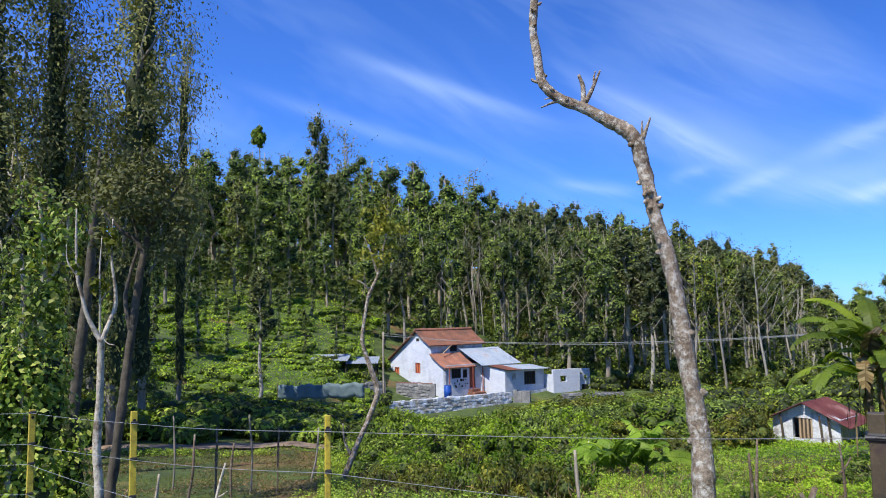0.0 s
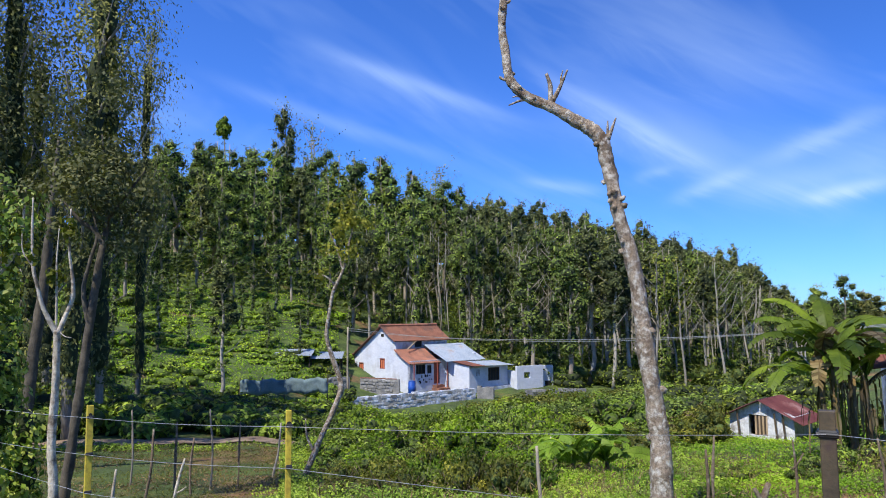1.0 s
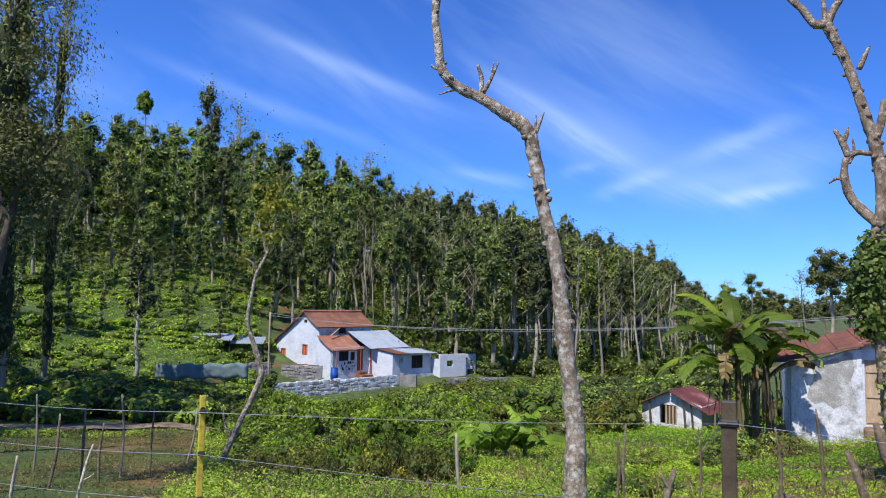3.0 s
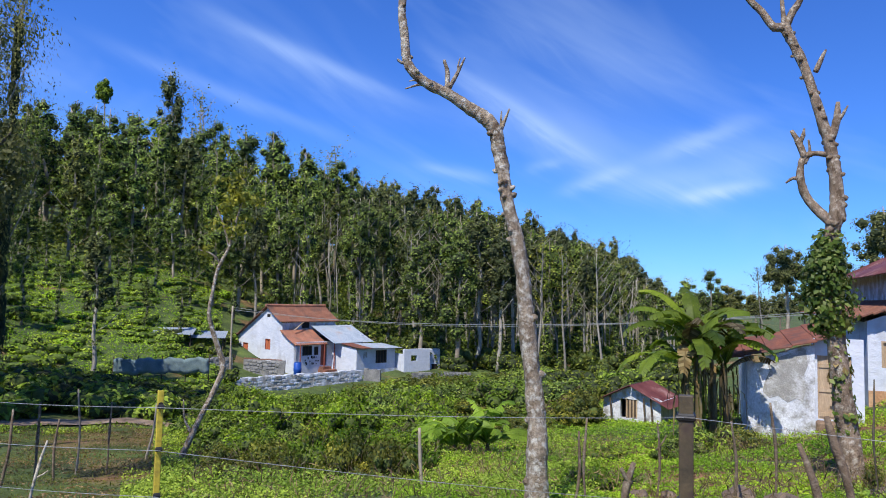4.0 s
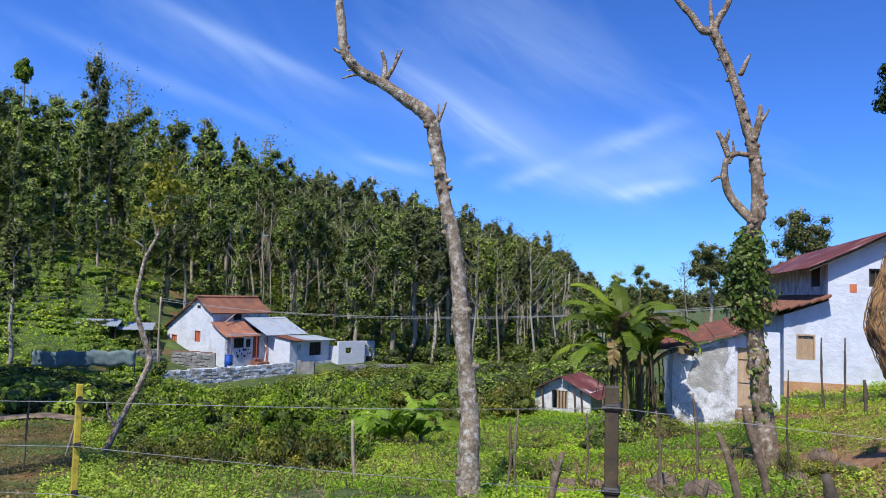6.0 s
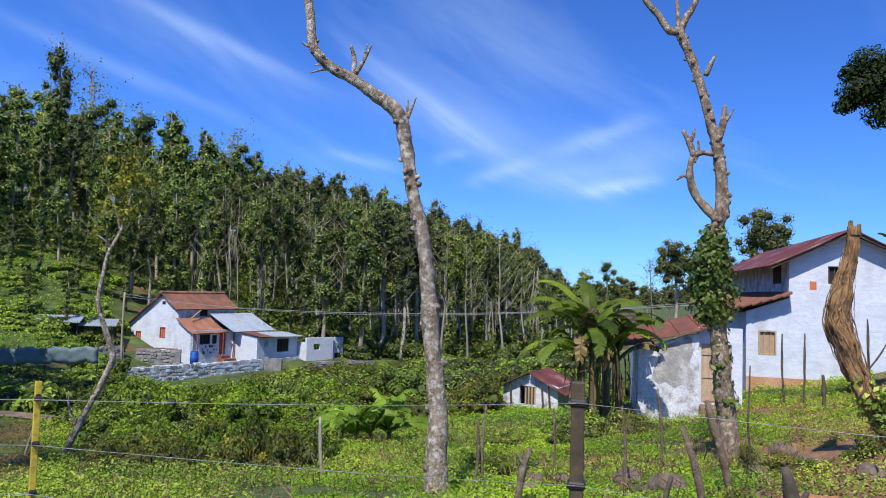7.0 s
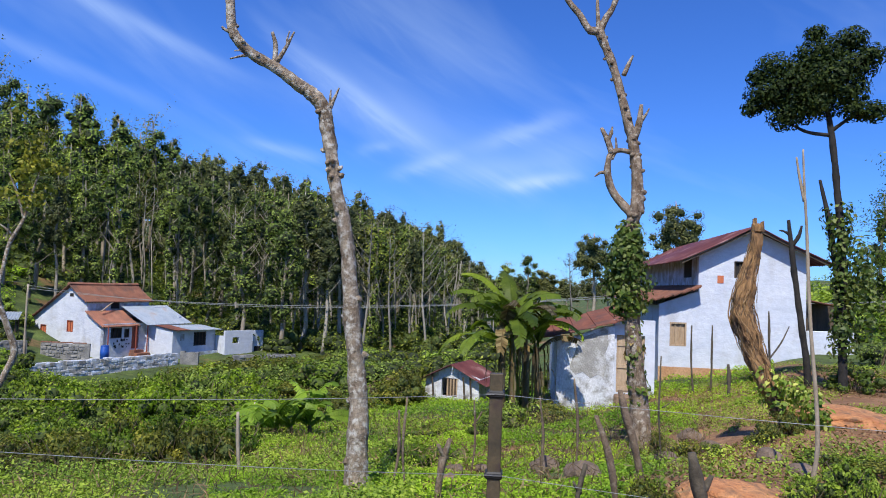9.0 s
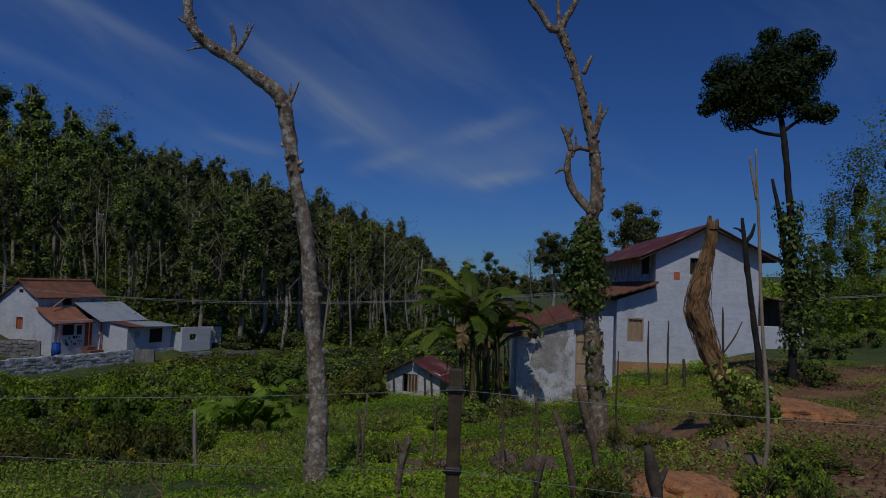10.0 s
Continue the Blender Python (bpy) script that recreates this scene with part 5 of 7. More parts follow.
fork = limb_tree("forked_tree", "lopped spotted tree with bare forks and a pepper vine", BARK_TAN, [
    ("trunk", FORK_LOW, FORK_R),
    ("branch", [(7.76, 10.22, 6.16), (7.61, 10.34, 6.22), (7.48, 10.44, 6.49), (7.29, 10.56, 6.78), (7.20, 10.64, 7.20)], [0.081, 0.068, 0.061, 0.054, 0.047]),
    ("branch", [(7.76, 10.22, 6.14), (7.84, 10.17, 6.39), (7.95, 10.07, 6.65), (8.06, 9.99, 7.20)], [0.068, 0.061, 0.054, 0.047]),
    ("branch", [(7.75, 10.23, 6.14), (7.74, 10.25, 6.41), (7.72, 10.26, 6.76)], [0.047, 0.041, 0.027]),
    ("branch", [(8.28, 9.81, 2.87), (8.11, 9.95, 3.10), (7.99, 10.06, 3.33), (7.92, 10.10, 3.61), (7.92, 10.10, 3.84), (7.97, 10.07, 3.99), (8.09, 9.98, 4.04), (8.25, 9.84, 3.99)], [0.09, 0.078, 0.067, 0.060, 0.055, 0.050, 0.045, 0.045]),
    ("twig", [(7.97, 10.07, 3.98), (7.90, 10.12, 4.22), (7.82, 10.19, 4.44)], [0.061, 0.054, 0.027]),
    ("twig", [(7.91, 10.11, 4.23), (7.95, 10.08, 4.34), (7.97, 10.07, 4.46)], [0.047, 0.041, 0.016]),
    ("twig", [(7.92, 10.10, 3.63), (7.83, 10.18, 3.65), (7.75, 10.25, 3.58)], [0.047, 0.027, 0.014]),
    ("twig", [(7.97, 10.07, 3.88), (8.03, 10.03, 4.06), (8.02, 10.04, 4.27)], [0.034, 0.024, 0.014]),
    ("twig", [(8.26, 9.83, 4.25), (8.33, 9.79, 4.53), (8.34, 9.76, 4.84)], [0.068, 0.061, 0.027]),
    ("twig", [(8.33, 9.77, 4.53), (8.40, 9.72, 4.65), (8.45, 9.68, 4.77)], [0.034, 0.024, 0.011]),
    ("twig", [(8.10, 9.96, 5.37), (8.17, 9.91, 5.57), (8.23, 9.87, 5.72)], [0.047, 0.041, 0.016]),
])
knots(fork, FORK_LOW[6:], FORK_R[6:], 36, 9, BARK_BROWN)
vine_leaves("vine", fork, [(FORK_LOW[4:7], 0.55), ([(8.20, 9.9, 1.3), (8.12, 9.96, 1.9), (8.20, 9.9, 2.4)], 0.35)], 0.095, 3300, 0.46, LEAF_VINE, 21)
vine_leaves("trailing_vine", fork, [(FORK_LOW[2:5], 1.0)], 0.09, 420, 0.27, LEAF_VINE, 20)
vine_leaves("dry_creeper", fork, [(FORK_LOW[0:4], 1.0)], 0.12, 420, 0.24, LEAF_DRY, 22)

# torn stump wrapped in dry fibre
STUMP = [(9.86, 7.60, -0.75), (9.72, 7.75, -0.46), (9.57, 7.94, -0.05), (9.44, 8.10, 0.37), (9.33, 8.22, 0.80), (9.25, 8.31, 1.24), (9.26, 8.30, 1.60), (9.30, 8.25, 1.96), (9.35, 8.19, 2.32), (9.38, 8.16, 2.72)]
STUMP_R = [0.17, 0.145, 0.115, 0.13, 0.155, 0.165, 0.145, 0.108, 0.09, 0.08]
FIBRE = surface("dry_fibre", (0.169, 0.091, 0.039), (0.468, 0.267, 0.111), 8, 40, 0.95, 0.04, stain=(0.08, 0.045, 0.025), stain_amount=0.5, stain_scale=6, stretch=(1, 1, 0.25))
FIBRE_PALE = surface("pale_fibre", (0.26, 0.15, 0.065), (0.46, 0.29, 0.13), 8, 40, 0.95, 0.02)
stump = limb_tree("torn_stump", "tall broken tree stump wrapped in dry brown creeper fibres", FIBRE, [("trunk", STUMP, STUMP_R)], rough=0.55, sides=14, category="stump")
rr = random.Random(12)
line = curve_pts(STUMP[2:], 5)
rads = spread(STUMP_R[2:], len(line))
for k in range(120):
    i0 = rr.randrange(0, len(line) - 13)
    a = rr.uniform(0, 6.28)
    loose = rr.choice((1.0, 1.04, 1.1, 1.28))
    pts_ = []
    for j in range(0, rr.randrange(9, 13)):
        p, r_ = line[i0 + j] - stump.location, rads[i0 + j] * loose * rr.uniform(0.97, 1.06)
        a += rr.uniform(-0.3, 0.3)
        pts_.append(p + Vector((math.cos(a), math.sin(a), 0)) * r_)
    bm = bmesh.new()
    tube(bm, pts_, spread([0.004, rr.choice((0.004, 0.006, 0.010)), 0.003], len(pts_)), 4, 0.3, k)
    part("creeper_stem", bm, (FIBRE, FIBRE_PALE, FIBRE, FIBRE, BARK_BROWN)[k % 5], stump)
for k in range(9):
    a = k * 0.7
    bm = bmesh.new()
    p = Vector((9.38, 8.16, 2.6)) - stump.location + Vector((math.cos(a) * 0.06, math.sin(a) * 0.06, 0))
    tube(bm, [p, p + Vector((0.02 * math.cos(a), 0.02 * math.sin(a), 0.12 + 0.12 * rr.random()))], [0.04, 0.012], 5, 0.4, k)
    part("splinter", bm, FIBRE, stump)
vine_leaves("creeper_leaves", stump, [(STUMP[0:4], 1.0), ([(9.6, 7.8, 0.2), (9.9, 7.55, -0.1), (10.0, 7.5, -0.5)], 0.8)], 0.09, 700, 0.36, LEAF_VINE, 24)

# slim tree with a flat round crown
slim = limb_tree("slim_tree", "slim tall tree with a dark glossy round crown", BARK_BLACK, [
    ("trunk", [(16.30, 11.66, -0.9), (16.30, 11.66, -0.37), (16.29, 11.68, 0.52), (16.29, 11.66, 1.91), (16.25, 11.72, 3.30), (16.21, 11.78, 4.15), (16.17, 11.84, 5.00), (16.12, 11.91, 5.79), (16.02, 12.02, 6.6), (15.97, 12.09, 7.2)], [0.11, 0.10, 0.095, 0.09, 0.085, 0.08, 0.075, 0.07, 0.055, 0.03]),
    ("branch", [(16.26, 11.71, 0.52), (16.22, 11.77, 1.90), (16.12, 11.91, 3.30), (16.03, 12.02, 4.08), (15.98, 12.09, 4.5)], [0.07, 0.07, 0.07, 0.05, 0.035]),
    ("branch", [(16.12, 11.91, 5.7), (16.38, 11.58, 6.0), (16.68, 11.13, 6.15)], [0.05, 0.04, 0.02]),
    ("branch", [(16.12, 11.91, 5.6), (15.77, 12.37, 5.75), (15.36, 12.87, 6.2)], [0.05, 0.04, 0.02]),
    ("branch", [(16.07, 11.97, 6.2), (15.67, 12.47, 6.9), (15.31, 12.92, 7.4)], [0.05, 0.035, 0.02]),
    ("branch", [(16.02, 12.02, 6.5), (16.27, 11.73, 7.2), (16.43, 11.53, 7.9)], [0.05, 0.035, 0.02]),
])
r2 = np.random.default_rng(31)
cs = []
for c, rad in (((15.97, 12.09, 7.1), 0.75), ((15.31, 12.92, 7.45), 0.5), ((15.49, 12.70, 6.15), 0.5), ((15.16, 13.08, 6.75), 0.55), ((16.42, 11.50, 7.3), 0.6), ((16.38, 11.54, 7.95), 0.42), ((16.12, 11.90, 7.75), 0.55), ((16.66, 11.15, 6.12), 0.36),
               ((16.43, 11.48, 6.2), 0.4), ((15.67, 12.47, 7.2), 0.6), ((15.72, 12.42, 6.4), 0.6), ((15.89, 12.17, 8.2), 0.3), ((15.06, 13.21, 7.2), 0.3), ((16.58, 11.23, 7.5), 0.4), ((15.97, 12.07, 6.4), 0.5), ((14.96, 13.31, 6.4), 0.28), ((15.6, 12.5, 6.9), 0.75), ((16.15, 11.85, 7.0), 0.75), ((15.35, 12.85, 6.75), 0.6), ((16.35, 11.6, 6.65), 0.55), ((15.85, 12.25, 7.65), 0.5), ((15.9, 12.2, 6.5), 0.5)):
    cs.append(clump(r2, c, (rad, rad, rad * 0.8), int(2300 * rad ** 1.5) + 160, 0.2))
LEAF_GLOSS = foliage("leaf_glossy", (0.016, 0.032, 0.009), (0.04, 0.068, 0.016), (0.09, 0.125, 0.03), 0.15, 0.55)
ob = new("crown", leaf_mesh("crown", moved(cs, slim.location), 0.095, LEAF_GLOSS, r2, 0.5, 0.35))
ob.parent = slim
vine_leaves("vine", slim, [([(16.29, 11.68, 0.3), (16.29, 11.66, 1.9), (16.22, 11.78, 3.6)], 1.0), ([(16.58, 11.28, 0.8), (16.58, 11.28, 2.0), (16.48, 11.38, 2.8)], 0.35)], 0.13, 1400, 0.52, LEAF_VINE, 26)

BARK_PALE_STEM = surface("bark_pale_stem", (0.26, 0.21, 0.14), (0.40, 0.33, 0.24), 8, 50, 0.9, 0.01, stretch=(1, 1, 0.4))
pale = limb_tree("bare_pole_tree", "thin bare pale tree stem with a forked tip", BARK_PALE_STEM, [
    ("trunk", [(6.07, 4.64, -0.6), (6.08, 4.63, -0.25), (6.11, 4.59, 0.17), (6.10, 4.60, 0.64), (6.07, 4.65, 1.44), (6.04, 4.67, 2.25), (6.03, 4.69, 2.63), (6.02, 4.70, 3.0)], [0.028, 0.023, 0.021, 0.019, 0.017, 0.014, 0.012, 0.009]),
    ("twig", [(6.03, 4.69, 2.50), (6.01, 4.73, 2.74), (5.99, 4.75, 2.93)], [0.016, 0.013, 0.008])], sides=8)
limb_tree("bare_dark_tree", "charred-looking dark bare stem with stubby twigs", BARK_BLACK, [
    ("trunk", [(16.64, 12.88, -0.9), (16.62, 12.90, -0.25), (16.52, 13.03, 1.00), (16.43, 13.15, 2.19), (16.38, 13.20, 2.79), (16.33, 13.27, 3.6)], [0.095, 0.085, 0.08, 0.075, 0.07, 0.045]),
    ("twig", [(16.38, 13.21, 2.9), (16.48, 13.08, 3.15), (16.54, 13.03, 3.45)], [0.06, 0.05, 0.025]),
    ("twig", [(16.36, 13.23, 3.2), (16.26, 13.36, 3.3), (16.19, 13.44, 3.32)], [0.05, 0.03, 0.02])], sides=8)

# white-barked fork tree and its neighbours
white = limb_tree("white_barked_tree", "slim white-barked tree forking into thin bare limbs", BARK_PALE, [
    ("trunk", [(-3.84, 8.15, -1.3), (-3.85, 8.14, -0.32), (-3.88, 8.12, 0.19), (-3.87, 8.13, 0.81), (-3.87, 8.13, 1.18), (-3.87, 8.12, 1.45)], [0.055, 0.049, 0.045, 0.041, 0.038, 0.039]),
    ("branch", [(-3.87, 8.12, 1.40), (-4.00, 8.06, 1.69), (-4.06, 8.03, 1.94), (-4.10, 8.01, 2.13), (-4.12, 8.00, 2.51), (-4.13, 8.00, 2.9)], [0.029, 0.023, 0.021, 0.020, 0.014, 0.008]),
    ("branch", [(-3.86, 8.13, 1.42), (-3.81, 8.16, 1.59), (-3.75, 8.18, 1.78), (-3.75, 8.18, 2.01), (-3.79, 8.16, 2.33), (-3.79, 8.16, 2.8)], [0.029, 0.026, 0.024, 0.020, 0.013, 0.008]),
    ("branch", [(-3.88, 8.12, 1.45), (-3.89, 8.12, 1.81), (-3.90, 8.11, 2.20), (-3.89, 8.12, 2.6)], [0.014, 0.012, 0.010, 0.005]),
    ("twig", [(-3.86, 8.12, 1.45), (-3.78, 8.10, 1.38), (-3.70, 8.10, 1.36)], [0.008, 0.006, 0.004]),
    ("twig", [(-4.10, 8.01, 2.13), (-4.2, 7.98, 2.3), (-4.22, 7.98, 2.5)], [0.010, 0.008, 0.004])])
vine_leaves("leaves", white, [([(-3.9, 8.1, 2.0), (-3.92, 8.1, 2.05)], 0.4), ([(-3.75, 8.15, 2.45), (-3.8, 8.1, 2.65)], 0.6), ([(-4.1, 8.0, 2.2), (-4.12, 8.0, 2.3)], 0.15)], 0.075, 130, 0.15, LEAF_YELLOW, 27)
left_tree = limb_tree("leaning_pale_tree", "leaning pale tree half hidden by a pepper vine", BARK_PALE, [
    ("trunk", [(-4.78, 7.98, -1.3), (-4.75, 8.00, -0.27), (-4.72, 8.01, 0.22), (-4.66, 8.05, 0.64), (-4.68, 8.04, 1.14), (-4.70, 8.02, 1.45), (-4.70, 8.02, 1.9), (-4.73, 8.0, 2.4)], [0.09, 0.08, 0.075, 0.065, 0.05, 0.042, 0.03, 0.015]),
    ("branch", [(-4.67, 8.04, 0.75), (-4.58, 8.07, 0.95), (-4.50, 8.1, 1.05)], [0.04, 0.03, 0.02]),
    ("branch", [(-4.69, 8.04, 1.40), (-4.61, 8.08, 1.64), (-4.52, 8.13, 1.90)], [0.02, 0.015, 0.008])])
vine_leaves("vine", left_tree, [([(-4.75, 8.0, -0.6), (-4.7, 8.03, 0.4), (-4.68, 8.03, 1.2)], 0.6), ([(-5.0, 7.9, -0.3), (-5.0, 7.9, 1.0)], 0.8), ([(-4.55, 8.1, -0.2), (-4.5, 8.15, 0.7), (-4.52, 8.15, 1.1)], 0.5)], 0.075, 3000, 0.42, LEAF_VINE, 28, dense=True)
vine_leaves("upper_leaves", left_tree, [([(-4.7, 8.02, 1.3), (-4.72, 8.0, 2.4)], 0.6), ([(-4.6, 8.08, 1.5), (-4.5, 8.13, 2.0)], 0.4)], 0.075, 900, 0.42, LEAF_VINE, 33)
mid_tree = limb_tree("vine_covered_tree", "pale thin tree with vine leaves and yellow shoots", BARK_PALE, [
    ("trunk", [(-5.2, 9.13, -1.4), (-5.18, 9.14, 0.72), (-5.12, 9.17, 1.14), (-5.14, 9.16, 1.57), (-5.13, 9.16, 2.00), (-5.13, 9.16, 2.6), (-5.2, 9.1, 3.3)], [0.09, 0.07, 0.06, 0.055, 0.045, 0.03, 0.012]),
    ("branch", [(-5.13, 9.16, 2.1), (-4.9, 9.2, 2.5), (-4.85, 9.2, 3.0)], [0.04, 0.03, 0.012])])
vine_leaves("vine", mid_tree, [([(-5.2, 9.1, -0.9), (-5.15, 9.15, 0.7), (-5.13, 9.15, 1.9)], 1.0), ([(-4.8, 9.2, -0.8), (-4.8, 9.2, 0.2)], 0.5)], 0.075, 2400, 0.46, LEAF_VINE, 29, dense=True)
vine_leaves("upper_leaves", mid_tree, [([(-5.13, 9.16, 1.9), (-5.2, 9.1, 3.2)], 0.6), ([(-4.9, 9.2, 2.4), (-4.85, 9.2, 3.0)], 0.4)], 0.08, 800, 0.45, LEAF_VINE, 34)
vine_leaves("young_leaves", mid_tree, [([(-5.13, 9.16, 2.2), (-5.1, 9.16, 2.5)], 0.5), ([(-4.9, 9.2, 2.3), (-4.85, 9.2, 2.7)], 0.4), ([(-5.3, 9.1, 2.0), (-5.4, 9.0, 2.3)], 0.4)], 0.09, 130, 0.3, LEAF_YELLOW, 30)
dark_t = limb_tree("forked_olive_tree", "forked dark-trunked tree with a thin olive crown", BARK_DARK, [
    ("trunk", [(-6.7, 14.5, -2.2), (-6.58, 14.58, -0.83), (-6.46, 14.64, 0.50), (-6.34, 14.69, 1.75), (-6.25, 14.73, 2.67), (-6.19, 14.76, 3.08), (-6.13, 14.78, 3.61), (-6.18, 14.76, 4.33), (-6.28, 14.72, 5.3)], [0.106, 0.092, 0.086, 0.079, 0.073, 0.066, 0.046, 0.033, 0.013]),
    ("branch", [(-6.19, 14.76, 3.0), (-6.34, 14.69, 3.31), (-6.6, 14.61, 3.5), (-6.9, 14.5, 3.9)], [0.059, 0.053, 0.040, 0.020]),
    ("branch", [(-6.38, 14.67, 1.40), (-6.49, 14.62, 2.09), (-6.41, 14.66, 2.67), (-6.3, 14.7, 3.3), (-6.6, 14.7, 4.3)], [0.053, 0.046, 0.033, 0.033, 0.013]),
    ("branch", [(-6.15, 14.77, 3.5), (-5.8, 14.9, 4.1), (-5.5, 15.0, 4.6)], [0.040, 0.026, 0.013])])
r2 = np.random.default_rng(41)
cs = [clump(r2, Vector((-6.15, 14.8, 4.35)) + Vector(r2.normal(size=3) * np.array((0.68, 0.68, 0.78))), (0.42, 0.42, 0.36), 110, 0.2) for _ in range(60)]
ob = new("crown", leaf_mesh("crown", moved(cs, dark_t.location), 0.10, LEAF_LANE, r2))
ob.parent = dark_t
limb_tree("dark_trunk_tree", "slanting dark tree trunk with torn bark", BARK_DARK, [
    ("trunk", [(-10.1, 19.5, -2.5), (-9.95, 19.62, 0.60), (-9.84, 19.68, 1.82), (-9.75, 19.72, 3.22), (-9.70, 19.75, 4.6), (-9.6, 19.8, 6.5)], [0.154, 0.140, 0.133, 0.126, 0.098, 0.035])])
lean = limb_tree("leaning_tree", "pale brown crooked leaning tree with thin leafy top", BARK_DEAD, [
    ("trunk", [(-2.9, 19.78, -3.2), (-2.79, 19.80, -2.70), (-2.53, 19.84, -2.04), (-2.27, 19.87, -1.45), (-1.99, 19.90, -0.81), (-1.86, 19.91, -0.36), (-2.03, 19.90, 0.21), (-2.19, 19.88, 0.68), (-2.27, 19.87, 1.07), (-2.19, 19.88, 1.69), (-2.09, 19.89, 2.23), (-1.84, 19.92, 2.81), (-1.71, 19.93, 3.41), (-1.48, 19.95, 4.3)],
     [0.096, 0.080, 0.078, 0.073, 0.073, 0.080, 0.073, 0.059, 0.052, 0.044, 0.048, 0.037, 0.030, 0.011]),
    ("branch", [(-2.04, 19.90, 2.39), (-2.27, 19.87, 2.62), (-2.55, 19.84, 2.71)], [0.037, 0.025, 0.014]),
    ("branch", [(-1.84, 19.92, 2.81), (-2.0, 19.9, 3.4), (-2.2, 19.87, 3.9)], [0.030, 0.023, 0.010]),
    ("branch", [(-2.55, 19.84, -2.1), (-2.75, 19.8, -1.7), (-2.8, 19.8, -1.2)], [0.044, 0.030, 0.014])])
r2 = np.random.default_rng(43)
cs = [clump(r2, Vector((-1.75, 19.9, 3.75)) + Vector(r2.normal(size=3) * np.array((0.42, 0.42, 0.5))), (0.3, 0.3, 0.26), 40, 0.2) for _ in range(20)]
cs += [clump(r2, (-2.45, 19.85, 2.7), (0.35, 0.3, 0.2), 40, 0.2)]
ob = new("crown", leaf_mesh("crown", moved(cs, lean.location), 0.13, LEAF_OLIVE, r2))
ob.parent = lean

# tall trees beside the lane
TALL = []
tall_rng = np.random.default_rng(51)
for v in range(3):
    bm, pts = trunk_bm(tall_rng, 15.0, 0.17, 0.35, 14, 0.3, 8, 2.6, 1.1)
    def on_tall(z, pts=pts):
        i = min(int(z * 6), 5)
        return pts[i].lerp(pts[i + 1], z * 6 - i)
    cs = [sprays(tall_rng, on_tall, 170, 0.40, 0.99, 2.2, lambda f: 0.3 + 0.8 * math.sin(math.pi * (0.15 + 0.8 * f)) ** 0.8, 38, 1.0, 0.2, 0.8, 0.16),
          sprays(tall_rng, on_tall, 60, 0.08, 0.5, 0.75, lambda f: 0.7 + 0.4 * math.sin(f * 11), 30, 0.1, 0.15, 0.6, 0.1)]
    cores = [(on_tall(0.12 + 0.75 * (k + tall_rng.random()) / 12), (0.38, 0.38, 0.7)) for k in range(12)]
    TALL.append((mesh_of("trunk", bm, BARK_WHITE, True), leaf_mesh("crown", np.concatenate(cs), 0.17, LEAF_LANE, tall_rng, 0.45, 0.3, cores=cores)))
for i, (b, el, d, wide) in enumerate(((-32.5, 29, 30, 1.15), (-30.2, 24, 34, 1.0), (-28.6, 26, 31, 0.8), (-27.3, 19.6, 36, 0.85), (-24.6, 27, 30, 0.95), (-22.7, 25.5, 33, 0.9), (-20.3, 20.8, 38, 0.6), (-34.5, 26, 27, 1.0), (-26.0, 15.5, 40, 0.9), (-29.0, 15.0, 42, 1.0), (-31.5, 17.0, 40, 1.0), (-23.4, 17.5, 41, 0.9))):
    x, y = at(b, d)
    base = land(x, y) - 0.2
    s = (up(el, d) - base) / 15
    root = thing("tall_tree", "tall dark silver oak beside the lane", "tree", "tall trees by the lane", Matrix.Translation((x, y, base)) @ Matrix.Rotation(i * 1.9, 4, "Z") @ Matrix.Diagonal((wide, wide, s, 1)))
    for name, me in zip(("trunk", "crown"), TALL[i % 3]):
        ob = new(name, me)
        ob.parent = root

lane_rng = np.random.default_rng(55)
for b, d, el in ((-35.5, 24, 9), (-31.8, 26, 6), (-29.6, 33, 9), (-33.0, 36, 13), (-27.6, 42, 12)):
    x, y = at(b, d)
    forest_tree("vine", x, y, up(el, d), lane_rng, "vine trees by the lane", 0.8)


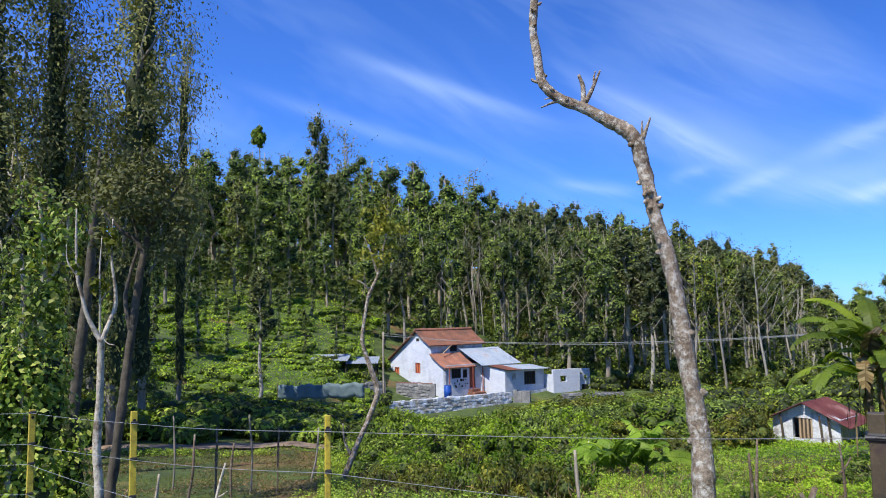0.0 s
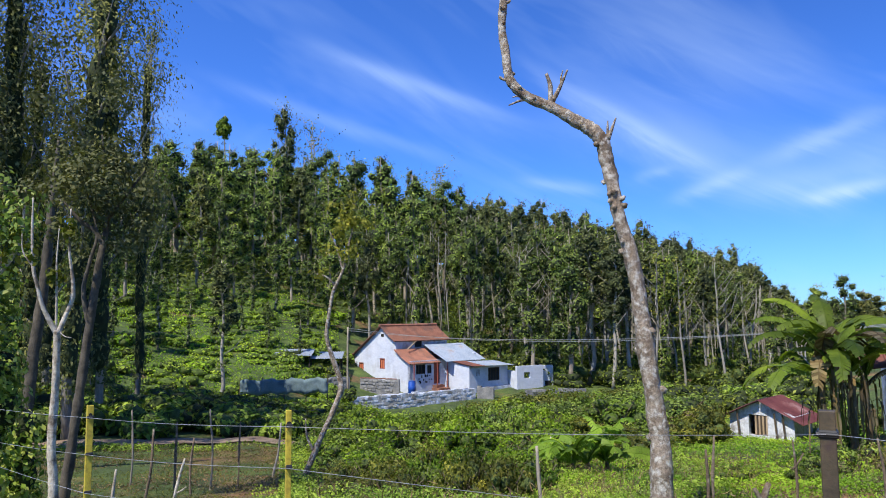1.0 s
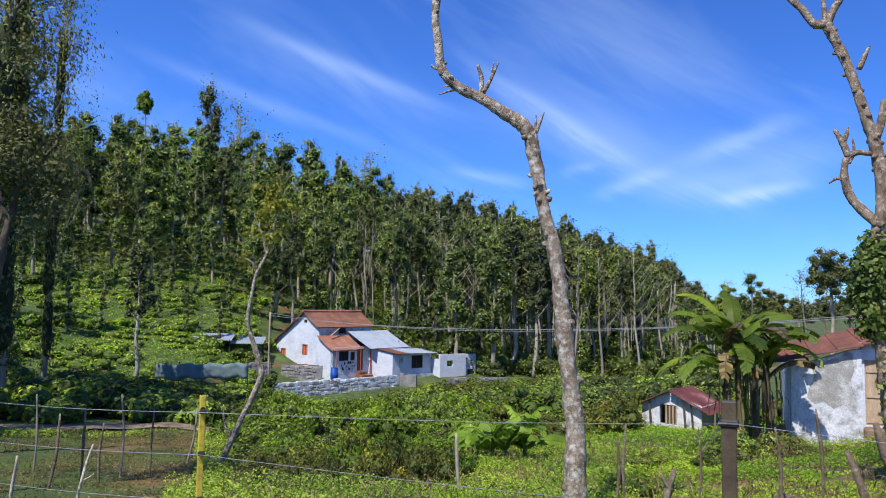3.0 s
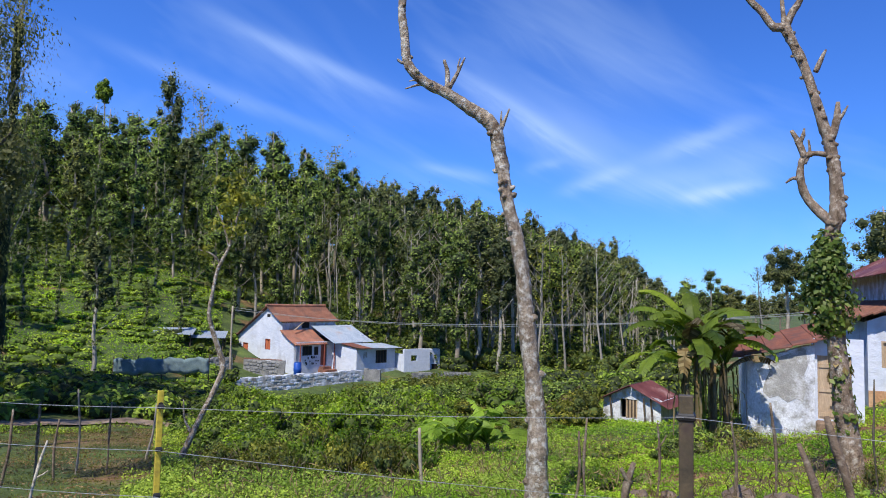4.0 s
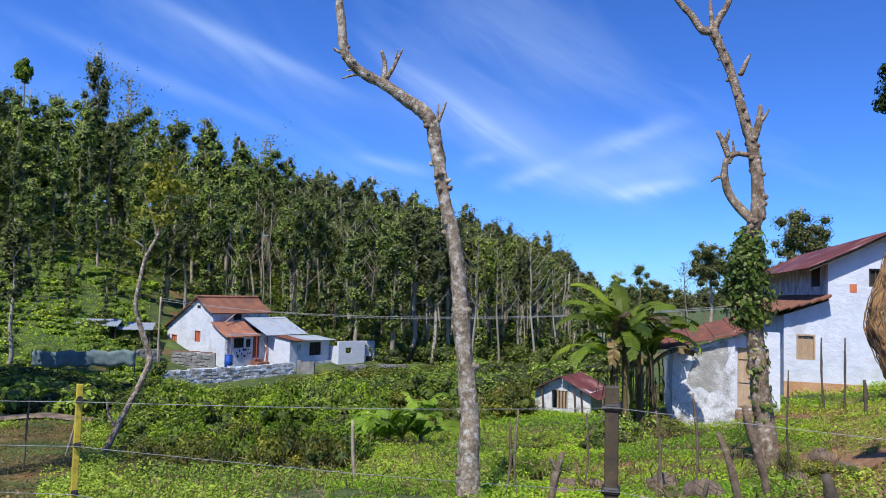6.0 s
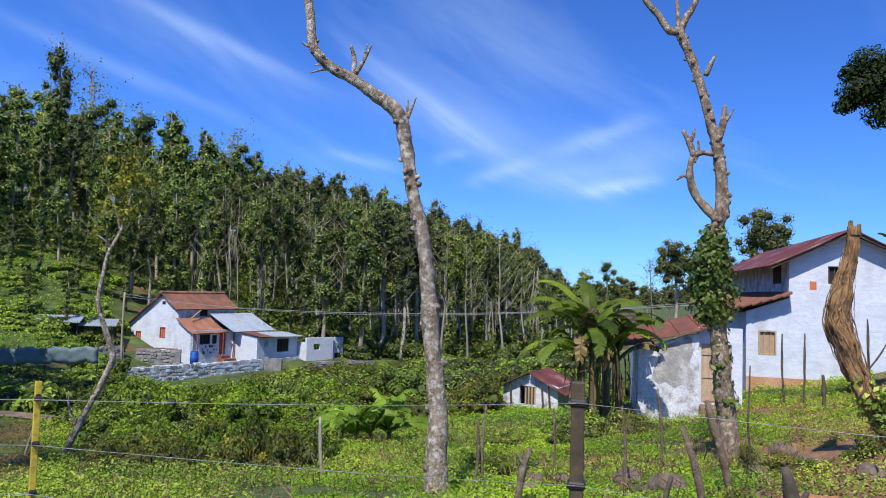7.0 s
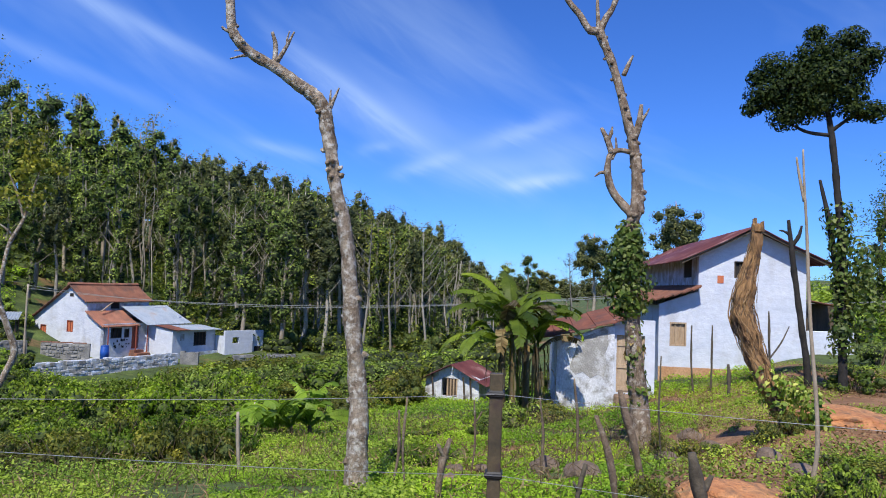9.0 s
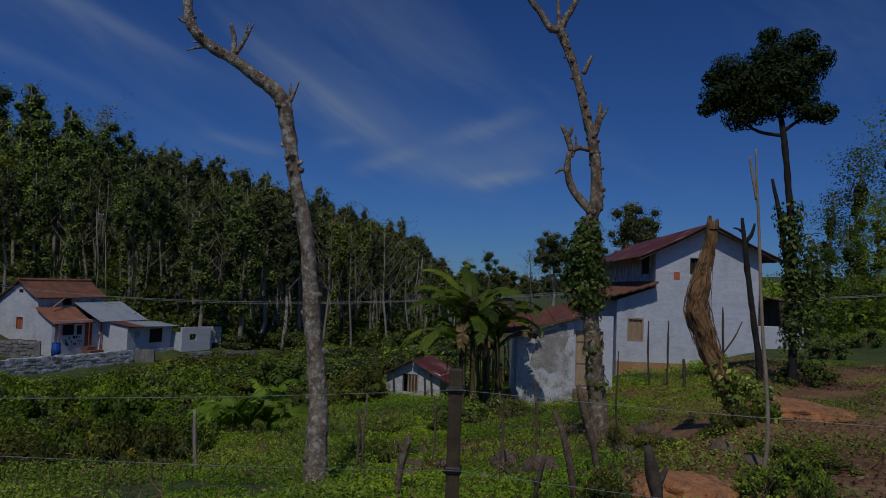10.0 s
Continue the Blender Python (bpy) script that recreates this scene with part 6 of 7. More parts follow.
# ---- shrubs ----
SHRUB = {}
shrub_rng = np.random.default_rng(61)
SHRUB_KINDS = {"coffee": (LEAF_DARK, "dark green leafy shrub in the field"), "weed": (LEAF_MID, "rambling mid-green shrub among weeds"), "olive": (LEAF_OLIVE, "olive-brown bushy shrub among weeds"), "bright": (LEAF_BRIGHT, "bright green feathery shrub among weeds"), "dry": (LEAF_DRY, "dry brown brushwood bush among weeds")}
for key, (leaf, _) in SHRUB_KINDS.items():
    for v in range(3):
        cs, cores = [], []
        for k in range(19):
            a, q = shrub_rng.random() * 6.28, math.sqrt(shrub_rng.random()) * 0.85
            h = (1 - q * q) ** 0.5 * shrub_rng.uniform(0.25, 1.0)
            rr = shrub_rng.uniform(0.16, 0.38)
            cs.append(clump(shrub_rng, (math.cos(a) * q, math.sin(a) * q, h), (rr, rr, rr * 0.85), int(40 + 280 * rr * rr), 0.5))
            cores.append(((math.cos(a) * q * 0.9, math.sin(a) * q * 0.9, h * 0.85), (rr * 0.55, rr * 0.55, rr * 0.5)))
        c = np.concatenate(cs)
        c[:, 2] = np.maximum(c[:, 2], 0.02)
        bm = bmesh.new()
        for k in range(7):
            a = k * 0.9 + shrub_rng.random()
            tube(bm, [(0.05 * math.cos(a), 0.05 * math.sin(a), -0.25), (0.25 * math.cos(a), 0.25 * math.sin(a), 0.4), (0.6 * math.cos(a), 0.6 * math.sin(a), 0.85)], [0.03, 0.02, 0.008], 4)
        SHRUB[key, v] = (mesh_of("woody_base", bm, BARK_BROWN), leaf_mesh("foliage", c, 0.105, leaf, shrub_rng, 0.55, 0.3, cores=() if key == "dry" else cores, inner=CORE_SHADE if key == "coffee" else CORE_SHADE_MID))


def shrub(kind, b, d, r, h, r_gen):
    x, y = at(b, d)
    stems, leaves = SHRUB[kind, int(r_gen.integers(3))]
    root = thing("shrub", SHRUB_KINDS[kind][1], "shrub", "field shrubs", Matrix.Translation((x, y, land(x, y) - 0.03)) @ Matrix.Rotation(r_gen.random() * 6.28, 4, "Z") @ Matrix.Diagonal((r, r, h, 1)))
    for name, me in (("woody_base", stems), ("foliage", leaves)):
        ob = new(name, me)
        ob.parent = root


r2 = np.random.default_rng(71)
ZONES = [  # kinds, bearings, distances, count, radius, height
    (("weed", "coffee", "bright"), (-5, 6), (41, 48), 24, (0.9, 1.5), (0.8, 1.25)),
    (("olive", "olive", "weed"), (5.5, 14.5), (43, 48), 16, (1.6, 2.3), (1.3, 1.8)),
    (("coffee", "coffee", "weed"), (3, 16), (37, 42), 18, (1.4, 2.1), (1.2, 1.8)),
    (("coffee", "weed"), (13, 21), (40, 54), 14, (1.4, 2.2), (0.9, 1.4)),
    (("coffee", "weed", "bright", "weed"), (-7, 12), (25, 38), 42, (0.9, 1.6), (1.0, 1.8)),
    (("weed", "olive"), (11, 20), (25, 40), 14, (0.7, 1.4), (0.4, 0.9)),
    (("weed", "olive", "coffee"), (14.5, 22), (51, 59), 12, (1.2, 2.0), (0.7, 1.1)),
    (("coffee", "coffee", "weed"), (-38, -13), (31, 36), 34, (1.0, 1.7), (0.9, 1.5)),
    (("coffee", "weed"), (-14, -5.5), (31, 44), 24, (1.0, 1.7), (0.6, 1.0)),
    (("coffee", "coffee", "weed"), (-34, -13), (36, 47), 40, (1.2, 1.8), (0.6, 1.1)),
    (("coffee", "weed", "coffee", "olive"), (9, 31), (62, 80), 44, (1.2, 2.0), (1.2, 2.2)),
    (("olive", "weed", "bright", "olive", "weed"), (-7, 17), (12.5, 18), 44, (0.4, 0.8), (0.5, 0.95)),
    (("weed", "coffee", "bright", "bright"), (-9, 13), (18, 26), 30, (0.5, 1.1), (0.5, 1.0)),
    (("weed", "bright"), (18, 30), (10, 22), 12, (0.3, 0.6), (0.2, 0.45)),
    (("coffee", "weed"), (-9, -3), (21, 27), 7, (0.8, 1.3), (0.6, 1.0)),
    (("weed", "coffee"), (30.5, 34), (25, 34), 6, (0.7, 1.1), (0.6, 1.0)),
    (("weed", "coffee", "olive"), (30, 35.5), (19.0, 21.2), 7, (0.5, 0.8), (0.4, 0.75)),
    (("weed", "weed", "bright"), (-27, -17), (30.5, 40), 16, (0.9, 1.6), (0.8, 1.5)),
    (("dry", "olive"), (19, 22.5), (30, 36), 5, (0.9, 1.4), (0.9, 1.5)),
    (("weed", "coffee"), (54.5, 66), (20, 40), 14, (0.5, 1.0), (0.35, 0.8)),
    (("weed", "olive"), (40, 58), (6, 12), 16, (0.15, 0.35), (0.15, 0.4)),
    (("coffee", "coffee", "weed"), (17, 31), (44, 60), 34, (1.2, 2.0), (0.8, 1.4)),
    (("weed", "coffee"), (-9.5, -5.2), (59, 66), 10, (1.0, 1.5), (0.5, 0.9)),
    (("weed", "coffee", "bright"), (-26, -4), (50, 84), 30, (0.7, 1.4), (0.4, 1.1)),
]
def shrub_places(rg, x, y, r, h, n):
    """Leaf places of one bush of a thicket."""
    z = land(x, y)
    cs, cores = [], []
    for _ in range(n // 2):
        a, k = rg.random() * 6.28, math.sqrt(rg.random()) * 0.8
        p = (x + r * math.cos(a) * k, y + r * math.sin(a) * k, z + h * (1 - k * k) ** 0.5 * rg.uniform(0.3, 0.85))
        q = (0.4 * r, 0.4 * r, 0.3 * h + 0.1)
        cs.append(clump(rg, p, q, 40, 0.7))
        cores.append((p, tuple(0.72 * e for e in q)))
    return np.concatenate(cs), cores


THICKETS = {}
for kinds, bs, ds, n, rs, hs in ZONES:
    far = ds[0] >= 56 or (bs[0] >= 17 and ds[0] >= 44) or (bs[0] < -13 and ds[0] >= 30)
    for _ in range(n):
        kind, b, d, r, h = kinds[int(r2.integers(len(kinds)))], r2.uniform(*bs), r2.uniform(*ds), r2.uniform(*rs), r2.uniform(*hs)
        if (10.0 < b < 17.5 and 13.5 < d < 21.5) or (-9.5 < b < -5.8 and d < 20.5):  # the young bananas and the leaning tree stand free
            continue
        if far:
            THICKETS.setdefault(kind, []).append(shrub_places(r2, *at(b, d), r, h, 22))
        else:
            shrub(kind, b, d, r, h, r2)
for kind, masses in THICKETS.items():
    leaf = {"coffee": COVER_DARK, "weed": COVER_MID, "bright": COVER_BRIGHT, "olive": COVER_OLIVE}[kind]
    ob = new("thicket", leaf_mesh("thicket", np.concatenate([q[0] for q in masses]), 0.26, leaf, r2, 0.5, cores=[c for q in masses for c in q[1]], inner=CORE_SHADE if kind == "coffee" else CORE_SHADE_MID))
    tagged(ob, "dense thicket of " + SHRUB_KINDS[kind][1].replace("shrub", "shrubs").replace(" in the field", "").replace(" among weeds", "") + " on the slope", "thicket", kind="stuff")


def cover(name, label, mat_, bs, ds, n, size, height, seed, patch=0.0, droop=0.0, wide=0.5, up_bias=0.5):
    """Low plants over a stretch of ground, thick and thin in patches."""
    rg = np.random.default_rng(seed)
    pts = []
    while len(pts) < n:
        b, d = rg.uniform(*bs), math.sqrt(rg.uniform(ds[0] ** 2, ds[1] ** 2))
        x, y = at(b, d)
        k = noise.noise(Vector((x * 0.45, y * 0.45, seed))) + 0.5 * noise.noise(Vector((x * 1.7, y * 1.7, seed)))
        if k < patch - 0.25 * rg.random():
            continue
        pts.append((x, y, land(x, y) + height * (0.1 + max(0.0, k - patch + 0.4)) * rg.random()))
    ob = new(name, leaf_mesh(name, pts, size, mat_, rg, wide, up_bias, droop))
    return tagged(ob, label, "plants", kind="stuff")


TEA_LEAF = foliage("leaf_tea", (0.14, 0.23, 0.02), (0.26, 0.38, 0.03), (0.38, 0.50, 0.06), 0.25, whole=True)


def tea_rows():
    """Tea in clipped contour rows on the terraced slope."""
    rg = np.random.default_rng(97)
    pts, cores = [], []
    d = 47.0
    while d < 84:
        b = -33.0
        while b < -2.0:
            if b < -5.8 and noise.noise(Vector((b * 0.35, d * 0.12, 4))) > -0.08:
                x, y = at(b + rg.uniform(-0.2, 0.2), d + rg.uniform(-0.25, 0.25))
                h, r = rg.uniform(0.3, 0.75), rg.uniform(0.6, 1.15)
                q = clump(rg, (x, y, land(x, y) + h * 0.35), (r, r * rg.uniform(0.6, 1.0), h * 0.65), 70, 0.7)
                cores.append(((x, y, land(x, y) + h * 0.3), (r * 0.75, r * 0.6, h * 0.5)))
                q[:, 5] = np.abs(q[:, 5])
                q[:, 2] = np.maximum(q[:, 2], land(x, y) + 0.05)
                pts.append(q)
            b += 1.0 * 57.3 / d
        d += 1.75
    ob = new("tea_bushes", leaf_mesh("tea_bushes", np.concatenate(pts), 0.18, TEA_LEAF, rg, 0.65, 0.6, cores=cores, inner=CORE_SHADE_TEA))
    tagged(ob, "rows of bright green tea bushes on the terraced hillside", "tea bushes", kind="stuff")


tea_rows()
cover("terrace_herbs", "bright green herbs covering the terraced slope", COVER_BRIGHT, (-33, -5.6), (40, 88), 30000, 0.18, 0.4, 79, -0.15)
cover("yard_weeds", "green weeds at the foot of the yard wall", COVER_MID, (-7, 9), (43, 53), 7000, 0.15, 0.4, 78, -0.3)
cover("ground_cover", "bright green low ground cover plants", COVER_BRIGHT, (8, 43), (5.5, 12), 54000, 0.036, 0.13, 81, 0.06)
cover("ground_cover", "bright green low ground cover by the fence", COVER_BRIGHT, (9, 45), (11, 20), 46000, 0.055, 0.2, 80, 0.04)
cover("ground_cover", "bright green low ground cover on the slope", COVER_BRIGHT, (14, 50), (19, 34), 30000, 0.09, 0.28, 82, -0.05)
cover("weeds", "mixed green weeds in the hollow", COVER_MID, (-12, 24), (4.5, 15), 50000, 0.045, 0.36, 83, 0.0)
cover("weeds", "tangled green weeds across the field", COVER_MID, (-10, 24), (14, 24), 22000, 0.07, 0.4, 84, 0.1)
cover("weeds", "bright rambling weeds across the field", COVER_BRIGHT, (-9, 24), (10, 34), 14000, 0.06, 0.35, 92, 0.2)
cover("weeds", "rough green weeds on the valley side", COVER_MID, (-10, 24), (23, 36), 14000, 0.085, 0.45, 93, 0.05)
cover("weeds", "rough green weeds on the valley floor", COVER_MID, (-10, 32), (35, 50), 22000, 0.13, 0.4, 85, -0.05)
cover("dry_weeds", "pale dry stalks among the weeds", COVER_DRY, (-8, 46), (6, 28), 26000, 0.15, 0.5, 86, -0.05, -1.5, 0.07, 0.0)
cover("leaf_litter", "dry leaf litter on the shaded bank", COVER_DRY, (-36, -9), (8, 28), 22000, 0.06, 0.05, 87, -0.05)
cover("grass", "thin grass on the shaded bank", COVER_OLIVE, (-36, -7), (7, 28.3), 38000, 0.075, 0.22, 94, -0.2, -1.0, 0.15)
cover("lane_verge", "weedy verge along the dirt lane", COVER_MID, (-38, -8), (26.8, 28.6), 3500, 0.10, 0.3, 98, 0.15)
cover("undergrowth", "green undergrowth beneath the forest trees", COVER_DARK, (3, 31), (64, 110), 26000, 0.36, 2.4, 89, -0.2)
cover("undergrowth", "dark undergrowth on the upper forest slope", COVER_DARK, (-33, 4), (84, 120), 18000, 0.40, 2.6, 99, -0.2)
cover("hillside_bushes", "green bushes on the far right slope", COVER_MID, (44, 68), (34, 80), 20000, 0.3, 1.8, 90, -0.1)
cover("garden_weeds", "patchy weeds over red soil by the house", COVER_MID, (40, 64), (6, 28), 36000, 0.042, 0.2, 91, 0.1)
cover("garden_litter", "dry leaves and twigs on bare red soil", COVER_DRY, (24, 64), (6, 26), 26000, 0.06, 0.06, 95, -0.05)


# ---- banana plants ----
def banana(name, label, x, y, leaves, stem_h, leaf_len, seed, group="", stem_r=0.085):
    rr = random.Random(seed)
    z = land(x, y) - 0.05
    root = thing(name, label, "banana plant", group, (x, y, z))
    bm = bmesh.new()
    tube(bm, curve_pts([(0, 0, -0.1), (0.03, 0.02, stem_h * 0.5), (0, 0.05, stem_h)], 4), spread([stem_r * 1.3, stem_r, stem_r * 0.6], 9), 9, 0.12, seed)
    part("stem", bm, surface("banana_stem", (0.07, 0.06, 0.025), (0.15, 0.125, 0.055), 5, 30, 0.7, 0.01, stain=(0.12, 0.07, 0.03), stain_amount=0.6, stain_scale=4), root, smooth_shade=True)
    for k in range(leaves):
        a = k * 2.4 + rr.uniform(-0.4, 0.4)
        rise = rr.uniform(0.55, 1.5)
        ln = leaf_len * rr.uniform(0.75, 1.1)
        if k == 1 and leaves == 9:  # one broken leaf hangs straight down
            a, rise, ln = -0.9, -1.35, leaf_len * 0.85
        n = 24
        mid, wid = [], []
        p = Vector((0, 0.04, stem_h * rr.uniform(0.9, 1.0)))
        ang = rise
        for i in range(n + 1):
            f = i / n
            mid.append(p.copy())
            wid.append(0.0 if f < 0.1 else leaf_len * 0.092 * math.sin(math.pi * min(1.0, (f - 0.1) / 0.92)) ** 0.6)
            p = p + Vector((math.cos(a) * math.cos(ang), math.sin(a) * math.cos(ang), math.sin(ang))) * ln / n
            ang = max(-1.5, ang - (0.5 + 1.0 * rr.random()) * 2.6 * (0.3 + f * 0.9) / n)
        side = Vector((-math.sin(a), math.cos(a), 0))
        bm = bmesh.new()
        for s in (-1, 1):
            tear, strip = 0.0, 0
            for i in range(1, n):
                strip -= 1
                if strip < 0:
                    tear, strip = rr.uniform(-0.16, 0.03), rr.randrange(1, 6)
                    wid[i] *= rr.uniform(0.8, 1.0)
                low = Vector((0, 0, 0.02 - 0.25 * wid[i] + tear))
                a0, b0 = mid[i], mid[i + 1]
                fray = rr.uniform(0.75, 1.0)
                q = [a0, b0, a0.lerp(b0, 0.5 + fray / 2) + side * s * wid[i] + low, a0.lerp(b0, 0.5 - fray / 2) + side * s * wid[i] + low]
                bm.faces.new([bm.verts.new(v) for v in (q if s > 0 else q[::-1])])
        tube(bm, mid, spread([0.035, 0.02, 0.006], n + 1), 5)
        dry = k >= leaves - max(1, leaves // 5) and name == "banana_plant"
        part("leaf", bm, LEAF_DRY if dry else (BANANA if name == "banana_plant" else BANANA_YOUNG), root, "dry brown hanging leaf" if dry else "")
    return root


def hanging_dry(root, h, seed):
    """Dead leaves hanging in strips round a banana stem."""
    rr = random.Random(seed)
    for k in range(16):
        a = rr.uniform(0, 6.28)
        z0 = h * rr.uniform(0.6, 1.0)
        p = Vector((0.1 * math.cos(a), 0.1 * math.sin(a), z0))
        out = rr.uniform(0.2, 0.45)
        pts = curve_pts([p, p + Vector((out * math.cos(a), out * math.sin(a), 0.05)), p + Vector((out * 1.2 * math.cos(a), out * 1.2 * math.sin(a), -rr.uniform(0.8, 1.8)))], 4)
        side = Vector((-math.sin(a), math.cos(a), 0))
        bm = bmesh.new()
        for (u, v), w in zip(zip(pts, pts[1:]), (0.008, 0.012, 0.02, 0.03, 0.034, 0.028, 0.018, 0.008)):
            j = Vector((rr.uniform(-0.03, 0.03), rr.uniform(-0.03, 0.03), 0))
            bm.faces.new([bm.verts.new(t) for t in (u - side * w, v - side * w + j, v + side * w + j, u + side * w)])
        part("dead_leaf", bm, LEAF_DRY, root, "brown dead leaf hanging down")


for b, d, h, n, ln, seed in ((30.2, 22.6, 2.5, 8, 2.7, 1), (31.0, 22.4, 2.9, 9, 2.8, 2), (32.0, 22.9, 2.8, 8, 2.7, 3), (30.9, 23.6, 3.1, 8, 2.8, 4), (32.9, 23.2, 2.2, 6, 2.3, 8)):
    hanging_dry(banana("banana_plant", "ragged banana plant with torn green leaves", *at(b, d), n, h, ln, seed, "banana clump"), h, seed + 20)
for b, d, seed in ((12.6, 19.3, 5), (13.8, 19.6, 6), (15.2, 20.2, 7)):
    banana("young_banana_plant", "young banana plant with broad upright leaves", *at(b, d), 10, 0.4, 1.7, seed, "young banana plants", 0.06)


# ---- fence ----
def angle_post(b, d, top_el, mat_, label, width=0.05):
    x, y = at(b, d)
    top = up(top_el, d)
    base = land(x, y) - 0.3
    post = thing("fence_post", label, "fence post", "yellow fence posts", Matrix.Translation((x, y, 0)) @ Matrix.Rotation(radians(-b + 8), 4, "Z"))
    bm = bmesh.new()
    w = width
    box(bm, -w / 2, w / 2, 0, 0.006, base, top, bevel=0.002)
    box(bm, -w / 2, -w / 2 + 0.006, 0.006, w, base, top, bevel=0.002)
    part("angle_iron", bm, mat_, post)
    bm = bmesh.new()
    tube(bm, [(0.0, -0.004, top - 0.05), (0.0, 0.0005, top - 0.05)], [0.009, 0.009], 10)
    part("bolt_hole", bm, DARK_INSIDE, post)
    return post, x, y, top


def clip(post, z, w=0.05):
    """A black insulator clamped round a post."""
    bm = bmesh.new()
    tube(bm, [(-w * 0.6, -0.014, z), (w * 0.5, -0.014, z)], [0.007, 0.007], 8)
    box(bm, -w * 0.52, w * 0.52, -0.010, -0.002, z - 0.008, z + 0.008, bevel=0.002)
    part("insulator", bm, BLACK_RUBBER, post)


POSTS = [(-36.0, 6.4, -5.3, 0.036), (-29.57, 5.4, -5.73, 0.036), (-23.15, 4.4, -6.30, 0.033), (-9.2, 2.8, -7.31, 0.021)]
fence_tops = []
for b, d, el, w in POSTS:
    post, x, y, top = angle_post(b, d, el, PAINT_YELLOW, "yellow painted angle-iron fence post with insulators", w)
    heights = [up(e, d) for e in {-36.0: (-5.5, -7.3, -8.6, -10.2), -29.57: (-5.92, -7.98, -9.27, -11.2), -23.15: (-7.1, -9.6, -12.13, -14.8), -9.2: (-8.45, -11.45, -14.6, -17.8)}[b]]
    for z in heights:
        clip(post, z, w)
    fence_tops.append((x, y, heights))
bx, by = at(30.5, 3.6)
brown = thing("fence_post", "weathered brown square fence post with black insulators", "fence post", "yellow fence posts", Matrix.Translation((bx, by, 0)) @ Matrix.Rotation(radians(-30), 4, "Z"))
bm = bmesh.new()
box(bm, -0.033, 0.033, -0.033, 0.033, land(bx, by) - 0.3, up(-6.87, 3.6), bevel=0.004)
part("box_section", bm, PAINT_OLIVE, brown)
bh = [up(e, 3.6) for e in (-8.42, -14.42, -20.0, -25.0)]
for z in bh:
    bm = bmesh.new()
    box(bm, -0.043, 0.043, -0.043, 0.043, z - 0.018, z + 0.018, bevel=0.008)
    tube(bm, [(-0.046, -0.034, z), (0.04, -0.034, z)], [0.012, 0.012], 8)
    part("insulator", bm, BLACK_RUBBER, brown)
fence_tops.append((bx, by, bh))
post, x, y, top = angle_post(75, 3.4, -6.0, PAINT_YELLOW, "yellow painted angle-iron fence post with insulators")
fence_tops.append((x, y, [up(e, 3.4) for e in (-7.4, -13.0, -18.0, -23.0)]))
for k in range(4):
    wire = thing("fence_wire", "thin galvanised fence wire strung between posts", "wire", "fence wires")
    bm = bmesh.new()
    line = []
    for (x0, y0, h0), (x1, y1, h1) in zip(fence_tops, fence_tops[1:]):
        n = 10
        for i in range(n):
            f = i / n
            line.append(Vector((x0 + (x1 - x0) * f, y0 + (y1 - y0) * f - 0.03, h0[k] + (h1[k] - h0[k]) * f - 0.018 * math.sin(math.pi * f) * math.hypot(x1 - x0, y1 - y0) / 3)))
    line.append(Vector((fence_tops[-1][0], fence_tops[-1][1] - 0.03, fence_tops[-1][2][k])))
    tube(bm, line, [0.0013] * len(line), 5)
    part("strand", bm, WIRE, wire)


# rough stakes standing about: bearing and height of foot and tip, distance, thickness
def stake(b0, z0, b1, z1, d, r, label, mat_=BARK_BROWN, fork=None, bend=0.03):
    x0, y0 = at(b0, d)
    x1, y1 = at(b1, d)
    g = min(land(x0, y0) - 0.2, z0)
    p, q = Vector((x0, y0, g)), Vector((x1, y1, z1))
    m = p.lerp(q, 0.5) + Vector((bend * math.sin(b0 * 7) * 2, 0, bend))
    root = thing("stake", label, "stake", "rough stakes", p)
    bm = bmesh.new()
    tube(bm, [v - p for v in curve_pts([p, m, q], 5)], spread([r, r * 0.85, r * 0.95, r * 0.6], 11), 7, 0.7, b0)
    part("stem", bm, mat_, root, smooth_shade=True)
    if fork:
        bm = bmesh.new()
        a = p.lerp(q, fork[0])
        tube(bm, [v - p for v in curve_pts([a, a + Vector((fork[1] * 0.6, 0, fork[2] * 0.5)), a + Vector((fork[1], 0, fork[2]))], 3)], spread([r * 0.7, r * 0.6, r * 0.4], 7), 6, 0.3)
        part("fork", bm, mat_, root, smooth_shade=True)


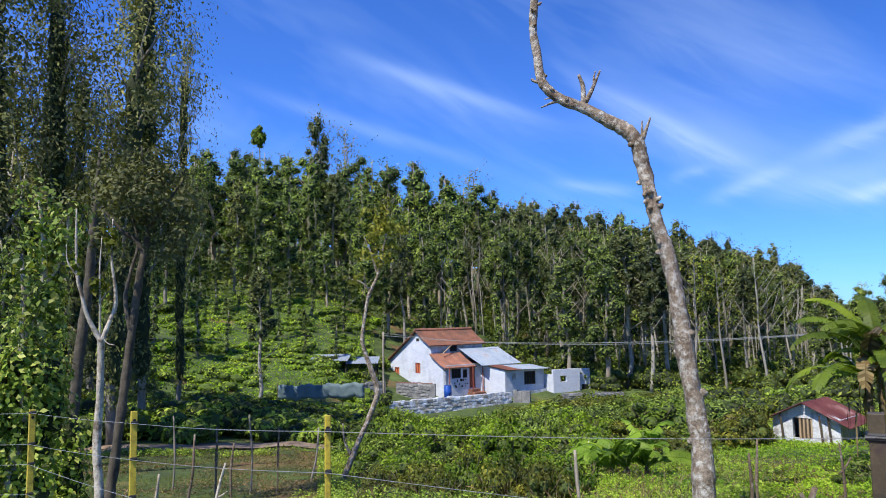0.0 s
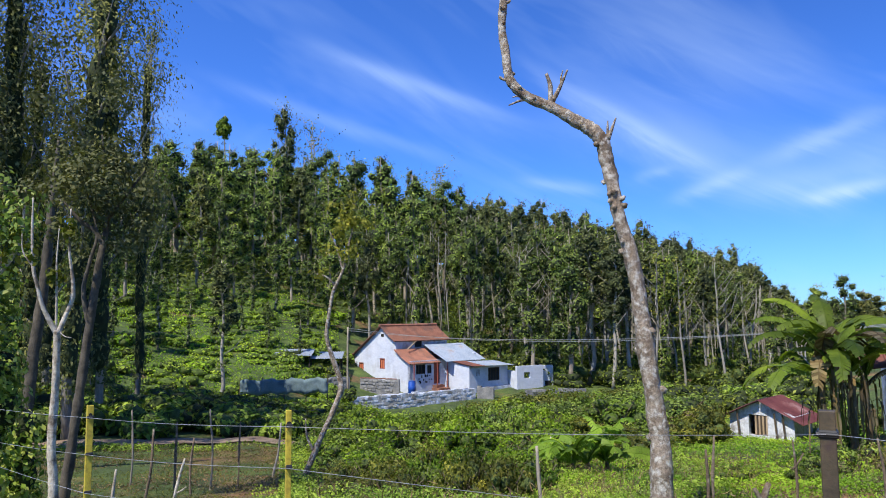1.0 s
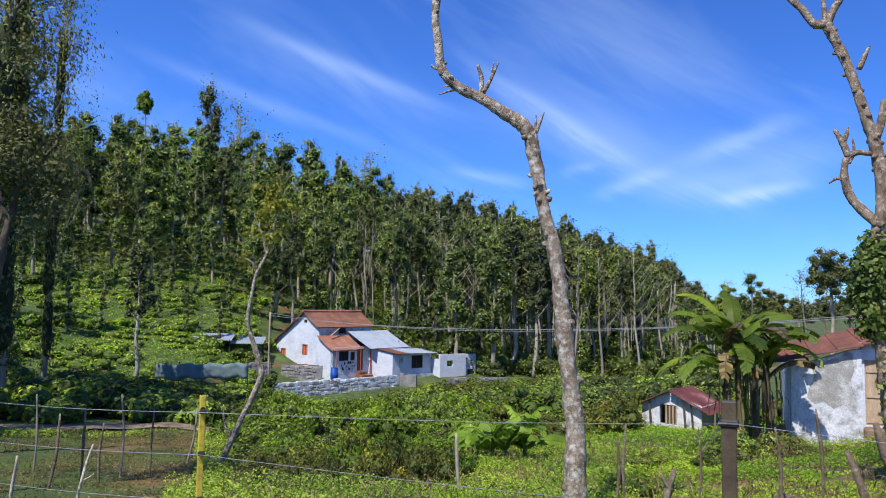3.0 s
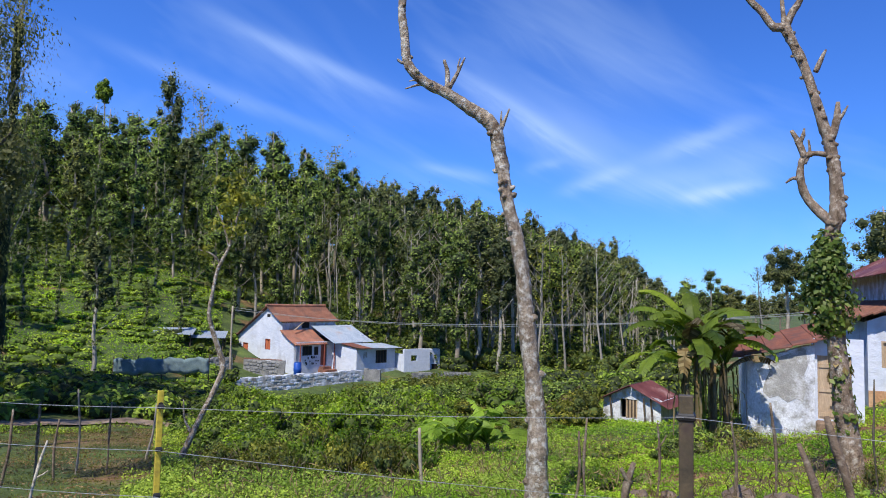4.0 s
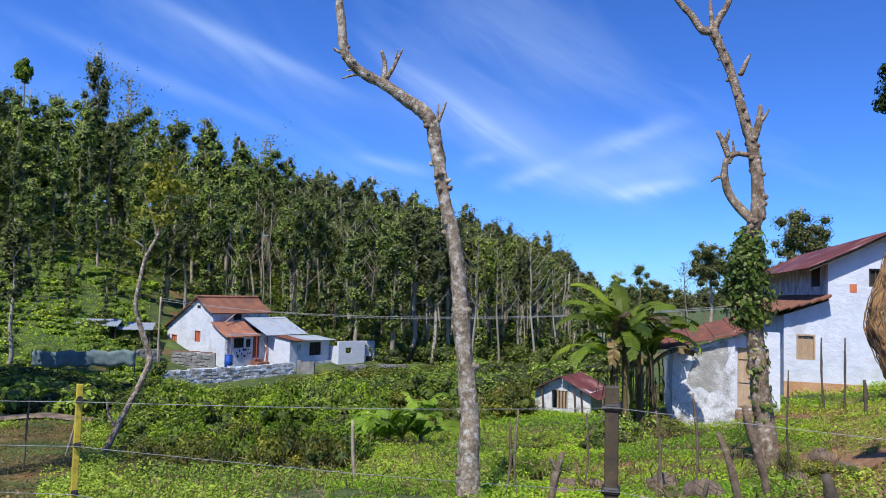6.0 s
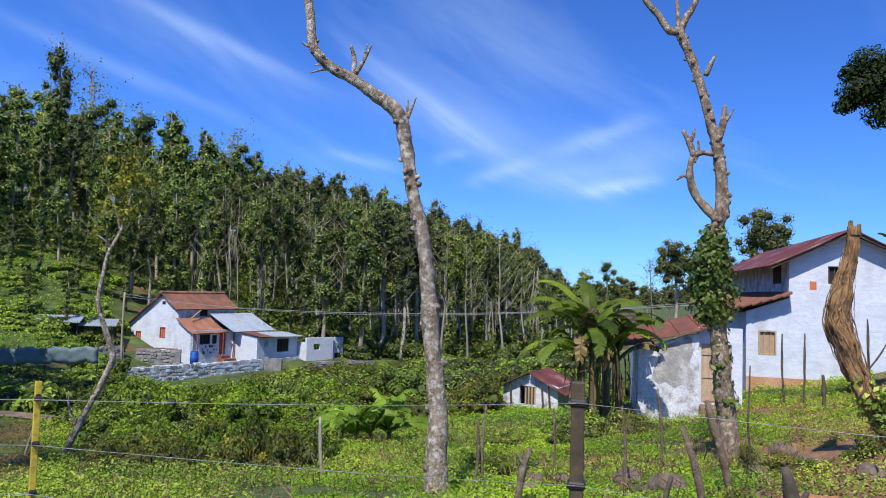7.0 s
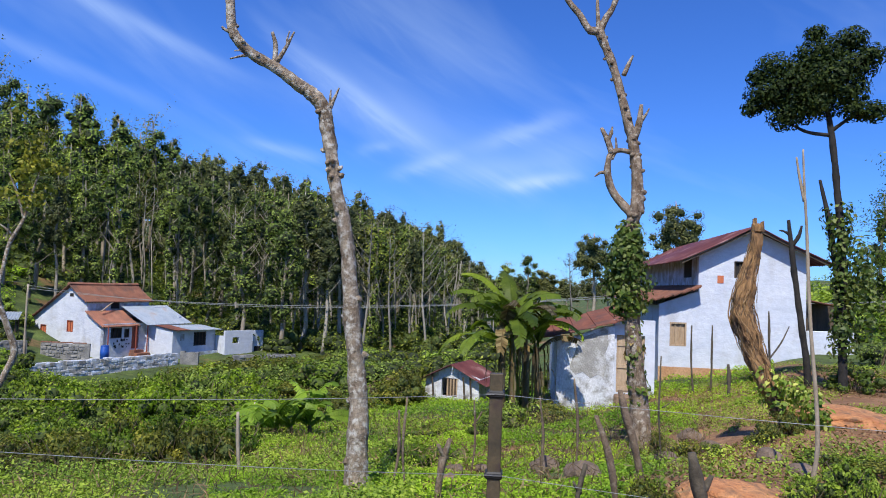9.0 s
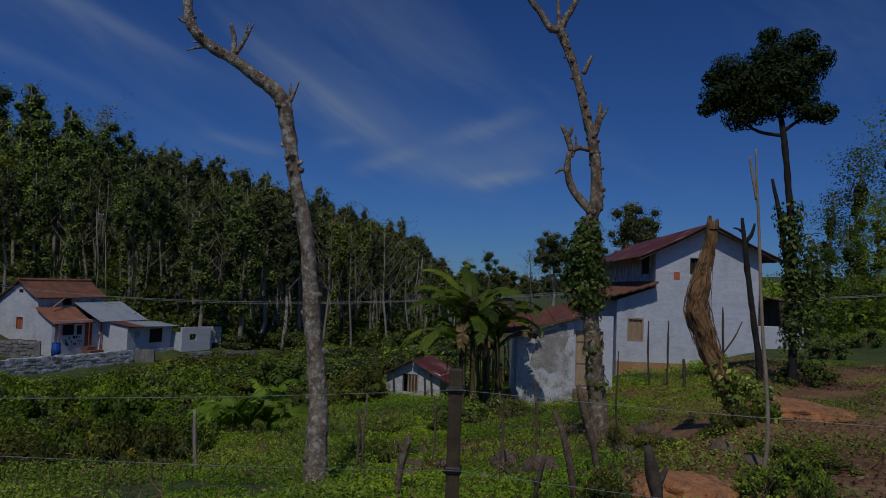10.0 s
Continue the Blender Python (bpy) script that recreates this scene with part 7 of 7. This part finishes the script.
for b0, e0, b1, e1, d, r, mat_, fk in (
        (42.2, -15.8, 39.6, -7.63, 6.4, 0.035, BARK_BROWN, None), (39.8, -16.0, 37.86, -9.64, 6.2, 0.03, BARK_BROWN, None), (46.2, -15.5, 44.87, -11.71, 6.0, 0.05, BARK_DARK, (0.55, 0.13, 0.14)),
        (36.4, -16.5, 37.17, -13.22, 6.3, 0.028, BARK_DARK, (0.6, -0.08, 0.1)), (25.7, -16.6, 26.54, -12.01, 7.2, 0.04, BARK_BROWN, (0.75, -0.1, 0.15)), (10.35, -15.2, 9.91, -10.2, 10.5, 0.03, BARK_GREY, None),
        (42.8, -10.0, 42.46, -4.9, 9.0, 0.012, BARK_DARK, (0.6, 0.12, 0.05)), (44.6, -7.2, 44.4, -2.48, 24.0, 0.035, BARK_DARK, None), (45.8, -6.8, 45.85, -2.41, 24.0, 0.035, BARK_DARK, None),
        (23.2, -16.5, 23.0, -9.0, 8.0, 0.018, BARK_BROWN, None), (21.8, -16.8, 22.4, -10.0, 8.2, 0.018, BARK_BROWN, None), (28.0, -14.5, 28.2, -9.0, 10.5, 0.02, BARK_BROWN, (0.7, 0.15, 0.2)),
        (33.5, -14.0, 33.4, -8.5, 9.0, 0.02, BARK_BROWN, None), (36.2, -14.5, 36.0, -7.0, 9.5, 0.018, BARK_BROWN, None), (49.6, -7.0, 49.7, -1.2, 18.0, 0.03, BARK_DARK, (0.5, 0.7, 0.8)),
        (47.0, -7.5, 47.0, -5.2, 22.0, 0.06, BARK_DARK, None), (-19.6, -12.5, -19.0, -8.2, 16.0, 0.03, BARK_BROWN, None), (-17.5, -12.5, -17.4, -7.8, 17.0, 0.03, BARK_BROWN, None),
        (-16.3, -13.0, -16.2, -9.0, 16.5, 0.03, BARK_BROWN, None), (-15.0, -12.5, -15.1, -7.0, 18.0, 0.025, BARK_GREY, None), (-20.5, -12.0, -20.5, -6.8, 19.0, 0.025, BARK_GREY, None), (-13.0, -12.0, -12.9, -8.0, 18.0, 0.025, BARK_BROWN, None),
        (-18.0, -13.0, -16.8, -10.4, 10.5, 0.02, BARK_PALE, (0.6, 0.12, 0.08)), (-22.0, -13.0, -21.4, -10.8, 10.5, 0.02, BARK_PALE, None), (-10.6, -12.0, -9.9, -8.2, 20.0, 0.03, BARK_GREY, None),
        (11.5, -12.5, 11.0, -9.5, 20.0, 0.03, BARK_PALE, None), (-4.8, -7.1, -4.85, -1.0, 56.0, 0.09, BARK_GREY, None)):
    stake(b0, up(e0, d), b1, up(e1, d), d, r, "rough bare wooden stake standing in the weeds", mat_, fk)


# ---- lane, rocks, soil heap ----
def lane():
    bm = bmesh.new()
    rows = []
    for i in range(70):
        b = -42 + 34.5 * i / 69
        dc = 29.5 + 0.6 * math.sin(i * 0.13)
        rows.append([bm.verts.new((*at(b, dc + o), land(*at(b, dc + o)) + 0.09 - 0.03 * abs(o))) for o in (-0.8, -0.4, 0, 0.4, 0.8)])
    for a, b in zip(rows, rows[1:]):
        for k in range(4):
            bm.faces.new((a[k], a[k + 1], b[k + 1], b[k]))
    tagged(part("road", bm, ROAD, smooth_shade=True), "narrow pale dirt lane along the hillside", "road", kind="structure")


lane()


def rock(b, d, r, seed, mat_=ROCK, name="rock", label="rounded grey-brown field rock", flat=0.6):
    x, y = at(b, d)
    bm = bmesh.new()
    bmesh.ops.create_icosphere(bm, subdivisions=4 if name == "earth_mound" else 3, radius=r)
    for v in bm.verts:
        v.co *= 1 + 0.28 * noise.noise(v.co / r * 1.3 + Vector((seed, 0, 0))) + 0.10 * noise.noise(v.co / r * 4 + Vector((0, seed, 0))) + 0.04 * noise.noise(v.co / r * 11)
        v.co.z *= flat
    ob = part(name, bm, mat_, smooth_shade=True)
    ob.location = (x, y, land(x, y) + r * flat * 0.3)
    tagged(ob, label, name.replace("_", " "), "field rocks" if name == "rock" else "")


for i, (b, d, r) in enumerate(((37.0, 8.3, 0.27), (34.0, 9.6, 0.24), (26.9, 9.8, 0.18), (43.0, 9.7, 0.20), (46.0, 12.0, 0.25), (29.0, 11.0, 0.15), (52.0, 8.2, 0.16), (50.0, 9.3, 0.18), (40.5, 10.5, 0.15), (44.5, 14.0, 0.3), (26.4, 8.2, 0.14))):
    rock(b, d, r * 0.8, i * 3.3, flat=0.75)
rock(47.4, 6.7, 0.42, 40, SOIL_RED, "earth_mound", "small mound of fresh orange-red earth", 0.38)
rock(54.3, 13.5, 0.9, 47, SOIL_RED, "earth_mound", "low bank of bare red earth", 0.18)


# ---- overhead line ----
def overhead(points, sag, r, label, mat_=WIRE):
    root = thing("overhead_wire", label, "wire", "overhead wires")
    line = []
    for p, q in zip(points, points[1:]):
        p, q = Vector(p), Vector(q)
        for i in range(14):
            f = i / 14
            line.append(p.lerp(q, f) - Vector((0, 0, sag * 4 * f * (1 - f))))
    line.append(Vector(points[-1]))
    bm = bmesh.new()
    tube(bm, line, [r] * len(line), 5)
    part("cable", bm, mat_, root)


def high_at(b, el, d):
    return (*at(b, d), up(el, d))


overhead([high_at(-4.8, -1.3, 56), high_at(39.0, -0.6, 34), high_at(75, 2.5, 40)], 0.75, 0.016, "slack pale power cable across the valley")
overhead([high_at(-4.8, -1.1, 56), high_at(39.0, -0.4, 34), high_at(75, 3.2, 40)], 1.0, 0.012, "second slack power cable across the valley")
overhead([high_at(-30, -0.6, 52), high_at(-4.8, -0.8, 56)], 0.5, 0.012, "cable running along the hillside to the pole", WIRE_DARK)
overhead([high_at(-4.8, -0.9, 56), (*at(-2.0, 61.5), 0.2)], 0.25, 0.012, "cable drop to the farmhouse gable", WIRE_DARK)
